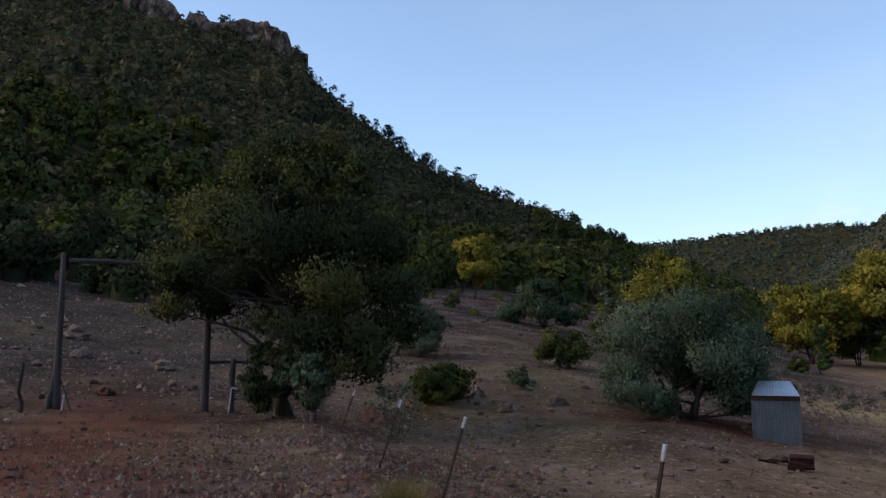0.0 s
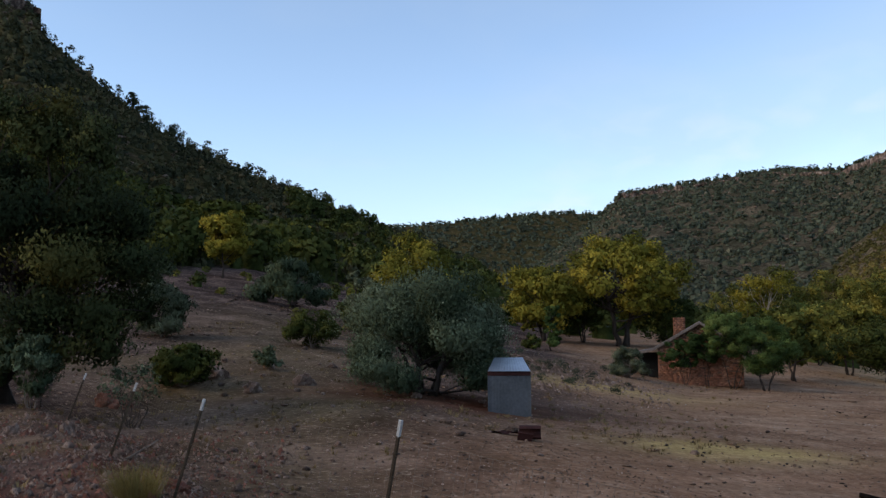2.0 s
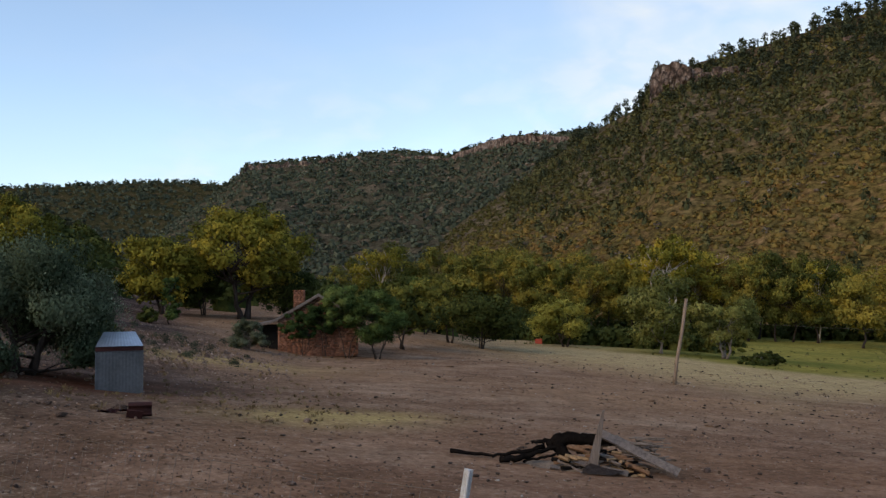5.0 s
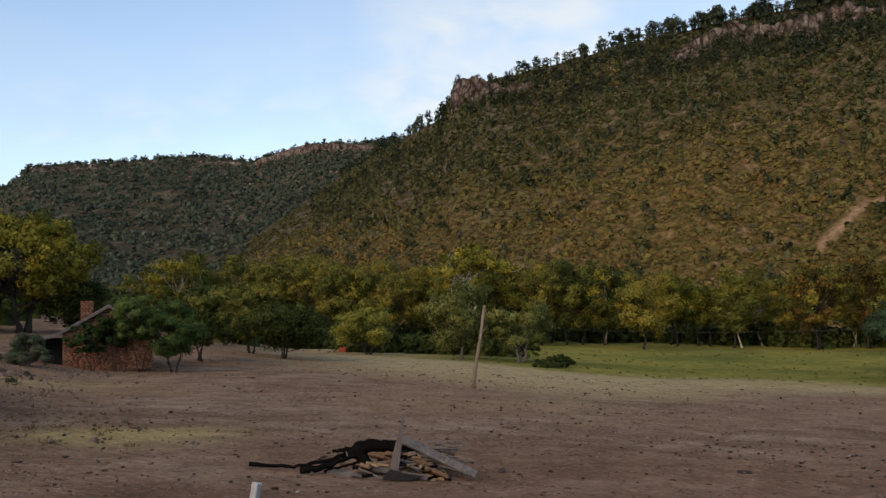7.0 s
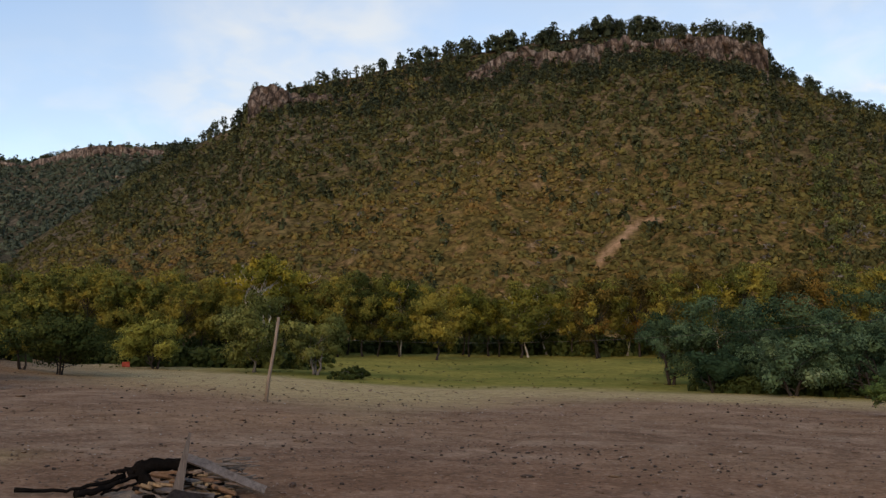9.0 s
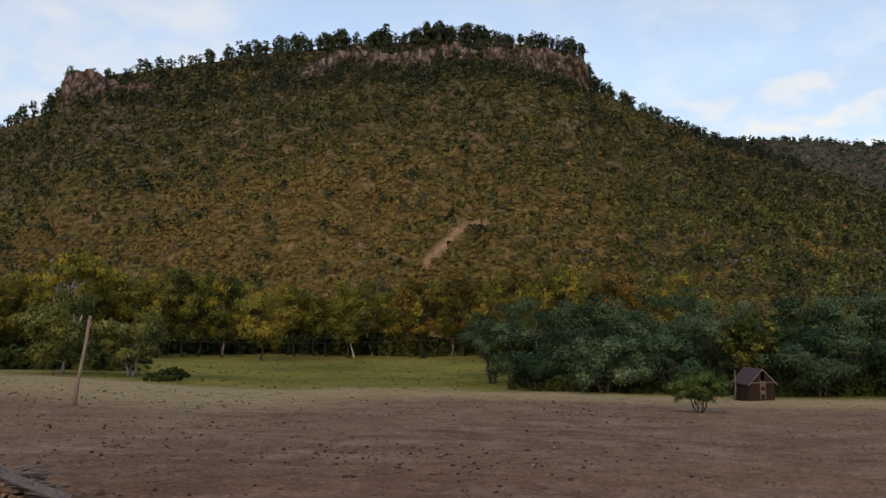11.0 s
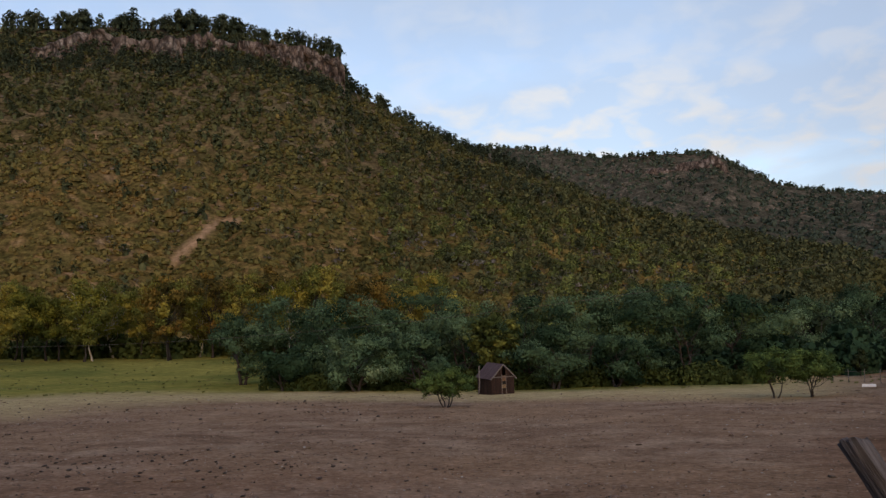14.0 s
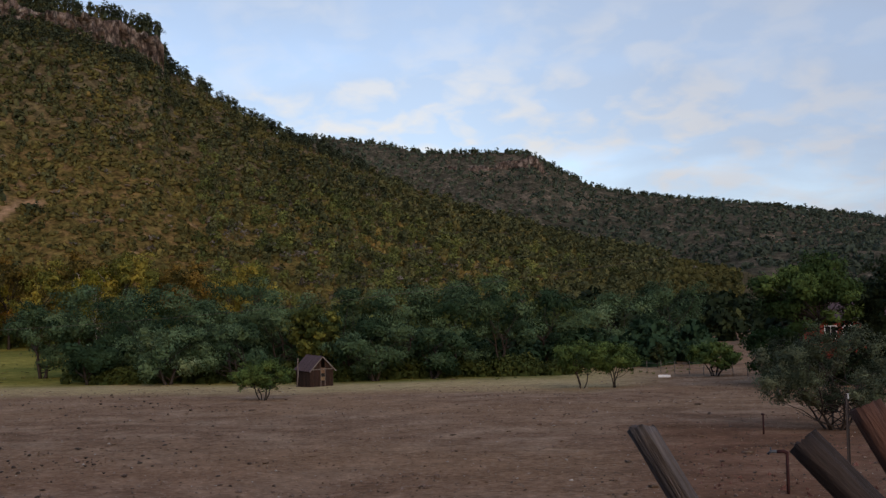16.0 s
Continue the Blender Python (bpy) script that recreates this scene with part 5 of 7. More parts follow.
tree("underwood_oak", "dark round oak behind the chimney", put(30.0, 100), 6.4, 6.4, M_OAK, M_BARK, 0.03, 30, 9000, 0.13, 4, 0.1, 242, (-0.35, 0.1), "tree", ragged=0.6, fill=1.3)
tree("pale_shrub", "pale yellow-green shrub on the slope", put(21.6, 76), 1.3, 1.8, M_OAK, M_TWIG, 0.03, 19, 2040, 0.099, 4, 0.03, 217, (0.0, 0.4), "shrub", dome=True, ragged=0.55, fill=1.3)
tree("house_tree", "leafy tree growing against the ruined house", put(35.6, 66.0), 5.0, 4.6, M_GREEN, M_BARK, 0.2, 70, 42000, 0.056, 5, 0.05, 218, (0.0, 0.5), "tree", spread=0.9, ragged=0.75, fill=1.15, knots=10)
tree("house_tree", "green bough-heavy tree covering the house's gable", put(33.7, 66.2), 5.5, 5.2, M_GREEN, M_BARK, 0.36, 70, 42000, 0.05, 3, 0.04, 219, (0.1, 0.8), "tree", spread=0.9, depth=2.6, ragged=0.75, fill=1.2, knots=10)
tree("wall_vine", "yellowing vine hanging over the brick gable", put(30.9, 67.0), 3.3, 4.4, M_GREEN, M_BARK, 0.36, 60, 34000, 0.05, 3, 0.03, 231, (-0.2, 0.3), "vine", depth=1.2, ragged=0.6, knots=9, fill=1.3)
tree("wall_vine", "green vine climbing the gable's middle", put(32.2, 67.2), 4.1, 3.8, M_GREEN, M_BARK, 0.40, 50, 26000, 0.05, 3, 0.03, 232, (-0.2, 0.3), "vine", depth=1.1, ragged=0.6, fill=1.3, knots=9)
tree("yellowing_tree", "yellowing tree behind the ruined house", put(37.2, 78), 6.4, 6.0, M_OAK, M_BARK, 0.15, 32, 8500, 0.167, 2, 0.12, 220, (0.0, 0.6), "tree", ragged=0.55, fill=1.3)
tree("grey_shrub", "grey shrub before the house's lean-to", put(27.5, 61), 2.3, 2.8, M_DUSTY, M_TWIG, 0.03, 60, 26000, 0.042, 8, 0.03, 221, (0.4, 1.0), "shrub", dome=True, ragged=0.5, fill=1.3, bare=30, knots=8)
tree("orchard_tree", "rounded dark green orchard tree", put(40.2, 97), 7.6, 6.4, M_OAK, M_BARK, 0.2, 35, 8840, 0.167, 3, 0.12, 222, (0.2, 0.75), "tree", ragged=0.55, fill=1.3)
tree("orchard_tree", "low dark green orchard tree with drooping boughs", put(42.2, 92), 5.6, 10.2, M_OAK, M_BARK, 0.16, 44, 13000, 0.152, 4, 0.1, 223, (-0.25, 0.2), "tree", droop=0.3, ragged=0.55, fill=1.3)
tree("orchard_tree", "dark orchard tree on the field's far side", put(38.6, 112), 6.8, 6.5, M_GREEN, M_BARK, 0.15, 32, 7140, 0.182, 2, 0.1, 224, (0.1, 0.5), "tree", ragged=0.55, fill=1.3)
tree("bright_bush", "rounded bright yellow-green bush tree", put(47.5, 122), 6.6, 9.0, M_LIME, M_BARK, 0.16, 20, 14000, 0.15, 4, 0.16, 225, (0.4, 0.9), "tree", droop=0.2, ragged=0.55, fill=1.3)
tree("elm", "tall grey-green elm with a pale trunk", put(53.3, 118), 9.2, 10.5, M_ELM, M_GREYBARK, 0.12, 24, 17000, 0.16, 2, 0.22, 226, (0.2, 0.7), "tree", ragged=0.55, fill=1.3)
tree("elm", "slender olive elm beside the meadow", put(57.2, 116), 8.2, 8.0, M_ELM, M_GREYBARK, 0.15, 24, 14000, 0.16, 3, 0.2, 227, (0.25, 0.8), "tree", ragged=0.6, fill=1.3)
tree("sycamore", "old yellow sycamore with bare white upper limbs", put(53.8, 200), 22.0, 18.0, M_YELLOW, M_PALEBARK, 0.5, 30, 9000, 0.32, 4, 0.4, 228, (0.35, 0.9), "tree", ragged=0.9, bare=40, fill=0.85, twig=0.46)
tree("meadow_tree", "pale green tree standing at the meadow's edge", put(64.9, 196), 14.6, 13.0, M_OAK, M_BARK, 0.16, 26, 11000, 0.27, 1, 0.3, 229, (0.6, 1.0), "tree", ragged=0.55, fill=1.3)
tree("low_brush", "dark low brush at the meadow's edge", put(59.4, 108), 1.5, 9.5, M_OAK, M_TWIG, 0.03, 34, 7000, 0.14, 4, 0.05, 230, (-0.3, 0.1), "shrub", depth=3, dome=True, ragged=0.55, fill=1.3)

# willows behind the cabin
rng = np.random.default_rng(130)
WILLOWS = ((79.5, 112, 8.2, 9.5), (82.6, 114, 10.0, 11), (85.2, 106, 9.4, 11), (88.3, 104, 9.6, 11), (90.8, 112, 10.6, 11), (86.5, 94, 5.6, 9), (90.6, 96, 6.0, 9.5), (93.6, 104, 9.8, 11),
           (97.6, 106, 10.0, 11), (101.0, 104, 10.0, 11), (104.4, 104, 9.6, 10), (99.2, 95, 6.4, 9), (103.0, 96, 5.6, 8), (107.4, 104, 9.6, 9), (110.4, 112, 8.6, 10), (82.0, 100, 5.2, 6), (114.6, 116, 9, 10), (118, 122, 9, 11))
for k, (bb, dd_, hh, ww) in enumerate(WILLOWS):
    tree("willow", "rounded grey-green willow in the grove behind the cabin", put(bb, dd_), hh * (1.08 if dd_ > 100 else 1), ww, M_WILLOW, M_BARK, 0.09, 15, 11500, 0.135, 3, 0.2, 300 + k,
         tuple(np.array((0.1, 0.5)) + rng.normal(0, 0.12)), "tree", "willow grove", ragged=0.35)
tree("autumn_willow", "olive and gold tree among the willows", put(95.5, 101), 8.6, 6.0, M_OAK, M_BARK, 0.12, 32, 6460, 0.228, 2, 0.15, 330, (-0.1, 0.45), "tree", ragged=0.55, fill=1.3)

tree("mesquite", "small round mesquite alone in the field", put(92.25, 60), 2.45, 4.4, M_GREEN, M_BARK, 0.34, 30, 11000, 0.07, 4, 0.06, 340, (0.1, 0.55), "tree", spread=0.9, ragged=0.55, fill=1.3)
tree("mesquite", "light green mesquite with forked stems", put(112.3, 69), 3.5, 4.8, M_GREEN, M_BARK, 0.36, 30, 10000, 0.08, 3, 0.06, 341, (0.15, 0.55), "tree", spread=0.9, ragged=0.55, fill=1.3)
tree("mesquite", "dark-stemmed mesquite beside its lighter twin", put(114.3, 70), 3.4, 4.6, M_GREEN, M_BARK, 0.34, 30, 10000, 0.08, 4, 0.06, 342, (0.1, 0.5), "tree", spread=0.8, ragged=0.55, fill=1.3)
tree("mesquite", "flat-topped mesquite near the far fence", put(120.4, 84), 2.9, 5.0, M_GREEN, M_BARK, 0.28, 28, 5780, 0.137, 4, 0.09, 343, (0.2, 0.6), "tree", spread=1.0, ragged=0.55, fill=1.3)
tree("cone_juniper", "small conical juniper on the bare bank", put(117.0, 105), 2.9, 2.2, M_JUNIPER, M_BARK, 0.03, 19, 2550, 0.137, 1, 0.06, 344, (0.2, 0.6), "tree", shape=0.5, ragged=0.55, fill=1.3)
tree("fence_shrub", "tall dusty green shrub by the fence", put(127.0, 31.5), 3.2, 6.2, M_DUSTY, M_BARK, 0.10, 60, 34000, 0.036, 7, 0.05, 345, (0.1, 0.8), "bush", ragged=0.95, bare=60, spread=0.9, fill=0.85)
tree("dark_tree", "big dark green tree beside the red house", put(125.6, 64), 8.3, 7.4, M_GREEN, M_BARK, 0.42, 34, 22000, 0.11, 2, 0.2, 346, (-0.1, 0.45), "tree", ragged=0.55, fill=1.1)
tree("dark_tree", "dense dark tree at the fence line's end", put(123.8, 70), 4.4, 3.8, M_GREEN, M_BARK, 0.04, 28, 7140, 0.14, 2, 0.14, 347, (-0.3, 0.2), "tree", ragged=0.55, fill=1.3)
tree("dark_tree", "dark tree filling the view past the red house", put(131.5, 66), 8.0, 8.0, M_JUNIPER, M_BARK, 0.04, 35, 8840, 0.182, 2, 0.2, 348, (0.0, 0.5), "tree", ragged=0.55)


# ---------------------------------------------------------------- fence with steel posts
def on(bearing, d, z):
    x, y = at(bearing, d)
    return Vector((x, y, z))


POSTS = ((41.2, 3.57, 0.24), (13.3, 7.1, 0.28), (1.4, 10.1, 0.37), (-2.6, 14.2, 0.42), (-5.5, 18.8, 0.42), (-7.8, 25.0, 0.1))
TOPS = 1.10
fence = thing("wire_fence", put(13.4, 7.1), "woven-wire fence on thin steel posts with white tips", "fence")
inv = fence.matrix_basis.inverted()


M_TIP = plain("chipped_white_paint", (0.28, 0.29, 0.30), (0.58, 0.59, 0.60), 30, rough=0.7, bump=0.4)


def steel_post(foot, head):
    """A studded T-section post between two points, with its painted tip as a part."""
    foot, head = inv @ foot, inv @ head
    axis = head - foot
    zz = axis.normalized()
    away = Vector((head.x + fence.location.x, head.y + fence.location.y, 0)).normalized()
    xx = away.cross(zz).normalized()
    yy = zz.cross(xx)
    turn = Matrix((xx, -yy, zz)).transposed().to_4x4()
    bm = bmesh.new()
    l = axis.length
    box(bm, (0.032, 0.006, l), Matrix.Translation((0, 0, l / 2)), 0.001)
    box(bm, (0.006, 0.034, l), Matrix.Translation((0, 0.020, l / 2)), 0.001)
    for k in range(int(l / 0.055)):
        box(bm, (0.012, 0.008, 0.012), Matrix.Translation((0, -0.006, 0.05 + k * 0.055)))
    bmesh.ops.transform(bm, matrix=Matrix.Translation(foot) @ turn, verts=bm.verts)
    p = part("post", bm, M_POST, fence, "dark studded steel post")
    bm = bmesh.new()
    box(bm, (0.037, 0.010, 0.13), Matrix.Translation((0, -0.001, l - 0.064)), 0.002)
    box(bm, (0.010, 0.040, 0.13), Matrix.Translation((0, 0.020, l - 0.064)), 0.002)
    bmesh.ops.transform(bm, matrix=Matrix.Translation(foot) @ turn, verts=bm.verts)
    part("tip", bm, M_TIP, p, "white-painted post tip")


feet, heads = [], []
for bb, dd_, lean_ in POSTS:
    head = on(bb, dd_, TOPS)
    side = Vector((math.cos(radians(bb)), -math.sin(radians(bb)), 0))
    foot = head - side * lean_
    foot.z = ground_z(foot.x, foot.y) - 0.25
    feet.append(foot), heads.append(head)
    steel_post(foot, head)


def panel(f0, h0, f1, h1, step):
    """Woven wire between two posts: level strands and upright stays, sagging a little."""
    runs = []
    lo0, lo1 = f0.lerp(h0, 0.26), f1.lerp(h1, 0.26)
    hi0, hi1 = f0.lerp(h0, 0.93), f1.lerp(h1, 0.93)
    n = 9
    for k in range(n):
        s = (k / (n - 1)) ** 1.25
        a, b = inv @ lo0.lerp(hi0, s), inv @ lo1.lerp(hi1, s)
        pts = [a.lerp(b, q / 4) - Vector((0, 0, 0.03 * math.sin(math.pi * q / 4))) for q in range(5)]
        runs.append((np.array([tuple(v) for v in pts]), [0.0018] * 5))
    m = max(2, int((lo1 - lo0).length / step))
    for k in range(m):
        q = (k + 0.5) / m
        a, b = inv @ lo0.lerp(lo1, q), inv @ hi0.lerp(hi1, q)
        runs.append((np.array([tuple(a), tuple(a.lerp(b, 0.5) + Vector((0, 0, -0.02))), tuple(b - Vector((0, 0, 0.02)))]), [0.0016] * 3))
    part("wire_mesh", tubes_mesh("wire_mesh", runs, M_WIRE, 3), M_WIRE, fence, "rusty woven fence wire")


for k in range(len(feet) - 1):
    panel(feet[k], heads[k], feet[k + 1], heads[k + 1], 0.15)


# ---------------------------------------------------------------- wooden posts, close by
def log_post(name, label, bearing, d, top_z, lean_deg, radius, seed, away=0.0, split=False, wood=None, cracked=0.30):
    """A leaning weathered log with a jagged sawn top, cracks and old fence wire round it."""
    rng = np.random.default_rng(seed)
    head = on(bearing, d, top_z)
    left = Vector((-math.cos(radians(bearing)), math.sin(radians(bearing)), 0))
    out = Vector((math.sin(radians(bearing)), math.cos(radians(bearing)), 0))
    axis = (Vector((0, 0, 1)) + left * math.tan(radians(lean_deg)) + out * away).normalized()
    foot = head - axis * ((top_z + 0.6) / axis.z)
    root = thing(name, (foot.x, foot.y, foot.z), label, "fence post")
    turn = axis.to_track_quat("Z", "Y").to_matrix().to_4x4()
    l = (head - foot).length
    sides, rows_ = 28, 26
    v, f = [], []
    for i in range(rows_):
        for j in range(sides):
            a = 2 * math.pi * j / sides
            z = l * i / (rows_ - 1)
            r = radius * (1 + 0.07 * math.sin(3 * a + seed) + 0.04 * math.sin(7 * a + 2.2 * seed + z * 2)) * (1.08 - 0.1 * i / rows_)
            crack = min(abs((a - 1.0 + 0.08 * math.sin(z * 5) + math.pi) % (2 * math.pi) - math.pi), abs((a - 3.6 + math.pi) % (2 * math.pi) - math.pi) * 1.4)
            r -= radius * cracked * math.exp(-(crack / 0.12) ** 2)
            if split:
                # one side hewn flat, the other broken into long splinters
                r = min(r, radius * 0.86 / max(0.2, math.cos(a - 2.6))) if math.cos(a - 2.6) > 0.2 else r * (1 + 0.16 * math.sin(11 * a + 1.7 * math.sin(z * 3)) * (math.cos(a + 0.3) > 0.2))
            if i == rows_ - 1:
                z += rng.normal(0, 0.012 if split else 0.003) + (0.04 * math.cos(a + seed) if split else 0.015 * math.cos(a))
            v.append((r * math.cos(a), r * math.sin(a), z))
    for i in range(rows_ - 1):
        for j in range(sides):
            p, q = i * sides + j, i * sides + (j + 1) % sides
            f.append((p, q, q + sides, p + sides))
    base = len(v)
    for j in range(sides):
        x, y, z = v[(rows_ - 1) * sides + j]
        v.append((x * 0.45, y * 0.45, z - 0.006 + rng.normal(0, 0.006)))
    v.append((0, 0, l - 0.012))
    for j in range(sides):
        p, q = (rows_ - 1) * sides + j, (rows_ - 1) * sides + (j + 1) % sides
        f.append((p, q, base + (j + 1) % sides, base + j))
    tris = [(base + j, base + (j + 1) % sides, base + sides, base + sides) for j in range(sides)]
    me = bpy.data.meshes.new("log")
    me.from_pydata(v, [], f + [t[:3] for t in tris])
    me.polygons.foreach_set("use_smooth", [True] * len(f) + [False] * len(tris))
    me.materials.append(wood or (M_GREYLOG if split else M_REDLOG))
    part("log", me, None, root).matrix_basis = turn
    runs = []
    for z in (0.72,):
        ring = [turn.to_3x3() @ Vector((radius * 1.07 * math.cos(a), radius * 1.07 * math.sin(a), l * z + 0.02 * math.sin(a))) for a in np.linspace(0, 2 * math.pi, 20)]
        runs.append((np.array([tuple(p) for p in ring]), [0.0022] * 20))
    part("wire_wrap", tubes_mesh("wire_wrap", runs, M_WIRE, 5), M_WIRE, root, "thin rusty wire wrapped round the log")
    return root


M_GREYLOG = plain("grey_split_log", (0.014, 0.012, 0.013), (0.150, 0.132, 0.130), 16, stretch=(1, 1, 0.06), bump=1.0, fine=5)
M_REDLOG = plain("old_reddish_log", (0.008, 0.006, 0.006), (0.036, 0.026, 0.023), 8, stretch=(1, 1, 0.15), bump=0.9, fine=6)
log_post("leaning_post", "grey weathered split post leaning over the bank", 115.4, 5.0, 1.00, 30, 0.070, 7, split=True)
log_post("leaning_post", "dark round post leaning sharply beside the wire", 124.2, 4.6, 1.02, 43, 0.082, 8, cracked=0.08)
log_post("leaning_post", "old reddish post leaning at the fence corner", 127.6, 5.3, 1.11, 28, 0.09, 9, wood=plain("russet_log", (0.022, 0.011, 0.009), (0.105, 0.052, 0.038), 8, stretch=(1, 1, 0.15), bump=0.9, fine=6))


# water pipes standing in the field
def pipe(label, bearing, d, height, elbow):
    p = put(bearing, d, 0.05)
    root = thing("water_pipe", p, label, "pipe")
    left = Vector((-math.cos(radians(bearing)), math.sin(radians(bearing)), 0))
    runs = [(np.array([(0, 0, -0.1), (0.004, 0, height * 0.5), (0, 0.004, height)]), [0.028] * 3)]
    if elbow:
        tip = Vector((0, 0, height)) + left * 0.17
        runs.append((np.array([(0, 0, height - 0.02), tuple(left * 0.06 + Vector((0, 0, height + 0.01))), tuple(tip)]), [0.034, 0.034, 0.03]))
    part("riser", tubes_mesh("riser", runs, M_RUST, 10), M_RUST, root)
    if elbow:
        q = tip + left * 0.10
        part("tap", tubes_mesh("tap", [(np.array([tuple(tip), tuple(q), tuple(q + left * 0.05 + Vector((0, 0, -0.05)))]), [0.028, 0.026, 0.02]),
                                        (np.array([tuple(q + Vector((0, 0, 0.02))), tuple(q + Vector((0, 0, 0.07)))]), [0.012, 0.012])], M_TIN, 8), M_TIN, root, "worn pale metal tap")
    else:
        bm = bmesh.new()
        box(bm, (0.13, 0.05, 0.05), Matrix.Translation((0.02, 0, height)), 0.008)
        part("valve", bm, M_RUST, root)
    return root


pipe("rusty standpipe with an elbow and pale tap", 124.15, 16.6, 0.76, True)
pipe("short rusty standpipe in the stony ground", 123.0, 29.5, 0.66, False)
tp = thing("steel_stake", put(127.2, 9.0), "single dark steel stake near the shrub", "fence post")
bm = bmesh.new()
box(bm, (0.022, 0.006, 1.9), Matrix.Translation((0, 0, 0.75)), 0.002)
box(bm, (0.006, 0.024, 1.9), Matrix.Translation((0, 0.014, 0.75)), 0.002)
part("stake", bm, M_GATELOG, tp)
bm = bmesh.new()
box(bm, (0.024, 0.010, 0.05), Matrix.Translation((0, 0, 1.68)), 0.002)
part("tip", bm, M_TIP, tp, "worn pale stake tip")


# ---------------------------------------------------------------- ranch gate
GATE_D = 28.0
gate = thing("ranch_gate", put(-19, GATE_D), "tall weathered log gateway over the dirt road", "gate")
ginv = gate.matrix_basis.inverted()
rngg = np.random.default_rng(44)


def log_part(name, a, b, r0, r1, mat=None, label="", sides=9, bend=0.005):
    q = np.linspace(0, 1, 9)[:, None]
    pts = np.array(ginv @ a) * (1 - q) + np.array(ginv @ b) * q + rngg.normal(0, min(bend * 2, 0.014), (9, 3))
    rr = (r0 + (r1 - r0) * q[:, 0]) * rngg.uniform(0.93, 1.07, 9)
    return part(name, tubes_mesh(name, [(pts, rr)], mat or M_GATELOG, sides), mat or M_GATELOG, gate, label)


gl0, gl1 = put(-23.05, GATE_D, 0.3), on(-23.0, GATE_D, EYE + 0.1094 * GATE_D)
gr0, gr1 = put(-14.72, GATE_D, 0.3), on(-14.6, GATE_D, EYE + 0.103 * GATE_D)
log_part("post", gl0, gl1, 0.125, 0.075)
log_part("post", gr0, gr1, 0.13, 0.095)
log_part("beam", on(-22.7, GATE_D, EYE + 0.1010 * GATE_D), on(-14.2, GATE_D, EYE + 0.1005 * GATE_D), 0.075, 0.06)
log_part("brace", put(-23.5, GATE_D, 0.1), gl0.lerp(gl1, 0.35), 0.08, 0.07)
for z in (0.36, 0.55, 0.72):
    q = gl0.lerp(gl1, z)
    log_part("stub", q, q + Vector((0.25, -0.1, 0.04)), 0.03, 0.02, bend=0.02)
gs0, gs1 = put(-13.15, GATE_D, 0.3), on(-13.05, GATE_D, EYE - 0.001 * GATE_D)
log_part("short_post", gs0, gs1, 0.10, 0.09)
log_part("rail", on(-14.9, GATE_D, EYE - 0.004 * GATE_D), on(-9.5, GATE_D + 0.4, EYE - 0.004 * GATE_D), 0.05, 0.045)
for a_, b_ in (((-13.25, 0.0), (-13.1, 0.75)), ((-13.12, 0.75), (-12.75, 0.72)), ((-22.75, 0.0), (-22.6, 0.6))):
    g0 = put(-13, GATE_D).z
    log_part("pipe_hinge", on(a_[0], GATE_D - 0.25, g0 + a_[1]), on(b_[0], GATE_D - 0.25, g0 + b_[1]), 0.022, 0.022, M_TIP, "white-painted steel pipe", bend=0.001)
log_part("wire_brace", put(-22.2, GATE_D - 0.2, 0.05), gl0.lerp(gl1, 0.3), 0.02, 0.02, M_POST, bend=0.002)
lp = thing("fence_post", put(-24.9, 27.0), "low dark post near the gateway", "fence post")
part("log", tubes_mesh("log", [rod((0, 0, -0.2), (0.02, 0.02, 1.35), 0.06, 0.05, rngg, 0.01)], M_BARK, 8), M_BARK, lp)


# ---------------------------------------------------------------- tin shed
def corrugated(w, h, pitch=0.09, amp=0.0035, thick=0.003):
    """A corrugated sheet in the xz plane, ridges upright."""
    bm = bmesh.new()
    n = int(w / pitch * 6)
    grid = []
    for side in (0, 1):
        for z in (0, h):
            grid.append([bm.verts.new((-w / 2 + w * k / n, amp * math.sin(2 * math.pi * k / 6) + side * thick, z)) for k in range(n + 1)])
    for k in range(n):
        bm.faces.new((grid[0][k], grid[0][k + 1], grid[1][k + 1], grid[1][k]))
        bm.faces.new((grid[2][k + 1], grid[2][k], grid[3][k], grid[3][k + 1]))
        bm.faces.new((grid[1][k], grid[1][k + 1], grid[3][k + 1], grid[3][k]))
    return bm


SHED_D = 27.0
sp = put(20.05, SHED_D + 0.6, 0.02)
shed = thing("tin_shed", sp, "small galvanised tin shed with sloping roof", "shed", turn=-19.5)
W, DP, H0, H1 = 1.26, 1.25, 1.21, 1.50
for sx, nm in ((0, "front_sheet"), (0, "back_sheet")):
    bm = corrugated(W, H0 + 0.05 if nm == "front_sheet" else H1)
    bmesh.ops.translate(bm, vec=(0, -DP / 2 if nm == "front_sheet" else DP / 2, -0.05), verts=bm.verts)
    part(nm, bm, M_TIN, shed)
for s in (-1, 1):
    bm = corrugated(DP, H0 + 0.12)
    bmesh.ops.rotate(bm, cent=(0, 0, 0), matrix=Matrix.Rotation(radians(90), 3, "Z"), verts=bm.verts)
    bmesh.ops.translate(bm, vec=(s * W / 2, 0, -0.05), verts=bm.verts)
    part("side_sheet", bm, M_TIN, shed)
bm = corrugated(W + 0.02, math.hypot(DP + 0.3, H1 - H0 + 0.08))
bmesh.ops.rotate(bm, cent=(0, 0, 0), matrix=Matrix.Rotation(-math.pi / 2 + math.atan2(H1 - H0 + 0.08, DP + 0.3), 3, "X"), verts=bm.verts)
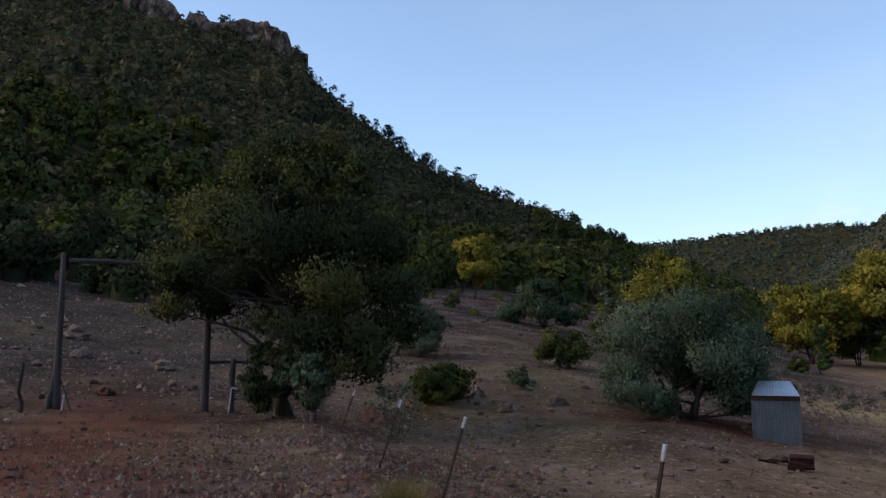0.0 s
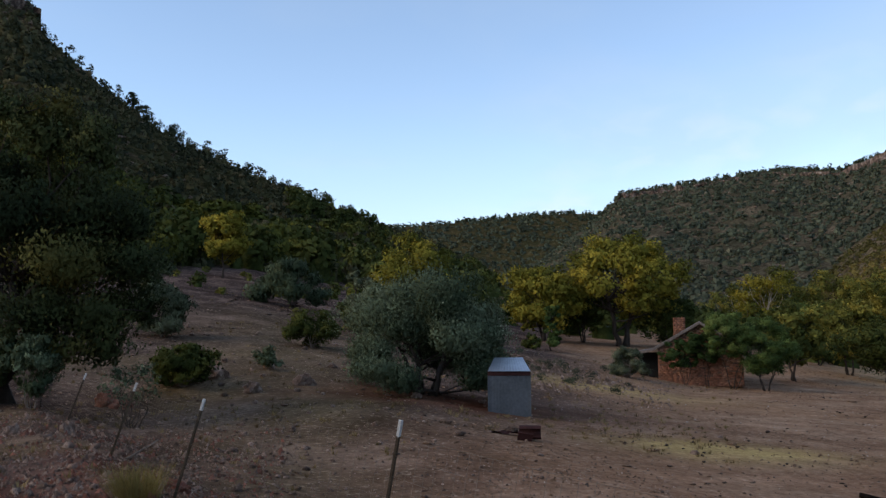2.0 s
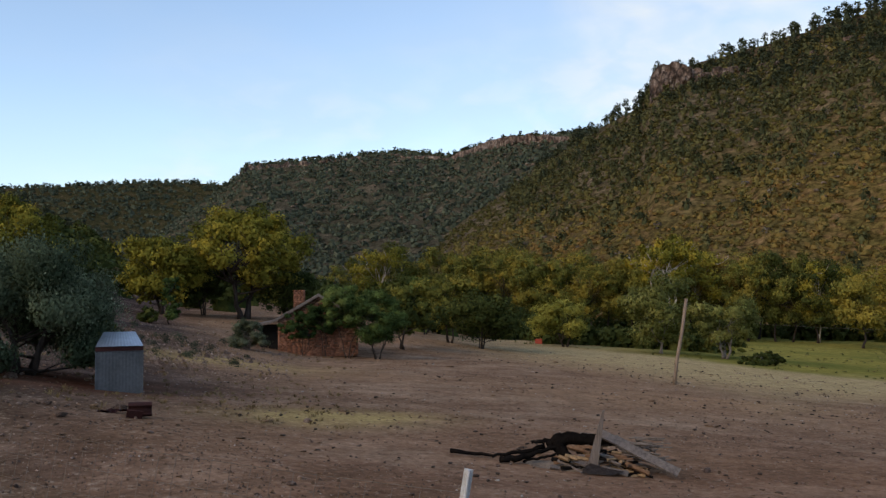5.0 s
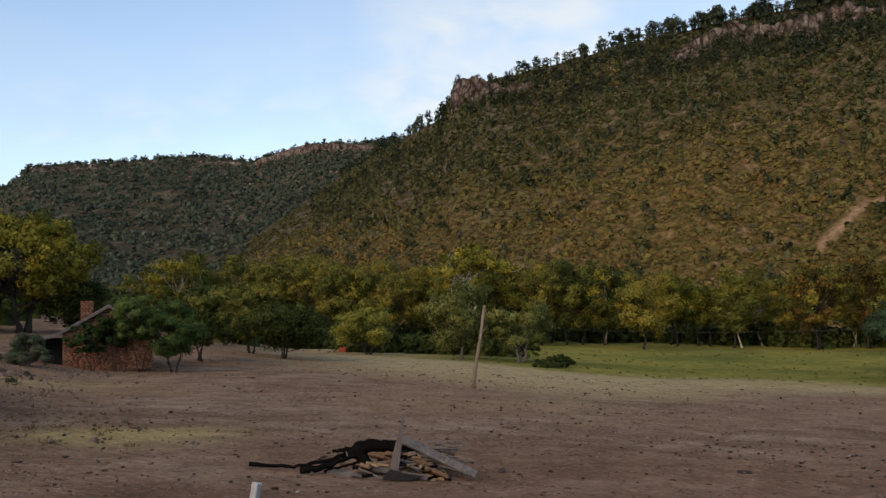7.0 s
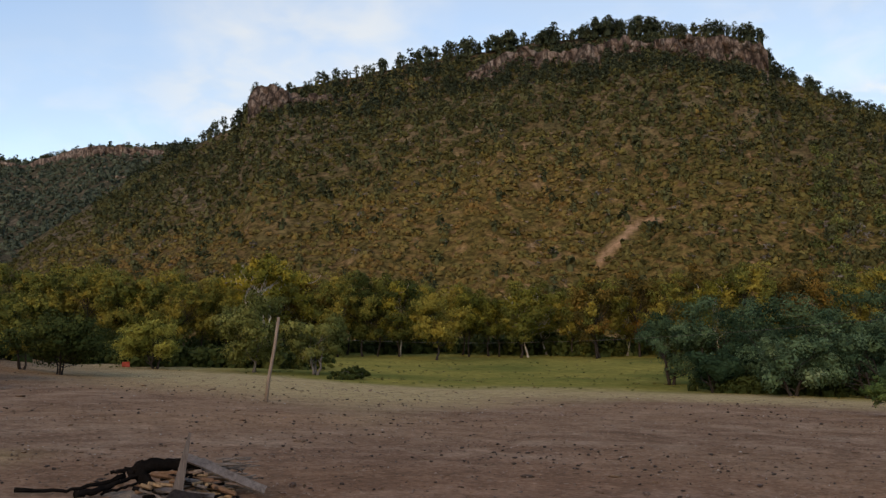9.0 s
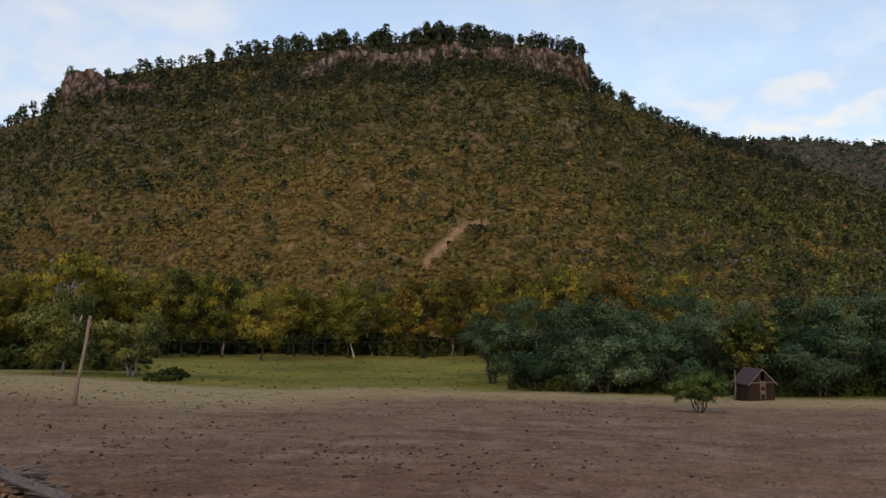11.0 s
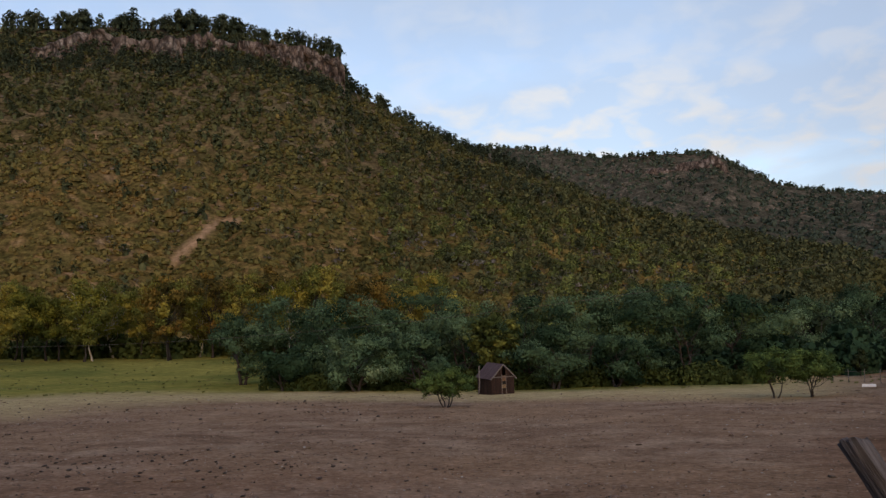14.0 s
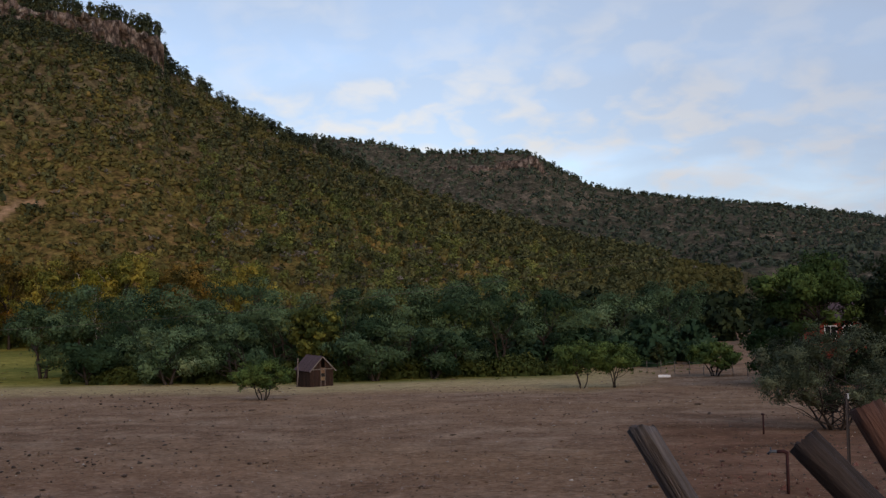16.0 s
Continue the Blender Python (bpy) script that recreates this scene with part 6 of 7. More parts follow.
bmesh.ops.translate(bm, vec=(0, -DP / 2 - 0.12, H0 + 0.10), verts=bm.verts)
for v_ in bm.verts:
    v_.co.x *= 1 - 0.3 * (v_.co.y + DP / 2 + 0.12) / (DP + 0.3)
part("roof", bm, M_ROOFTIN, shed, "bright tin roof sheet")
bm = bmesh.new()
box(bm, (W + 0.02, 0.04, 0.12), Matrix.Translation((0, -DP / 2 - 0.03, H0 + 0.025)), 0.006)
part("fascia", bm, M_RUST, shed, "rust-red fascia board")
for sx in (-1, 1):
    bm = bmesh.new()
    box(bm, (0.03, 0.03, H0 + 0.05), Matrix.Translation((sx * (W / 2 - 0.0), -DP / 2 - 0.01, H0 / 2 - 0.03)), 0.005)
    part("corner_post", bm, M_TIN, shed)
rb = thing("rusted_bin", put(21.3, 21.0), "broken rusted iron bin lying on the dirt", "bin", turn=-20)
bm = bmesh.new()
got = bmesh.ops.create_cone(bm, cap_ends=False, segments=20, radius1=0.17, radius2=0.16, depth=0.5)
bmesh.ops.delete(bm, geom=[f_ for f_ in bm.faces if f_.calc_center_median().y < -0.14], context="FACES")
bmesh.ops.rotate(bm, cent=(0, 0, 0), matrix=Matrix.Rotation(radians(90), 3, "Y"), verts=bm.verts)
bmesh.ops.solidify(bm, geom=bm.faces[:], thickness=0.012)
bmesh.ops.translate(bm, vec=(0, 0, 0.19), verts=bm.verts)
part("shell", bm, M_RUST, rb)
bm = bmesh.new()
box(bm, (0.34, 0.03, 0.22), pose(-0.12, -0.18, 0.10, 28, 9, 3), 0.006)
part("lid", bm, M_RUST, rb)
scrap = thing("scrap_sheet", put(19.9, 21.6), "crumpled rusty scrap sheet lying on the dirt", "scrap", turn=-24)
bm = bmesh.new()
rows_ = [[bm.verts.new((-0.38 + 0.095 * i, -0.14 + 0.14 * j + 0.03 * math.sin(i * 1.9 + j), 0.05 + 0.045 * math.sin(i * 1.3 + 2.1 * j))) for i in range(9)] for j in range(3)]
for j in range(2):
    for i in range(8):
        bm.faces.new((rows_[j][i], rows_[j][i + 1], rows_[j + 1][i + 1], rows_[j + 1][i]))
bmesh.ops.solidify(bm, geom=bm.faces[:], thickness=0.008)
part("sheet", bm, M_RUST, scrap)


# ---------------------------------------------------------------- ruined brick house
HB, HD = 31.85, 68.0
hp = put(HB, HD)
house = thing("ruined_house", (hp.x, hp.y, hp.z - 0.05), "ruined red-brick house with tin roof and chimney", "house", turn=-HB)
HW, HL, EAVE, RIDGE = 6.0, 7.0, 2.75, 4.55


def gable(y, thick=0.3):
    bm = bmesh.new()
    pts = ((-HW / 2, 0), (HW / 2, 0), (HW / 2, EAVE), (0, RIDGE), (-HW / 2, EAVE))
    front = [bm.verts.new((x, y, z)) for x, z in pts]
    back = [bm.verts.new((x, y + thick, z)) for x, z in pts]
    bm.faces.new(front)
    bm.faces.new(back[::-1])
    for k in range(5):
        bm.faces.new((front[k], back[k], back[(k + 1) % 5], front[(k + 1) % 5]))
    bmesh.ops.recalc_face_normals(bm, faces=bm.faces)
    return bm


fw = part("gable_wall", gable(0.0), M_MORTAR, house, "front gable wall of crumbling red brick")
part("gable_wall", gable(HL - 0.3), M_MORTAR, house)
for s in (-1, 1):
    bm = bmesh.new()
    box(bm, (0.3, HL - 0.62, EAVE), Matrix.Translation((s * (HW / 2 - 0.16), HL / 2, EAVE / 2)))
    part("side_wall", bm, M_BRICK, house)


def masonry(name, x0, x1, top_at, y, parent, seed, bw=0.36, bh=0.115, miss=0.08):
    """Uneven courses of brick standing proud of the mortar, joined in one mesh."""
    rng = np.random.default_rng(seed)
    V, F = [], []
    cube = np.array([(x, q, z) for x in (-1, 1) for q in (-1, 1) for z in (-1, 1)], float) / 2
    quad = np.array(((0, 1, 3, 2), (4, 6, 7, 5), (0, 4, 5, 1), (2, 3, 7, 6), (0, 2, 6, 4), (1, 5, 7, 3)))
    z, row = 0.0, 0
    while z < RIDGE:
        x = x0 - (bw / 2 if row % 2 else 0)
        while x < x1:
            w = bw * rng.uniform(0.7, 1.25)
            xa, xb = max(x, x0), min(x + w, x1)
            if xb - xa > 0.08 and z + bh < top_at((xa + xb) / 2) and rng.random() > miss:
                c = cube * np.array((xb - xa - 0.012, 0.05 + rng.uniform(0, 0.025), bh - 0.018)) + rng.normal(0, 0.003, cube.shape)
                F.append(quad + 8 * len(V))
                V.append(c + np.array(((xa + xb) / 2, y, z + bh / 2)))
            x += w
        z, row = z + bh * rng.uniform(0.95, 1.05), row + 1
    ob = part(name, flat_mesh(name, np.concatenate(V), np.concatenate(F), M_BRICKWORK), M_BRICKWORK, parent)
    return tagged(ob, "uneven rust-red brick courses", kind="stuff")


masonry("bricks", -HW / 2, HW / 2, lambda x: EAVE + (RIDGE - EAVE) * (1 - abs(x) / (HW / 2)) - 0.05, 0.0, fw, 51)
chim = bmesh.new()
box(chim, (0.74, 0.74, 4.9), Matrix.Translation((-1.42, 1.0, 2.5)), 0.02)
ch = part("chimney", chim, M_MORTAR, house, "square red-brick chimney")
rng = np.random.default_rng(52)
V, F = [], []
cube = np.array([(x, q, z) for x in (-1, 1) for q in (-1, 1) for z in (-1, 1)], float) / 2
quad = np.array(((0, 1, 3, 2), (4, 6, 7, 5), (0, 4, 5, 1), (2, 3, 7, 6), (0, 2, 6, 4), (1, 5, 7, 3)))
for row in range(11):
    for face in range(4):
        for k in range(3):
            c = cube * np.array((0.25 * rng.uniform(0.85, 1.0), 0.06 + rng.uniform(0, 0.05), 0.145)) + np.array((-0.26 + 0.26 * k + (0.08 if row % 2 else 0), -0.38, 3.35 + row * 0.16))
            a = face * math.pi / 2
            r_ = np.array(((math.cos(a), -math.sin(a), 0), (math.sin(a), math.cos(a), 0), (0, 0, 1)))
            F.append(quad + 8 * len(V))
            V.append(c @ r_.T + np.array((-1.42, 1.0, 0)))
tagged(part("bricks", flat_mesh("bricks", np.concatenate(V), np.concatenate(F), M_BRICKWORK), M_BRICKWORK, ch), kind="stuff")


def roof_plane(name, x0, z0, x1, z1, y0, y1, mat, label=""):
    l, ang = math.hypot(x1 - x0, z1 - z0), math.atan2(z1 - z0, x1 - x0)
    bm = bmesh.new()
    box(bm, (l, y1 - y0, 0.07), pose((x0 + x1) / 2, (y0 + y1) / 2, (z0 + z1) / 2, 0, -math.degrees(ang), 0), 0.01)
    n = int((y1 - y0) / 0.6)
    for k in range(n + 1):
        box(bm, (l, 0.04, 0.05), pose((x0 + x1) / 2, y0 + 0.03 + k * (y1 - y0 - 0.06) / n, (z0 + z1) / 2 + 0.055, 0, -math.degrees(ang), 0))
    return part(name, bm, mat, house, label)


M_OLDROOF = plain("weathered_tin_roof", (0.07, 0.062, 0.062), (0.22, 0.205, 0.21), 1.2, rough=0.5, metal=0.35, bump=0.3)
roof_plane("roof", -HW / 2 - 0.35, EAVE - 0.05, 0.05, RIDGE + 0.12, -0.35, HL + 0.3, M_OLDROOF, "weathered tin roof sheets")
roof_plane("roof", 0.0, RIDGE + 0.12, HW / 2 + 0.4, EAVE - 0.1, -0.35, HL + 0.3, M_OLDROOF)
roof_plane("lean_to_roof", -HW / 2 - 2.35, EAVE - 0.40, -HW / 2 - 0.32, EAVE - 0.06, -0.3, HL * 0.8, M_OLDROOF, "low sagging lean-to roof")
for yy in (0.0, 2.7, 5.2):
    bm = bmesh.new()
    box(bm, (0.13, 0.13, EAVE - 0.42), Matrix.Translation((-HW / 2 - 2.15, yy, (EAVE - 0.42) / 2)), 0.01)
    part("porch_post", bm, M_WOOD, house)
# near-black panel added in place of the shade beneath the lean-to
bm = bmesh.new()
box(bm, (1.35, 0.08, EAVE - 0.3), Matrix.Translation((-HW / 2 - 0.7, 1.4, (EAVE - 0.3) / 2)))
part("porch_back", bm, M_DARK, house, "dark panel standing for the shade under the lean-to")
for x0, z0, x1, z1 in ((-HW / 2 - 0.40, EAVE - 0.12, 0.05, RIDGE + 0.04), (0.05, RIDGE + 0.04, HW / 2 + 0.42, EAVE - 0.17), (-HW / 2 - 2.35, EAVE - 0.47, -HW / 2 - 0.42, EAVE - 0.13)):
    bm = bmesh.new()
    box(bm, (math.hypot(x1 - x0, z1 - z0), 0.04, 0.17), pose((x0 + x1) / 2, -0.38, (z0 + z1) / 2, 0, -math.degrees(math.atan2(z1 - z0, x1 - x0)), 0), 0.008)
    part("bargeboard", bm, M_WOOD, house, "weathered grey board along the roof's edge")



# ---------------------------------------------------------------- leaning pole
M_POLEWOOD = plain("tan_pole_wood", (0.10, 0.075, 0.055), (0.25, 0.195, 0.15), 3, stretch=(4, 4, 0.3), bump=0.4)
pb, pt = put(54.08, 57.0, 0.4), on(55.0, 57.0, EYE + 0.003 * 57)
pole = thing("leaning_pole", pb, "bare wooden pole leaning in the field", "pole")
part("shaft", tubes_mesh("shaft", [rod((0, 0, 0), tuple(pt - pb), 0.12, 0.095, np.random.default_rng(9), 0.001, 4)], M_POLEWOOD, 12), M_POLEWOOD, pole)
bm = bmesh.new()
box(bm, (0.10, 0.14, 0.5), Matrix.Translation(tuple((pt - pb) * 0.96)), 0.01)
part("cap", bm, M_WOOD, pole)


# ---------------------------------------------------------------- burnt wood heap
PILE_B, PILE_D = 48.1, 18.4
pp = put(PILE_B, PILE_D)
right = Vector((math.cos(radians(PILE_B)), -math.sin(radians(PILE_B)), 0))
outw = Vector((math.sin(radians(PILE_B)), math.cos(radians(PILE_B)), 0))


def spot_at(u, v, h=0.0):
    """Place in the heap: u to the right, v away, h over the ground."""
    q = pp + right * u + outw * v
    return Vector((q.x, q.y, ground_z(q.x, q.y) + h))


rng = np.random.default_rng(60)
burnt = thing("charred_branch", pp, "long charred black branch on the ashes", "branch")
rel = lambda q: np.array(tuple(q - pp))


def burnt_run(marks, n=16, rough=0.16):
    """A charred limb through a few marks (u, v, h, radius): knotted, cracked and uneven."""
    m = np.array(marks)
    q = np.linspace(0, len(m) - 1, n)
    c = np.stack([np.interp(q, np.arange(len(m)), m[:, k]) for k in range(4)], 1)
    pts = np.array([rel(spot_at(*w[:3])) for w in c]) + rng.normal(0, 0.012, (n, 3))
    return pts, c[:, 3] * 0.85 * rng.uniform(1 - rough, 1 + rough, n)


runs = [burnt_run(((-2.62, 0.1, 0.08, 0.055), (-2.0, 0.12, 0.07, 0.05), (-1.7, 0.15, 0.08, 0.04), (-1.2, 0.3, 0.19, 0.05), (-0.7, 0.45, 0.33, 0.055))),
        burnt_run(((-1.55, -0.25, 0.07, 0.085), (-1.2, -0.1, 0.11, 0.07), (-0.75, 0.15, 0.27, 0.055), (-0.3, 0.3, 0.42, 0.05))),
        burnt_run(((-0.95, 0.3, 0.42, 0.04), (-0.6, 0.4, 0.46, 0.06), (-0.2, 0.45, 0.5, 0.07))),
        burnt_run(((-1.1, 0.0, 0.04, 0.03), (-0.6, 0.1, 0.2, 0.03), (-0.2, 0.2, 0.3, 0.03)))]
part("limb", tubes_mesh("limb", runs, M_CHAR, 9), M_CHAR, burnt)
log = thing("charred_log", pp, "thick charred log with a burnt-out end", "log")
runs = [burnt_run(((-0.6, 0.35, 0.36, 0.10), (-0.42, 0.38, 0.50, 0.18), (-0.1, 0.4, 0.56, 0.17), (0.35, 0.42, 0.56, 0.13), (0.75, 0.45, 0.54, 0.10)), 22, 0.2),
        burnt_run(((-0.42, 0.35, 0.42, 0.16), (-0.3, 0.2, 0.26, 0.15), (-0.15, 0.08, 0.10, 0.09)), 11, 0.22)]
part("trunk", tubes_mesh("trunk", runs, M_CHAR, 10), M_CHAR, log)
ash = bmesh.new()
bmesh.ops.create_icosphere(ash, subdivisions=4, radius=1.0)
for v_ in ash.verts:
    v_.co = Vector((v_.co.x * 1.1 * (1 + 0.15 * math.sin(5 * v_.co.y)), v_.co.y * 0.5, max(v_.co.z, -0.05) * 0.14 * (1 + 0.5 * noise.noise(v_.co * 4)) + 0.03 * noise.noise(v_.co * 9)))
asho = thing("ash_heap", spot_at(-0.35, 0.1, -0.03), "low heap of grey ash and cinders", "ash", turn=-PILE_B)
part("ash", ash, M_ASH, asho)


def plank(label, a, b, w, thick, mat, name="plank", twist=0.0):
    """A weathered board between two places, with worn ends."""
    axis = b - a
    root = thing(name, a, label, name.replace("_", " "), "boards on the wood heap")
    turn = axis.to_track_quat("X", "Z").to_matrix().to_4x4() @ Matrix.Rotation(radians(twist), 4, "X")
    bm = bmesh.new()
    n = 8
    l = axis.length
    for k in range(n):
        box(bm, (l / n, w * (1 + 0.03 * math.sin(k * 2.1)), thick), Matrix.Translation((l / n * (k + 0.5), 0, 0.01 * math.sin(k * 0.9))))
    bmesh.ops.remove_doubles(bm, verts=bm.verts, dist=0.012)
    bmesh.ops.transform(bm, matrix=turn, verts=bm.verts)
    part("board", bm, mat, root)
    return root


plank("long grey weathered board sloping off the heap", spot_at(0.40, 0.1, 0.76), spot_at(1.95, -0.2, 0.14), 0.2, 0.04, M_WOOD, twist=38)
plank("second grey board behind the first", spot_at(0.75, 0.45, 0.62), spot_at(1.75, 0.2, 0.16), 0.17, 0.04, M_WOOD, twist=30)
plank("grey board lying at the heap's foot", spot_at(-0.15, -0.2, 0.18), spot_at(0.95, -0.5, 0.06), 0.13, 0.045, M_WOOD, twist=25)
plank("short grey board lying across the heap", spot_at(-0.1, 0.0, 0.25), spot_at(0.75, 0.05, 0.26), 0.08, 0.04, M_WOOD, twist=20)
plank("pale splintered board end", spot_at(0.05, 0.5, 0.64), spot_at(0.5, 0.42, 0.62), 0.09, 0.03, M_WOOD, twist=60)
# upright post with its pointed head, and the dark plate at its foot
up_post = thing("pointed_stake", spot_at(0.22, -0.38, -0.1), "upright weathered stake with a pointed top", "stake")
bm = bmesh.new()
vs = box(bm, (0.2, 0.06, 1.34), Matrix.Translation((0, 0, 0.66)), 0.006)
for v_ in bm.verts:
    if v_.co.z > 1.2:
        v_.co.x *= 0.35
    v_.co.x *= 1.25 - 0.4 * v_.co.z
    v_.co.x += 0.22 * v_.co.z
bmesh.ops.rotate(bm, cent=(0, 0, 0), matrix=Matrix.Rotation(radians(-PILE_B), 3, "Z"), verts=bm.verts)
part("stake", bm, M_WOOD, up_post)
plate = thing("iron_plate", spot_at(0.35, -0.62, 0.0), "dark rusty iron plate leaning at the stake's foot", "plate", turn=-PILE_B)
bm = bmesh.new()
vv = [bm.verts.new(p) for p in ((-0.32, -0.02, 0.05), (0.26, -0.06, 0.03), (0.55, 0.05, 0.08), (0.15, 0.10, 0.14), (-0.12, 0.16, 0.22), (-0.2, 0.12, 0.18))]
bm.faces.new(vv)
bmesh.ops.solidify(bm, geom=bm.faces[:], thickness=0.02)
part("sheet", bm, M_GATELOG, plate)
for k in range(110):
    u, v, h = rng.uniform(-0.4, 1.25), rng.uniform(-0.4, 0.5), rng.uniform(0.03, 0.5)
    h *= 1.15 * max(0.2, 1 - 0.9 * abs(u - 0.35))
    a = spot_at(u, v, h)
    ang = rng.uniform(-0.9, 0.9)
    dirn = (right * math.cos(ang) + outw * math.sin(ang) + Vector((0, 0, rng.uniform(-0.35, 0.2)))) * rng.uniform(0.22, 0.5)
    fwd = thing("firewood", a, "split stick of pale firewood on the heap", "firewood", "firewood sticks")
    bm = bmesh.new()
    r_ = rng.uniform(0.02, 0.055)
    bmesh.ops.create_cone(bm, cap_ends=True, segments=int(rng.integers(3, 6)), radius1=r_, radius2=r_ * 0.9, depth=dirn.length)
    bmesh.ops.transform(bm, matrix=dirn.to_track_quat("Z", "Y").to_matrix().to_4x4(), verts=bm.verts)
    bmesh.ops.bevel(bm, geom=bm.edges[:], offset=0.006, segments=1, affect="EDGES")
    part("stick", bm, (M_SPLIT, M_BROWNWOOD, M_WOOD, M_CHAR)[int(rng.choice(4, p=(0.3, 0.25, 0.25, 0.2)))], fwd)
for k in range(30):
    a = spot_at(rng.uniform(0.75, 1.2), rng.uniform(0.2, 0.7), rng.uniform(0.12, 0.62))
    ang = rng.uniform(-0.4, 0.4)
    dirn = (right * math.cos(ang) + outw * math.sin(ang)) * rng.uniform(0.5, 0.9)
    tw = thing("dead_branch", a, "dead grey branch on the heap", "branch", "dead branches")
    part("stick", tubes_mesh("stick", [rod((0, 0, 0), tuple(dirn + Vector((0, 0, rng.uniform(-0.15, 0.05)))), 0.026, 0.012, rng, 0.025)], M_TWIG, 6), M_TWIG, tw)


# ---------------------------------------------------------------- plank cabin
CB, CD = 95.4, 85.5
cp = put(CB, CD)
CW, CL, CE, CR = 2.35, 2.9, 1.75, 2.92
cabin = thing("plank_cabin", (cp.x, cp.y, cp.z - 0.04), "small weathered plank cabin with rusty-brown gable roof", "cabin", turn=-CB + 28)
front = -CL / 2


def boards(name, n, width, height_at, place, mat, parent, seed, gap=0.012, skip=()):
    rng_ = np.random.default_rng(seed)
    w = width / n
    for k in range(n):
        if k in skip:
            continue
        x = -width / 2 + (k + 0.5) * w
        h0, h1 = height_at(x - w / 2), height_at(x + w / 2)
        low = rng_.uniform(0.0, 0.05)
        bm_ = bmesh.new()
        t_ = 0.022 + rng_.uniform(0, 0.008)
        a = [bm_.verts.new(q) for q in ((x - w / 2 + gap / 2, -t_, low), (x + w / 2 - gap / 2, -t_, low), (x + w / 2 - gap / 2, -t_, h1), (x - w / 2 + gap / 2, -t_, h0))]
        b_ = [bm_.verts.new((v.co.x, 0.0, v.co.z)) for v in a]
        bm_.faces.new(a), bm_.faces.new(b_[::-1])
        for q in range(4):
            bm_.faces.new((a[q], b_[q], b_[(q + 1) % 4], a[(q + 1) % 4]))
        bmesh.ops.recalc_face_normals(bm_, faces=bm_.faces)
        bmesh.ops.transform(bm_, matrix=place, verts=bm_.verts)
        part(name, bm_, mat, parent)


slope = lambda x: CE + (CR - CE) * (1 - abs(x) / (CW / 2)) - 0.03
boards("board", 13, CW, slope, Matrix.Translation((0, front, 0)), M_CABIN, cabin, 71, skip=(6, 7))
boards("board", 13, CW, slope, pose(0, CL / 2, 0, 0, 0, 180), M_CABIN, cabin, 72)
for s in (-1, 1):
    boards("board", 14, CL, lambda x: CE - 0.03, pose(s * CW / 2, 0, 0, 0, 0, 90 if s > 0 else -90), M_CABIN, cabin, 73 + s)
# solid near-black block stands for the unlit room behind the boards
bm = bmesh.new()
box(bm, (CW - 0.12, CL - 0.12, CE), Matrix.Translation((0, 0, CE / 2)))
part("inside", bm, M_DARK, cabin, "dark shadowy inside")
for nm, x_, z_, w_, h_, mat in (("upper_hatch", 0.09, 1.62, 0.40, 0.5, M_BROWNWOOD), ("door_panel", 0.09, 0.88, 0.40, 0.36, M_SPLIT), ("lower_door", 0.09, 0.32, 0.40, 0.55, M_CABIN)):
    bm = bmesh.new()
    for q in range(3):
        box(bm, (w_ / 3 - 0.02, 0.025, h_), Matrix.Translation((x_ - w_ / 3 + q * w_ / 3, front - 0.012, z_)), 0.003)
    part(nm, bm, mat, cabin)
for x_ in (-0.13, 0.31):
    bm = bmesh.new()
    box(bm, (0.06, 0.05, 2.0), Matrix.Translation((x_, front - 0.04, 1.0)), 0.005)
    part("door_post", bm, M_WOOD, cabin)
bm = bmesh.new()
box(bm, (CW, 0.05, 0.09), Matrix.Translation((0, front - 0.045, CE)), 0.005)
part("tie_board", bm, M_WOOD, cabin)
for s in (-1, 1):
    l, ang = math.hypot(CW / 2 + 0.22, (CR - CE) * (1 + 0.22 / (CW / 2))), math.atan2(CR - CE, CW / 2)
    rp = None
    for k in range(9):
        bm = bmesh.new()
        yy = -CL / 2 - 0.18 + (k + 0.5) * (CL + 0.36) / 9
        box(bm, (l, (CL + 0.36) / 9 - 0.012, 0.03), pose(s * (CW / 2 + 0.22) / 2, yy, (CR + CE - 0.22 * math.tan(ang)) / 2 + 0.045 + 0.006 * (k % 2), 0, s * math.degrees(ang), 0), 0.004)
        part("roof_sheet", bm, M_CABINROOF, cabin)
    bm = bmesh.new()
    box(bm, (l, 0.03, 0.10), pose(s * (CW / 2 + 0.22) / 2, -CL / 2 - 0.2, (CR + CE - 0.22 * math.tan(ang)) / 2 + 0.0, 0, s * math.degrees(ang), 0), 0.004)
    part("barge_board", bm, M_WOOD, cabin, "pale weathered gable board")
lp = thing("leaning_pole", put(94.25, 85.0), "thin grey pole leaning beside the cabin", "pole")
part("shaft", tubes_mesh("shaft", [rod((0, 0, -0.3), (0.05, -0.18, 2.7), 0.07, 0.05, np.random.default_rng(3), 0.01)], M_WOOD, 8), M_WOOD, lp)

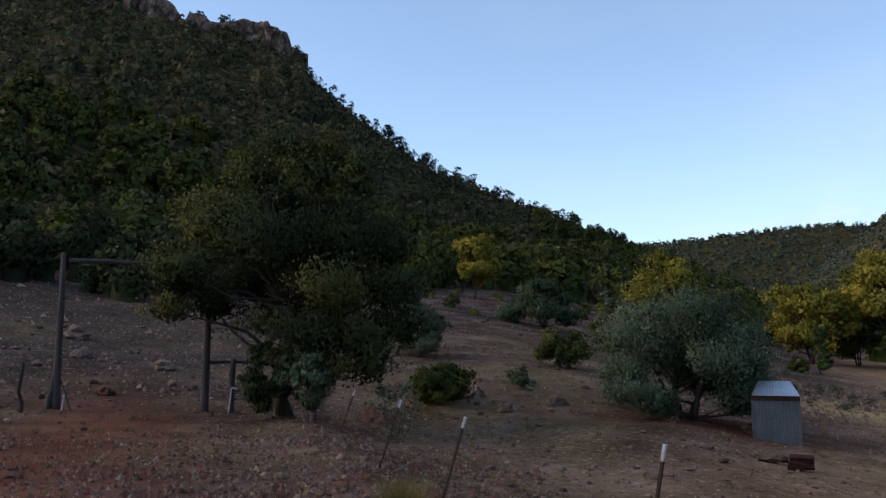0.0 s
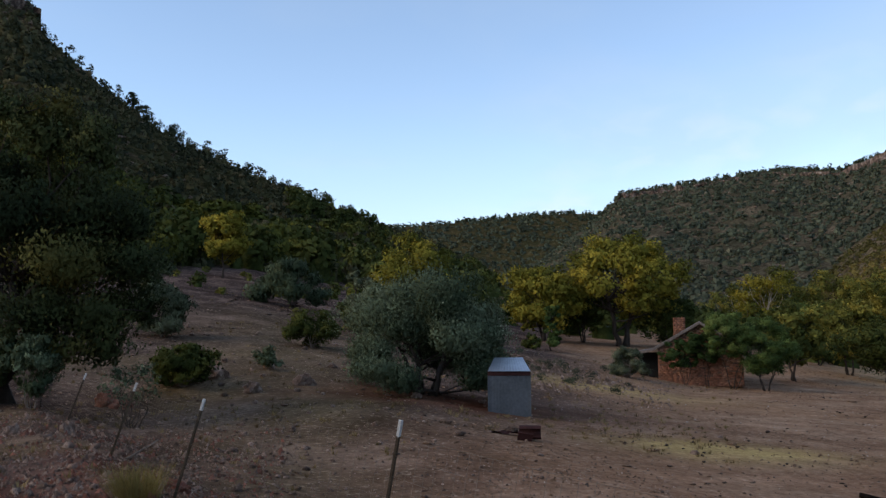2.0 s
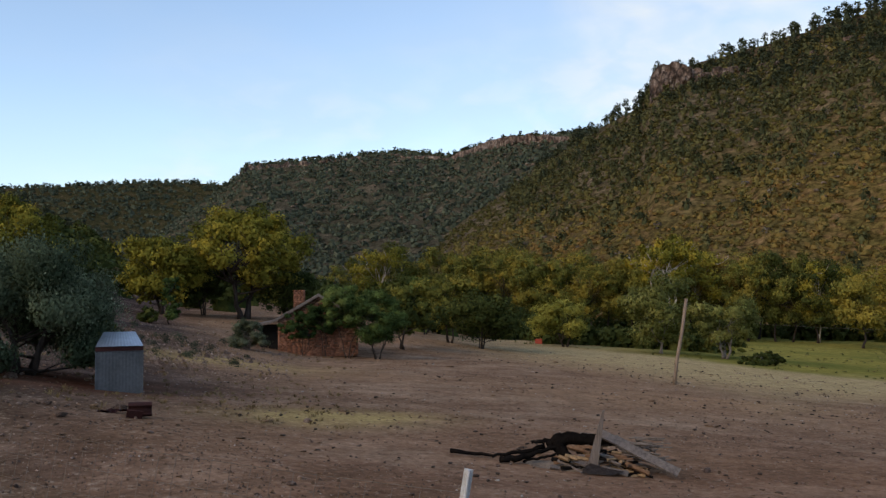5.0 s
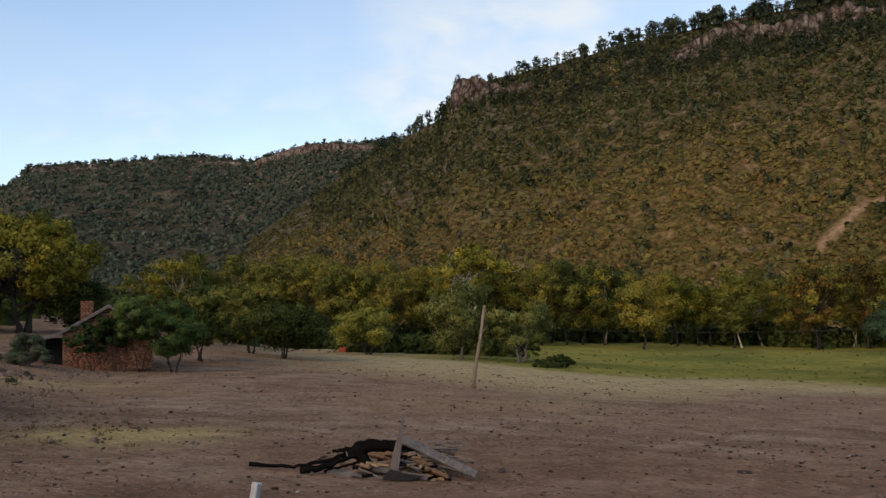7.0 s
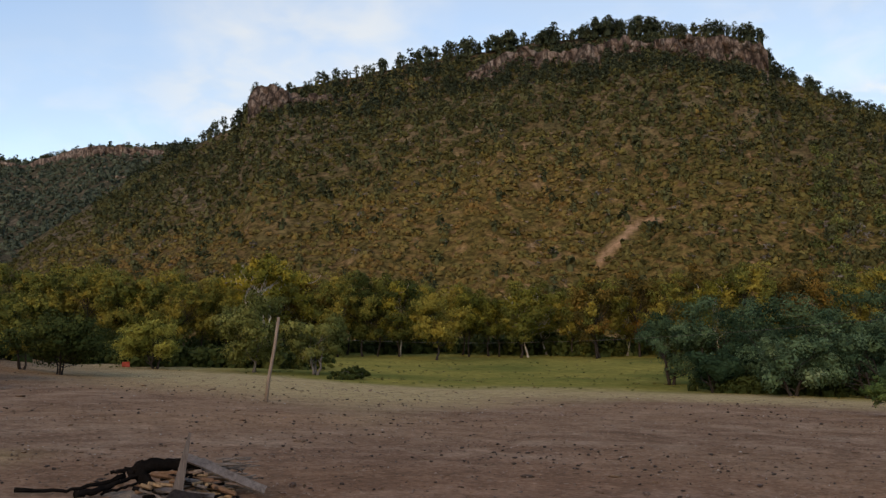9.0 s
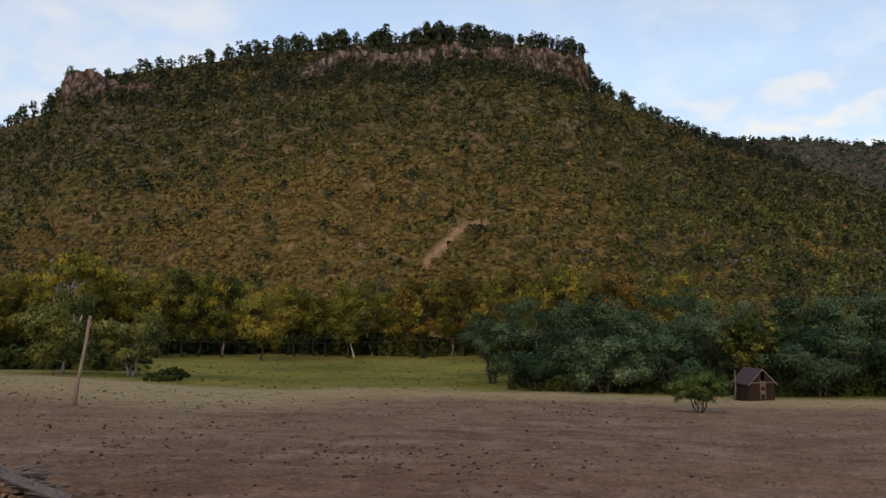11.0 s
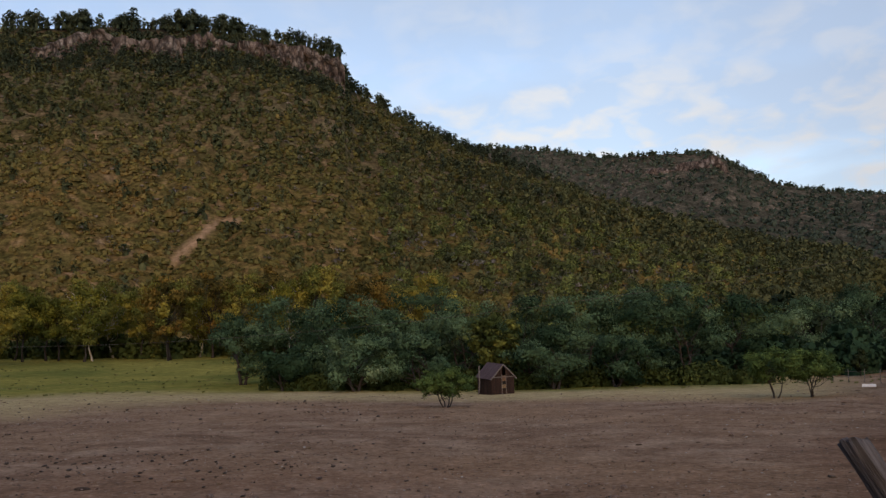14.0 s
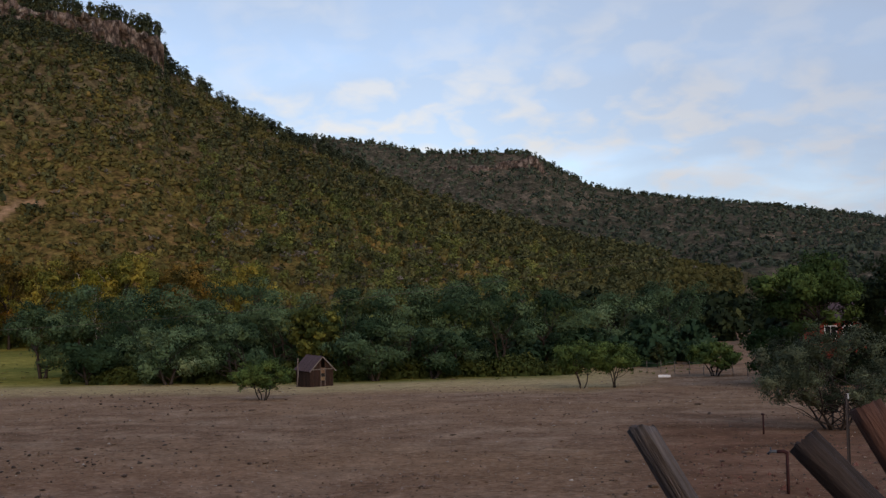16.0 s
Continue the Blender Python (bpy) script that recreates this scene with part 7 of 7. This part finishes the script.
# ---------------------------------------------------------------- red house behind the dark tree
rp_ = put(127.9, 74)
rh = thing("red_house", (rp_.x, rp_.y, rp_.z - 0.1), "red-painted house half hidden by dark trees", "house", turn=-127.9)
bm = bmesh.new()
box(bm, (6.2, 5.0, 4.6), Matrix.Translation((0, 2.5, 2.3)), 0.02)
part("wall", bm, M_REDTIN, rh)
for s in (-1, 1):
    bm = bmesh.new()
    box(bm, (6.8, 3.1, 0.14), pose(0, 2.5 + s * 1.4, 5.15, -s * 24, 0, 0), 0.02)
    part("roof", bm, M_CABINROOF, rh)
for k in range(3):
    win = new("window")
    win.parent = rh
    win.location = (-1.2 + k * 1.3, -0.02, 3.6)
    bm = bmesh.new()
    box(bm, (0.8, 0.03, 0.9), None, 0.004)
    part("pane", bm, M_DARK, win)
    bm = bmesh.new()
    for x_, z_, w_, h_ in ((-0.42, 0, 0.08, 1.0), (0.42, 0, 0.08, 1.0), (0, 0.48, 0.9, 0.08), (0, -0.48, 0.9, 0.08), (0, 0, 0.05, 0.9)):
        box(bm, (w_, 0.05, h_), Matrix.Translation((x_, -0.02, z_)), 0.004)
    part("frame", bm, M_WHITE, win, "white window frame")

# far fence of dark posts and rails
ff = thing("far_fence", put(121, 90), "distant fence of thin grey posts and wire", "fence")
finv = ff.matrix_basis.inverted()
prev = None
for k in range(12):
    bb = 115.5 + k * 0.85
    a = put(bb, 95 - k * 1.6, 0.1)
    top_ = a + Vector((0, 0, 1.35))
    part("post", tubes_mesh("post", [rod(tuple(finv @ a), tuple(finv @ top_), 0.045, 0.04, rngg, 0.01, 4)], M_WOOD, 6), M_WOOD, ff)
    if prev is not None:
        for z in (0.7, 1.15):
            part("wire", tubes_mesh("wire", [rod(tuple(finv @ (prev + Vector((0, 0, z)))), tuple(finv @ (a + Vector((0, 0, z)))), 0.012, 0.012, rngg, 0.004, 4)], M_WIRE, 5), M_WIRE, ff)
    prev = a
for bb, dd_ in ((123.4, 52), (124.2, 47), (124.6, 50)):
    q = thing("fence_post", put(bb, dd_), "short dark fence post beyond the shrub", "fence post")
    part("log", tubes_mesh("log", [rod((0, 0, -0.2), (0.05, 0.03, 1.0), 0.06, 0.05, rngg, 0.02)], M_BARK, 7), M_BARK, q)

# pale farm things half seen among the trees
def trough(bearing, d, l, w, h, mat, label, name="stock_trough", lift=0.0):
    q = put(bearing, d)
    root = thing(name, (q.x, q.y, q.z + lift), label, name.replace("_", " "), turn=-bearing)
    bm = bmesh.new()
    box(bm, (l, w, 0.04), Matrix.Translation((0, 0, 0.05)), 0.01)
    for s in (-1, 1):
        box(bm, (l, 0.04, h), Matrix.Translation((0, s * (w / 2 - 0.02), h / 2)), 0.01)
        box(bm, (0.04, w - 0.09, h), Matrix.Translation((s * (l / 2 - 0.02), 0, h / 2)), 0.01)
    part("tub", bm, mat, root)
    return root


trough(105.9, 112, 1.6, 0.8, 0.6, M_WHITE, "white metal stock trough under the willows")
trough(117.4, 84, 1.1, 0.5, 0.2, M_WHITE, "white trough lying in the pasture")
wag = trough(46.7, 138, 1.9, 1.0, 0.7, M_BROWNWOOD, "brown wooden farm cart in the orchard", "farm_cart", 0.5)
for sx in (-0.7, 0.7):
    for sy in (-0.6, 0.6):
        bm = bmesh.new()
        bmesh.ops.create_cone(bm, cap_ends=True, segments=18, radius1=0.38, radius2=0.38, depth=0.1)
        bmesh.ops.transform(bm, matrix=pose(sx, sy, -0.12, 90, 0, 0), verts=bm.verts)
        bmesh.ops.bevel(bm, geom=bm.edges[:], offset=0.02, segments=1, affect="EDGES")
        part("wheel", bm, M_RUST, wag)
trough(45.85, 130, 1.0, 0.7, 0.7, M_REDTIN, "red-painted steel bin in the orchard", "steel_bin")

# overhead cable across the valley
runs = []
pts = []
x0, y0 = at(54, 190)
x1, y1 = at(140, 42)
for k in range(41):
    q = k / 40
    x, y = x0 + (x1 - x0) * q, y0 + (y1 - y0) * q
    bb, dd_ = math.degrees(math.atan2(x, y)), math.hypot(x, y)
    el = float(np.interp(bb, (54, 58, 66.8, 73, 78, 84, 90, 95, 100.4, 106, 111.4, 116.7, 121.8, 140), (-1.2, -1.39, -1.72, -1.83, -1.84, -1.62, -1.2, -0.75, -0.2, 0.38, 1.02, 1.66, 2.46, 5.6)))
    pts.append((x, y, EYE + math.tan(radians(el)) * dd_))
P_ = np.array(pts)
s_ = np.linspace(0, 1, 41)
P_[:, 2] = np.polyval(np.polyfit(s_, P_[:, 2], 3), s_)
cable = new("power_cable", tubes_mesh("power_cable", [(P_, list(np.linspace(0.014, 0.007, 41)))], M_WIRE, 5))
tagged(cable, "thin pale overhead cable sagging across the valley", "cable")


# ---------------------------------------------------------------- stones, clods and dry grass
def pebbles(name, label, b, d, size, mat, seed, squash=0.6, category="stones", sink=0.25):
    """Countless small stones in one mesh: jittered eight-sided lumps half sunk in the ground."""
    rng_ = np.random.default_rng(seed)
    n = len(b)
    phi = (1 + 5 ** 0.5) / 2
    ico = np.array([(-1, phi, 0), (1, phi, 0), (-1, -phi, 0), (1, -phi, 0), (0, -1, phi), (0, 1, phi), (0, -1, -phi), (0, 1, -phi), (phi, 0, -1), (phi, 0, 1), (-phi, 0, -1), (-phi, 0, 1)]) / 1.9
    tri = np.array([(0, 11, 5), (0, 5, 1), (0, 1, 7), (0, 7, 10), (0, 10, 11), (1, 5, 9), (5, 11, 4), (11, 10, 2), (10, 7, 6), (7, 1, 8), (3, 9, 4), (3, 4, 2), (3, 2, 6), (3, 6, 8), (3, 8, 9), (4, 9, 5), (2, 4, 11), (6, 2, 10), (8, 6, 7), (9, 8, 1)])
    x, y = d * np.sin(np.radians(b)), d * np.cos(np.radians(b))
    z = land(b, d)
    shape_ = ico[None] * rng_.uniform(0.55, 1.25, (n, 1, 3)) + rng_.normal(0, 0.17, (n, 12, 3))
    shape_ *= (size / 2)[:, None, None] * np.array((1, 1, squash))
    a = rng_.uniform(0, 6.28, n)
    ca, sa = np.cos(a)[:, None], np.sin(a)[:, None]
    vx, vy = shape_[..., 0] * ca - shape_[..., 1] * sa, shape_[..., 0] * sa + shape_[..., 1] * ca
    v = np.stack([vx + x[:, None], vy + y[:, None], shape_[..., 2] + (z + size * squash * (0.5 - sink))[:, None]], -1)
    f = (tri[None] + (np.arange(n) * 12)[:, None, None]).reshape(-1, 3)
    return tagged(new(name, flat_mesh(name, v.reshape(-1, 3), f, mat)), label, category, kind="stuff")


def around(n, b0, b1, d0, d1, seed, clump=6.0, bar=0.0):
    rng_ = np.random.default_rng(seed)
    b = rng_.uniform(b0, b1, n)
    d = d0 * (d1 / d0) ** rng_.random(n)
    x, y = d * np.sin(np.radians(b)), d * np.cos(np.radians(b))
    ok = wave(x / clump, y / clump, seed + 9) + rng_.uniform(-0.5, 0.5, n) > bar
    return b[ok], d[ok], rng_


b, d, rng = around(6500, -34, 8, 4, 26, 401, 2.0)
keep = (b > -19) | (rng.random(len(b)) < 0.4)
b, d = b[keep], d[keep]
pebbles("bank_stones", "loose reddish and grey stones on the road bank", b, d, np.clip(rng.lognormal(-2.95, 0.5, len(b)), 0.02, 0.22), M_STONE, 402)
b, d, rng = around(4600, -30, 22, 14, 90, 403, 4.0, 0.08)
pebbles("slope_stones", "scattered stones over the dry slope", b, d, np.clip(rng.lognormal(-2.1, 0.6, len(b)), 0.05, 0.5) * np.clip(d / 38, 0.28, 1), M_STONE, 404)
b, d, rng = around(2600, 30, 134, 5, 85, 405, 5.0, 0.0)
pebbles("field_stones", "small pale stones in the bare field", b, d, np.clip(rng.lognormal(-3.0, 0.45, len(b)), 0.02, 0.16) * (1 + d / 60), M_STONE, 406)
b, d, rng = around(2200, 26, 88, 16, 80, 407, 9.0, 0.28)
pebbles("dark_clods", "dark dried clods scattered over the field", b, d, rng.uniform(0.03, 0.13, len(b)) * (0.7 + d / 60), M_DUNG, 408, 0.5, "clods", 0.1)
b, d, rng = around(900, 20, 118, 10, 80, 409, 5.0, 0.25)
pebbles("pale_chips", "pale chips and bits of litter on the dirt", b, d, rng.uniform(0.02, 0.07, len(b)) * (1 + d / 60), M_CHIP, 410, 0.4, "chips", 0.1)

b, d, rng = around(4000, 14, 134, 6, 95, 411, 3.0, -0.1)
pebbles("dirt_lumps", "low lumps of trampled dirt over the field", b, d, np.clip(rng.lognormal(-2.6, 0.6, len(b)), 0.03, 0.45) * (0.6 + d / 60), M_CLOD, 412, 0.22, "dirt", 0.2)

def specks(name, label, b, d, size, mat, seed, category, tall=0.35):
    """Countless crumbs of ground: low jagged five-sided heaps in one mesh."""
    rng_ = np.random.default_rng(seed)
    n = len(b)
    a = np.linspace(0, 2 * math.pi, 6)[:5][None] + rng_.uniform(0, 6.28, (n, 1))
    r = rng_.uniform(0.5, 1.2, (n, 5)) * (size / 2)[:, None]
    x, y = d * np.sin(np.radians(b)), d * np.cos(np.radians(b))
    z = land(b, d)
    ring = np.stack([x[:, None] + r * np.cos(a), y[:, None] + r * np.sin(a), np.broadcast_to(z[:, None] - 0.02, a.shape)], -1)
    tip = np.stack([x + rng_.normal(0, 0.15, n) * size, y + rng_.normal(0, 0.15, n) * size, z + size * tall * rng_.uniform(0.5, 1.3, n)], -1)[:, None]
    v = np.concatenate([ring, tip], 1).reshape(-1, 3)
    k = np.arange(5)
    f = (np.stack([k, (k + 1) % 5, k * 0 + 5], -1)[None] + (np.arange(n) * 6)[:, None, None]).reshape(-1, 3)
    return tagged(new(name, flat_mesh(name, v, f, mat)), label, category, kind="stuff")


for nm, lab, n_, mat, lo, hi, sd, cl_, bar_, tall_ in (
        ("dung_crumbs", "dark crumbs of dung and clods on the field", 15000, M_DUNG, 0.04, 0.16, 431, 7.0, 0.26, 0.45), ("dirt_crumbs", "brown crumbs of trampled earth", 22000, M_CLOD, 0.05, 0.22, 432, 4.0, 0.0, 0.4),
        ("pale_crumbs", "pale chips and dry straw on the field", 16000, M_CHIP, 0.03, 0.11, 433, 5.0, 0.12, 0.25)):
    b, d, rng = around(n_, 14, 134, 8, 100, sd, cl_, bar_)
    on_dirt = d < np.interp(b, (40, 50, 60, 70, 80, 90, 100, 113, 125), (120, 112, 92, 98, 92, 86, 84, 82, 95)) - 6
    b, d = b[on_dirt], d[on_dirt]
    specks(nm, lab, b, d, rng.uniform(lo, hi, len(b)) * (0.45 + d / 70), mat, sd + 5, "clods", tall_ * 0.6)
for nm, lab, n_, mat, lo, hi, sd in (("slope_grit", "dark gravel over the dry slope", 8000, M_DUNG, 0.04, 0.13, 441), ("slope_chips", "pale rock chips over the dry slope", 9000, M_STONE, 0.04, 0.16, 442), ("red_grit", "red gravel on the road and bank", 8000, M_REDSTONE, 0.02, 0.08, 443)):
    b, d, rng = around(n_, -32, 30, 3 if sd == 443 else 9, 34 if sd == 443 else 95, sd, 4.0, 0.05)
    specks(nm, lab, b, d, rng.uniform(lo, hi, len(b)) * (0.45 + d / 60), mat, sd + 5, "gravel", 0.28)

for nm, lab, n_, mat, sd in (("road_gravel", "grey and pinkish gravel covering the road bank", 20000, M_STONE, 471), ("red_gravel", "rust-red gravel covering the road bank", 14000, M_REDSTONE, 473)):
    b, d, rng = around(n_, -32, 6, 4, 22, sd, 1.3, -0.15)
    specks(nm, lab, b, d, np.clip(rng.lognormal(-2.85, 0.5, len(b)), 0.025, 0.18), mat, sd + 1, "gravel", 0.5)
b, d, rng = around(3800, -13, 1, 5, 19, 461, 1.5, 0.1)
specks("bank_chips", "pale and pinkish chips on the gravelly bank", b, d, rng.uniform(0.03, 0.12, len(b)), M_STONE, 462, "gravel", 0.4)
# dark specks that lower the tone of the gateway's slope
b, d, rng = around(5000, -34, -12, 26, 75, 451, 5.0, 0.1)
specks("dark_litter", "dark specks strewn over the slope past the gateway", b, d, rng.uniform(0.08, 0.3, len(b)) * (0.5 + d / 60), M_DUNG, 452, "litter", 0.2)

b, d, rng = around(700, 118, 133, 8, 26, 481, 3.0, -0.1)
specks("rust_stones", "rust-red stones on the ground by the standpipes", b, d, np.clip(rng.lognormal(-2.5, 0.5, len(b)), 0.03, 0.26), M_REDSTONE, 482, "stones", 0.4)

b, d, rng = around(2600, 15, 30, 38, 64, 457, 3.0, 0.0)
specks("house_slope_stones", "grey stones strewn on the slope before the ruined house", b, d, np.clip(rng.lognormal(-2.0, 0.5, len(b)), 0.06, 0.45), M_STONE, 458, "stones", 0.5)
n = 30
b, d = rng.uniform(17, 29, n), rng.uniform(42, 66, n)
r = rng.uniform(0.2, 0.5, n)
thicket("slope_weeds", "low dark weeds and shrubs on the slope before the house", b, d, r, r * rng.uniform(0.8, 1.4, n), rng.uniform(-0.2, 0.5, n), M_DUSTY, 70, 459, 7, 0.1, "weeds", 0.55, heart=0.3)
b, d, rng = around(4200, -34, -8, 27, 72, 455, 3.0, 0.1)
specks("gate_slope_stones", "grey stones strewn over the gateway's slope", b, d, np.clip(rng.lognormal(-1.9, 0.5, len(b)), 0.06, 0.5) * np.clip(d / 45, 0.6, 1.3), M_STONE, 456, "stones", 0.5)
# ledges and boulders showing through the brush
for nm, ridge, n_, b0, b1, t0, t1, lo, hi, sd in (("mesa_ledges", "main_mesa", 800, 46, 112, 0.3, 0.96, 0.7, 2.4, 491), ("far_ledges", "middle_mesa", 260, 24, 54, 0.5, 0.98, 1.5, 4.0, 493), ("east_ledges", "east_mesa", 420, 92, 134, 0.5, 0.98, 1.2, 4.0, 495),
                                           ("hill_ledges", "near_hill", 500, -34, 12, 0.4, 0.98, 0.5, 2.0, 497)):
    b, d, t, rng, x, y = scatter(ridge, n_, b0, b1, t0, t1, sd, 0.45)
    pebbles(nm, "pale rock ledges and boulders among the brush", b, d, rng.uniform(lo, hi, len(b)), M_LEDGE, sd + 1, 0.5, "rocks", 0.1)

# boulders that can be told apart
for k, (bb, dd_, s, lab, red_) in enumerate((
        (-6.3, 17.5, 0.27, "pale upright boulder by the fence", 0), (-4.4, 28, 0.75, "large reddish boulder behind the fence", 1), (-3.6, 27.4, 0.5, "reddish boulder beside a larger one", 1),
        (-9.3, 18.0, 0.28, "dark brown boulder on the bank", 0), (-7.9, 7.3, 0.34, "dark bluish stone on the road bank", 0), (-10.9, 9.0, 0.16, "pinkish stone on the bank", 1),
        (4.0, 28.5, 0.55, "dark boulder on the stony slope", 0), (7.2, 30.0, 0.6, "flat dark boulder on the slope", 0), (1.8, 31.5, 0.7, "grey boulder near the round bush", 0),
        (14.2, 27.8, 0.32, "pale stone at the sagebrush's foot", 0), (-20.4, 31, 0.5, "reddish flat stone beside the road", 1), (-21.8, 40, 0.7, "boulder on the gateway slope", 0),
        (-22.2, 46, 1.1, "grey outcrop above the gateway", 0), (-17.2, 37, 0.7, "dark outcrop on the cut bank", 0), (-3.0, 8.2, 0.16, "rust-red stone by the dry tuft", 1), (0.0, 11.5, 0.22, "rust-red stone behind the fence", 1),
        (-0.3, 12.6, 0.2, "dark red stone behind the fence", 1))):
    q = put(bb, dd_, s * 0.12)
    bm = bmesh.new()
    bmesh.ops.create_icosphere(bm, subdivisions=3, radius=s / 2)
    for v_ in bm.verts:
        n_ = v_.co.normalized()
        v_.co *= 1 + 0.7 * noise.noise(n_ * 1.5 + Vector((k, 0, 0))) + 0.3 * noise.noise(n_ * 5 + Vector((k, 3, 0)))
        v_.co.z *= 0.75 if k else 1.2
    bmesh.ops.translate(bm, vec=(0, 0, s * 0.3), verts=bm.verts)
    me = bpy.data.meshes.new("boulder")
    bm.to_mesh(me)
    bm.free()
    me.materials.append(M_REDSTONE if red_ else M_STONE)
    ob = new("boulder", me)
    ob.location = q
    tagged(ob, lab, "boulder")


def tufts(name, label, b, d, height, blades, mat, seed, spread=0.5, lean=0.5, width=0.012):
    """Dry grass: thin bent blades fanning out from each tuft, in one mesh."""
    rng_ = np.random.default_rng(seed)
    n = len(b)
    x, y = d * np.sin(np.radians(b)), d * np.cos(np.radians(b))
    z = land(b, d)
    a = rng_.uniform(0, 6.28, (n, blades))
    out = rng_.uniform(0.05, 1, (n, blades))
    h = height[:, None] * rng_.uniform(0.5, 1.1, (n, blades))
    ux, uy = np.cos(a), np.sin(a)
    p0 = np.stack([x[:, None] + ux * out * spread * height[:, None] * 0.4, y[:, None] + uy * out * spread * height[:, None] * 0.4, np.broadcast_to(z[:, None], a.shape) - 0.02], -1)
    tip = p0 + np.stack([ux * out * lean * h, uy * out * lean * h, h], -1)
    side = np.stack([-uy, ux, 0 * a], -1) * (width * (1 + d / 14))[:, None, None]
    mid = (p0 + tip) / 2 + np.stack([0 * a, 0 * a, h * 0.12], -1)
    v = np.stack([p0 - side, p0 + side, mid + side * 0.8, mid - side * 0.8, tip + side * 0.15, tip - side * 0.15], 2).reshape(-1, 3)
    k = np.arange(n * blades)[:, None] * 6
    f = np.concatenate([k + np.array((0, 1, 2, 3)), k + np.array((3, 2, 4, 5))])
    tv = np.repeat(rng_.uniform(0.1, 0.9, n), blades * 6)
    return tagged(new(name, flat_mesh(name, v, f, mat, tv)), label, "grass", kind="stuff")


b, d, rng = around(900, -30, 14, 3, 26, 421, 2.5, 0.05)
tufts("bank_grass", "short dry grass on the road bank", b, d, rng.uniform(0.04, 0.14, len(b)), 14, M_STRAW, 422, 1.2, 0.9, 0.004)
b, d, rng = around(2600, -28, 34, 22, 80, 423, 6.0, 0.1)
tufts("slope_grass", "thin dry grass tufts on the slope", b, d, rng.uniform(0.05, 0.16, len(b)), 14, M_STRAW, 424, 2.0, 1.2, 0.003)
b, d, rng = around(2600, 44, 122, 70, 190, 425, 8.0, 0.0)
lip_ = np.interp(b, (40, 50, 60, 70, 80, 90, 100, 113, 125), (120, 112, 92, 98, 92, 86, 84, 82, 95))
b, d = b[d > lip_ + 6], d[d > lip_ + 6]
tufts("meadow_grass", "short green meadow grass", b, d, rng.uniform(0.10, 0.28, len(b)), 10, M_MEADOW, 426, 3.0, 0.8, 0.006)
b = np.array([-2.4, -1.7, -3.1])
d = np.array([10.2, 10.5, 10.6])
tufts("yellow_tuft", "bushy yellow-green dry tuft at the fence", b, d, np.array([0.42, 0.36, 0.34]), 260, M_STRAWGREEN, 427, 1.0, 1.0, 0.0016)
st = thing("bleached_stick", put(-2.3, 10.2), "bleached white stick in the dry tuft", "stick")
part("stick", tubes_mesh("stick", [rod((-0.12, 0, 0.42), (0.20, 0.05, 0.60), 0.012, 0.008, rngg, 0.03)], M_WOOD, 6), M_WOOD, st)
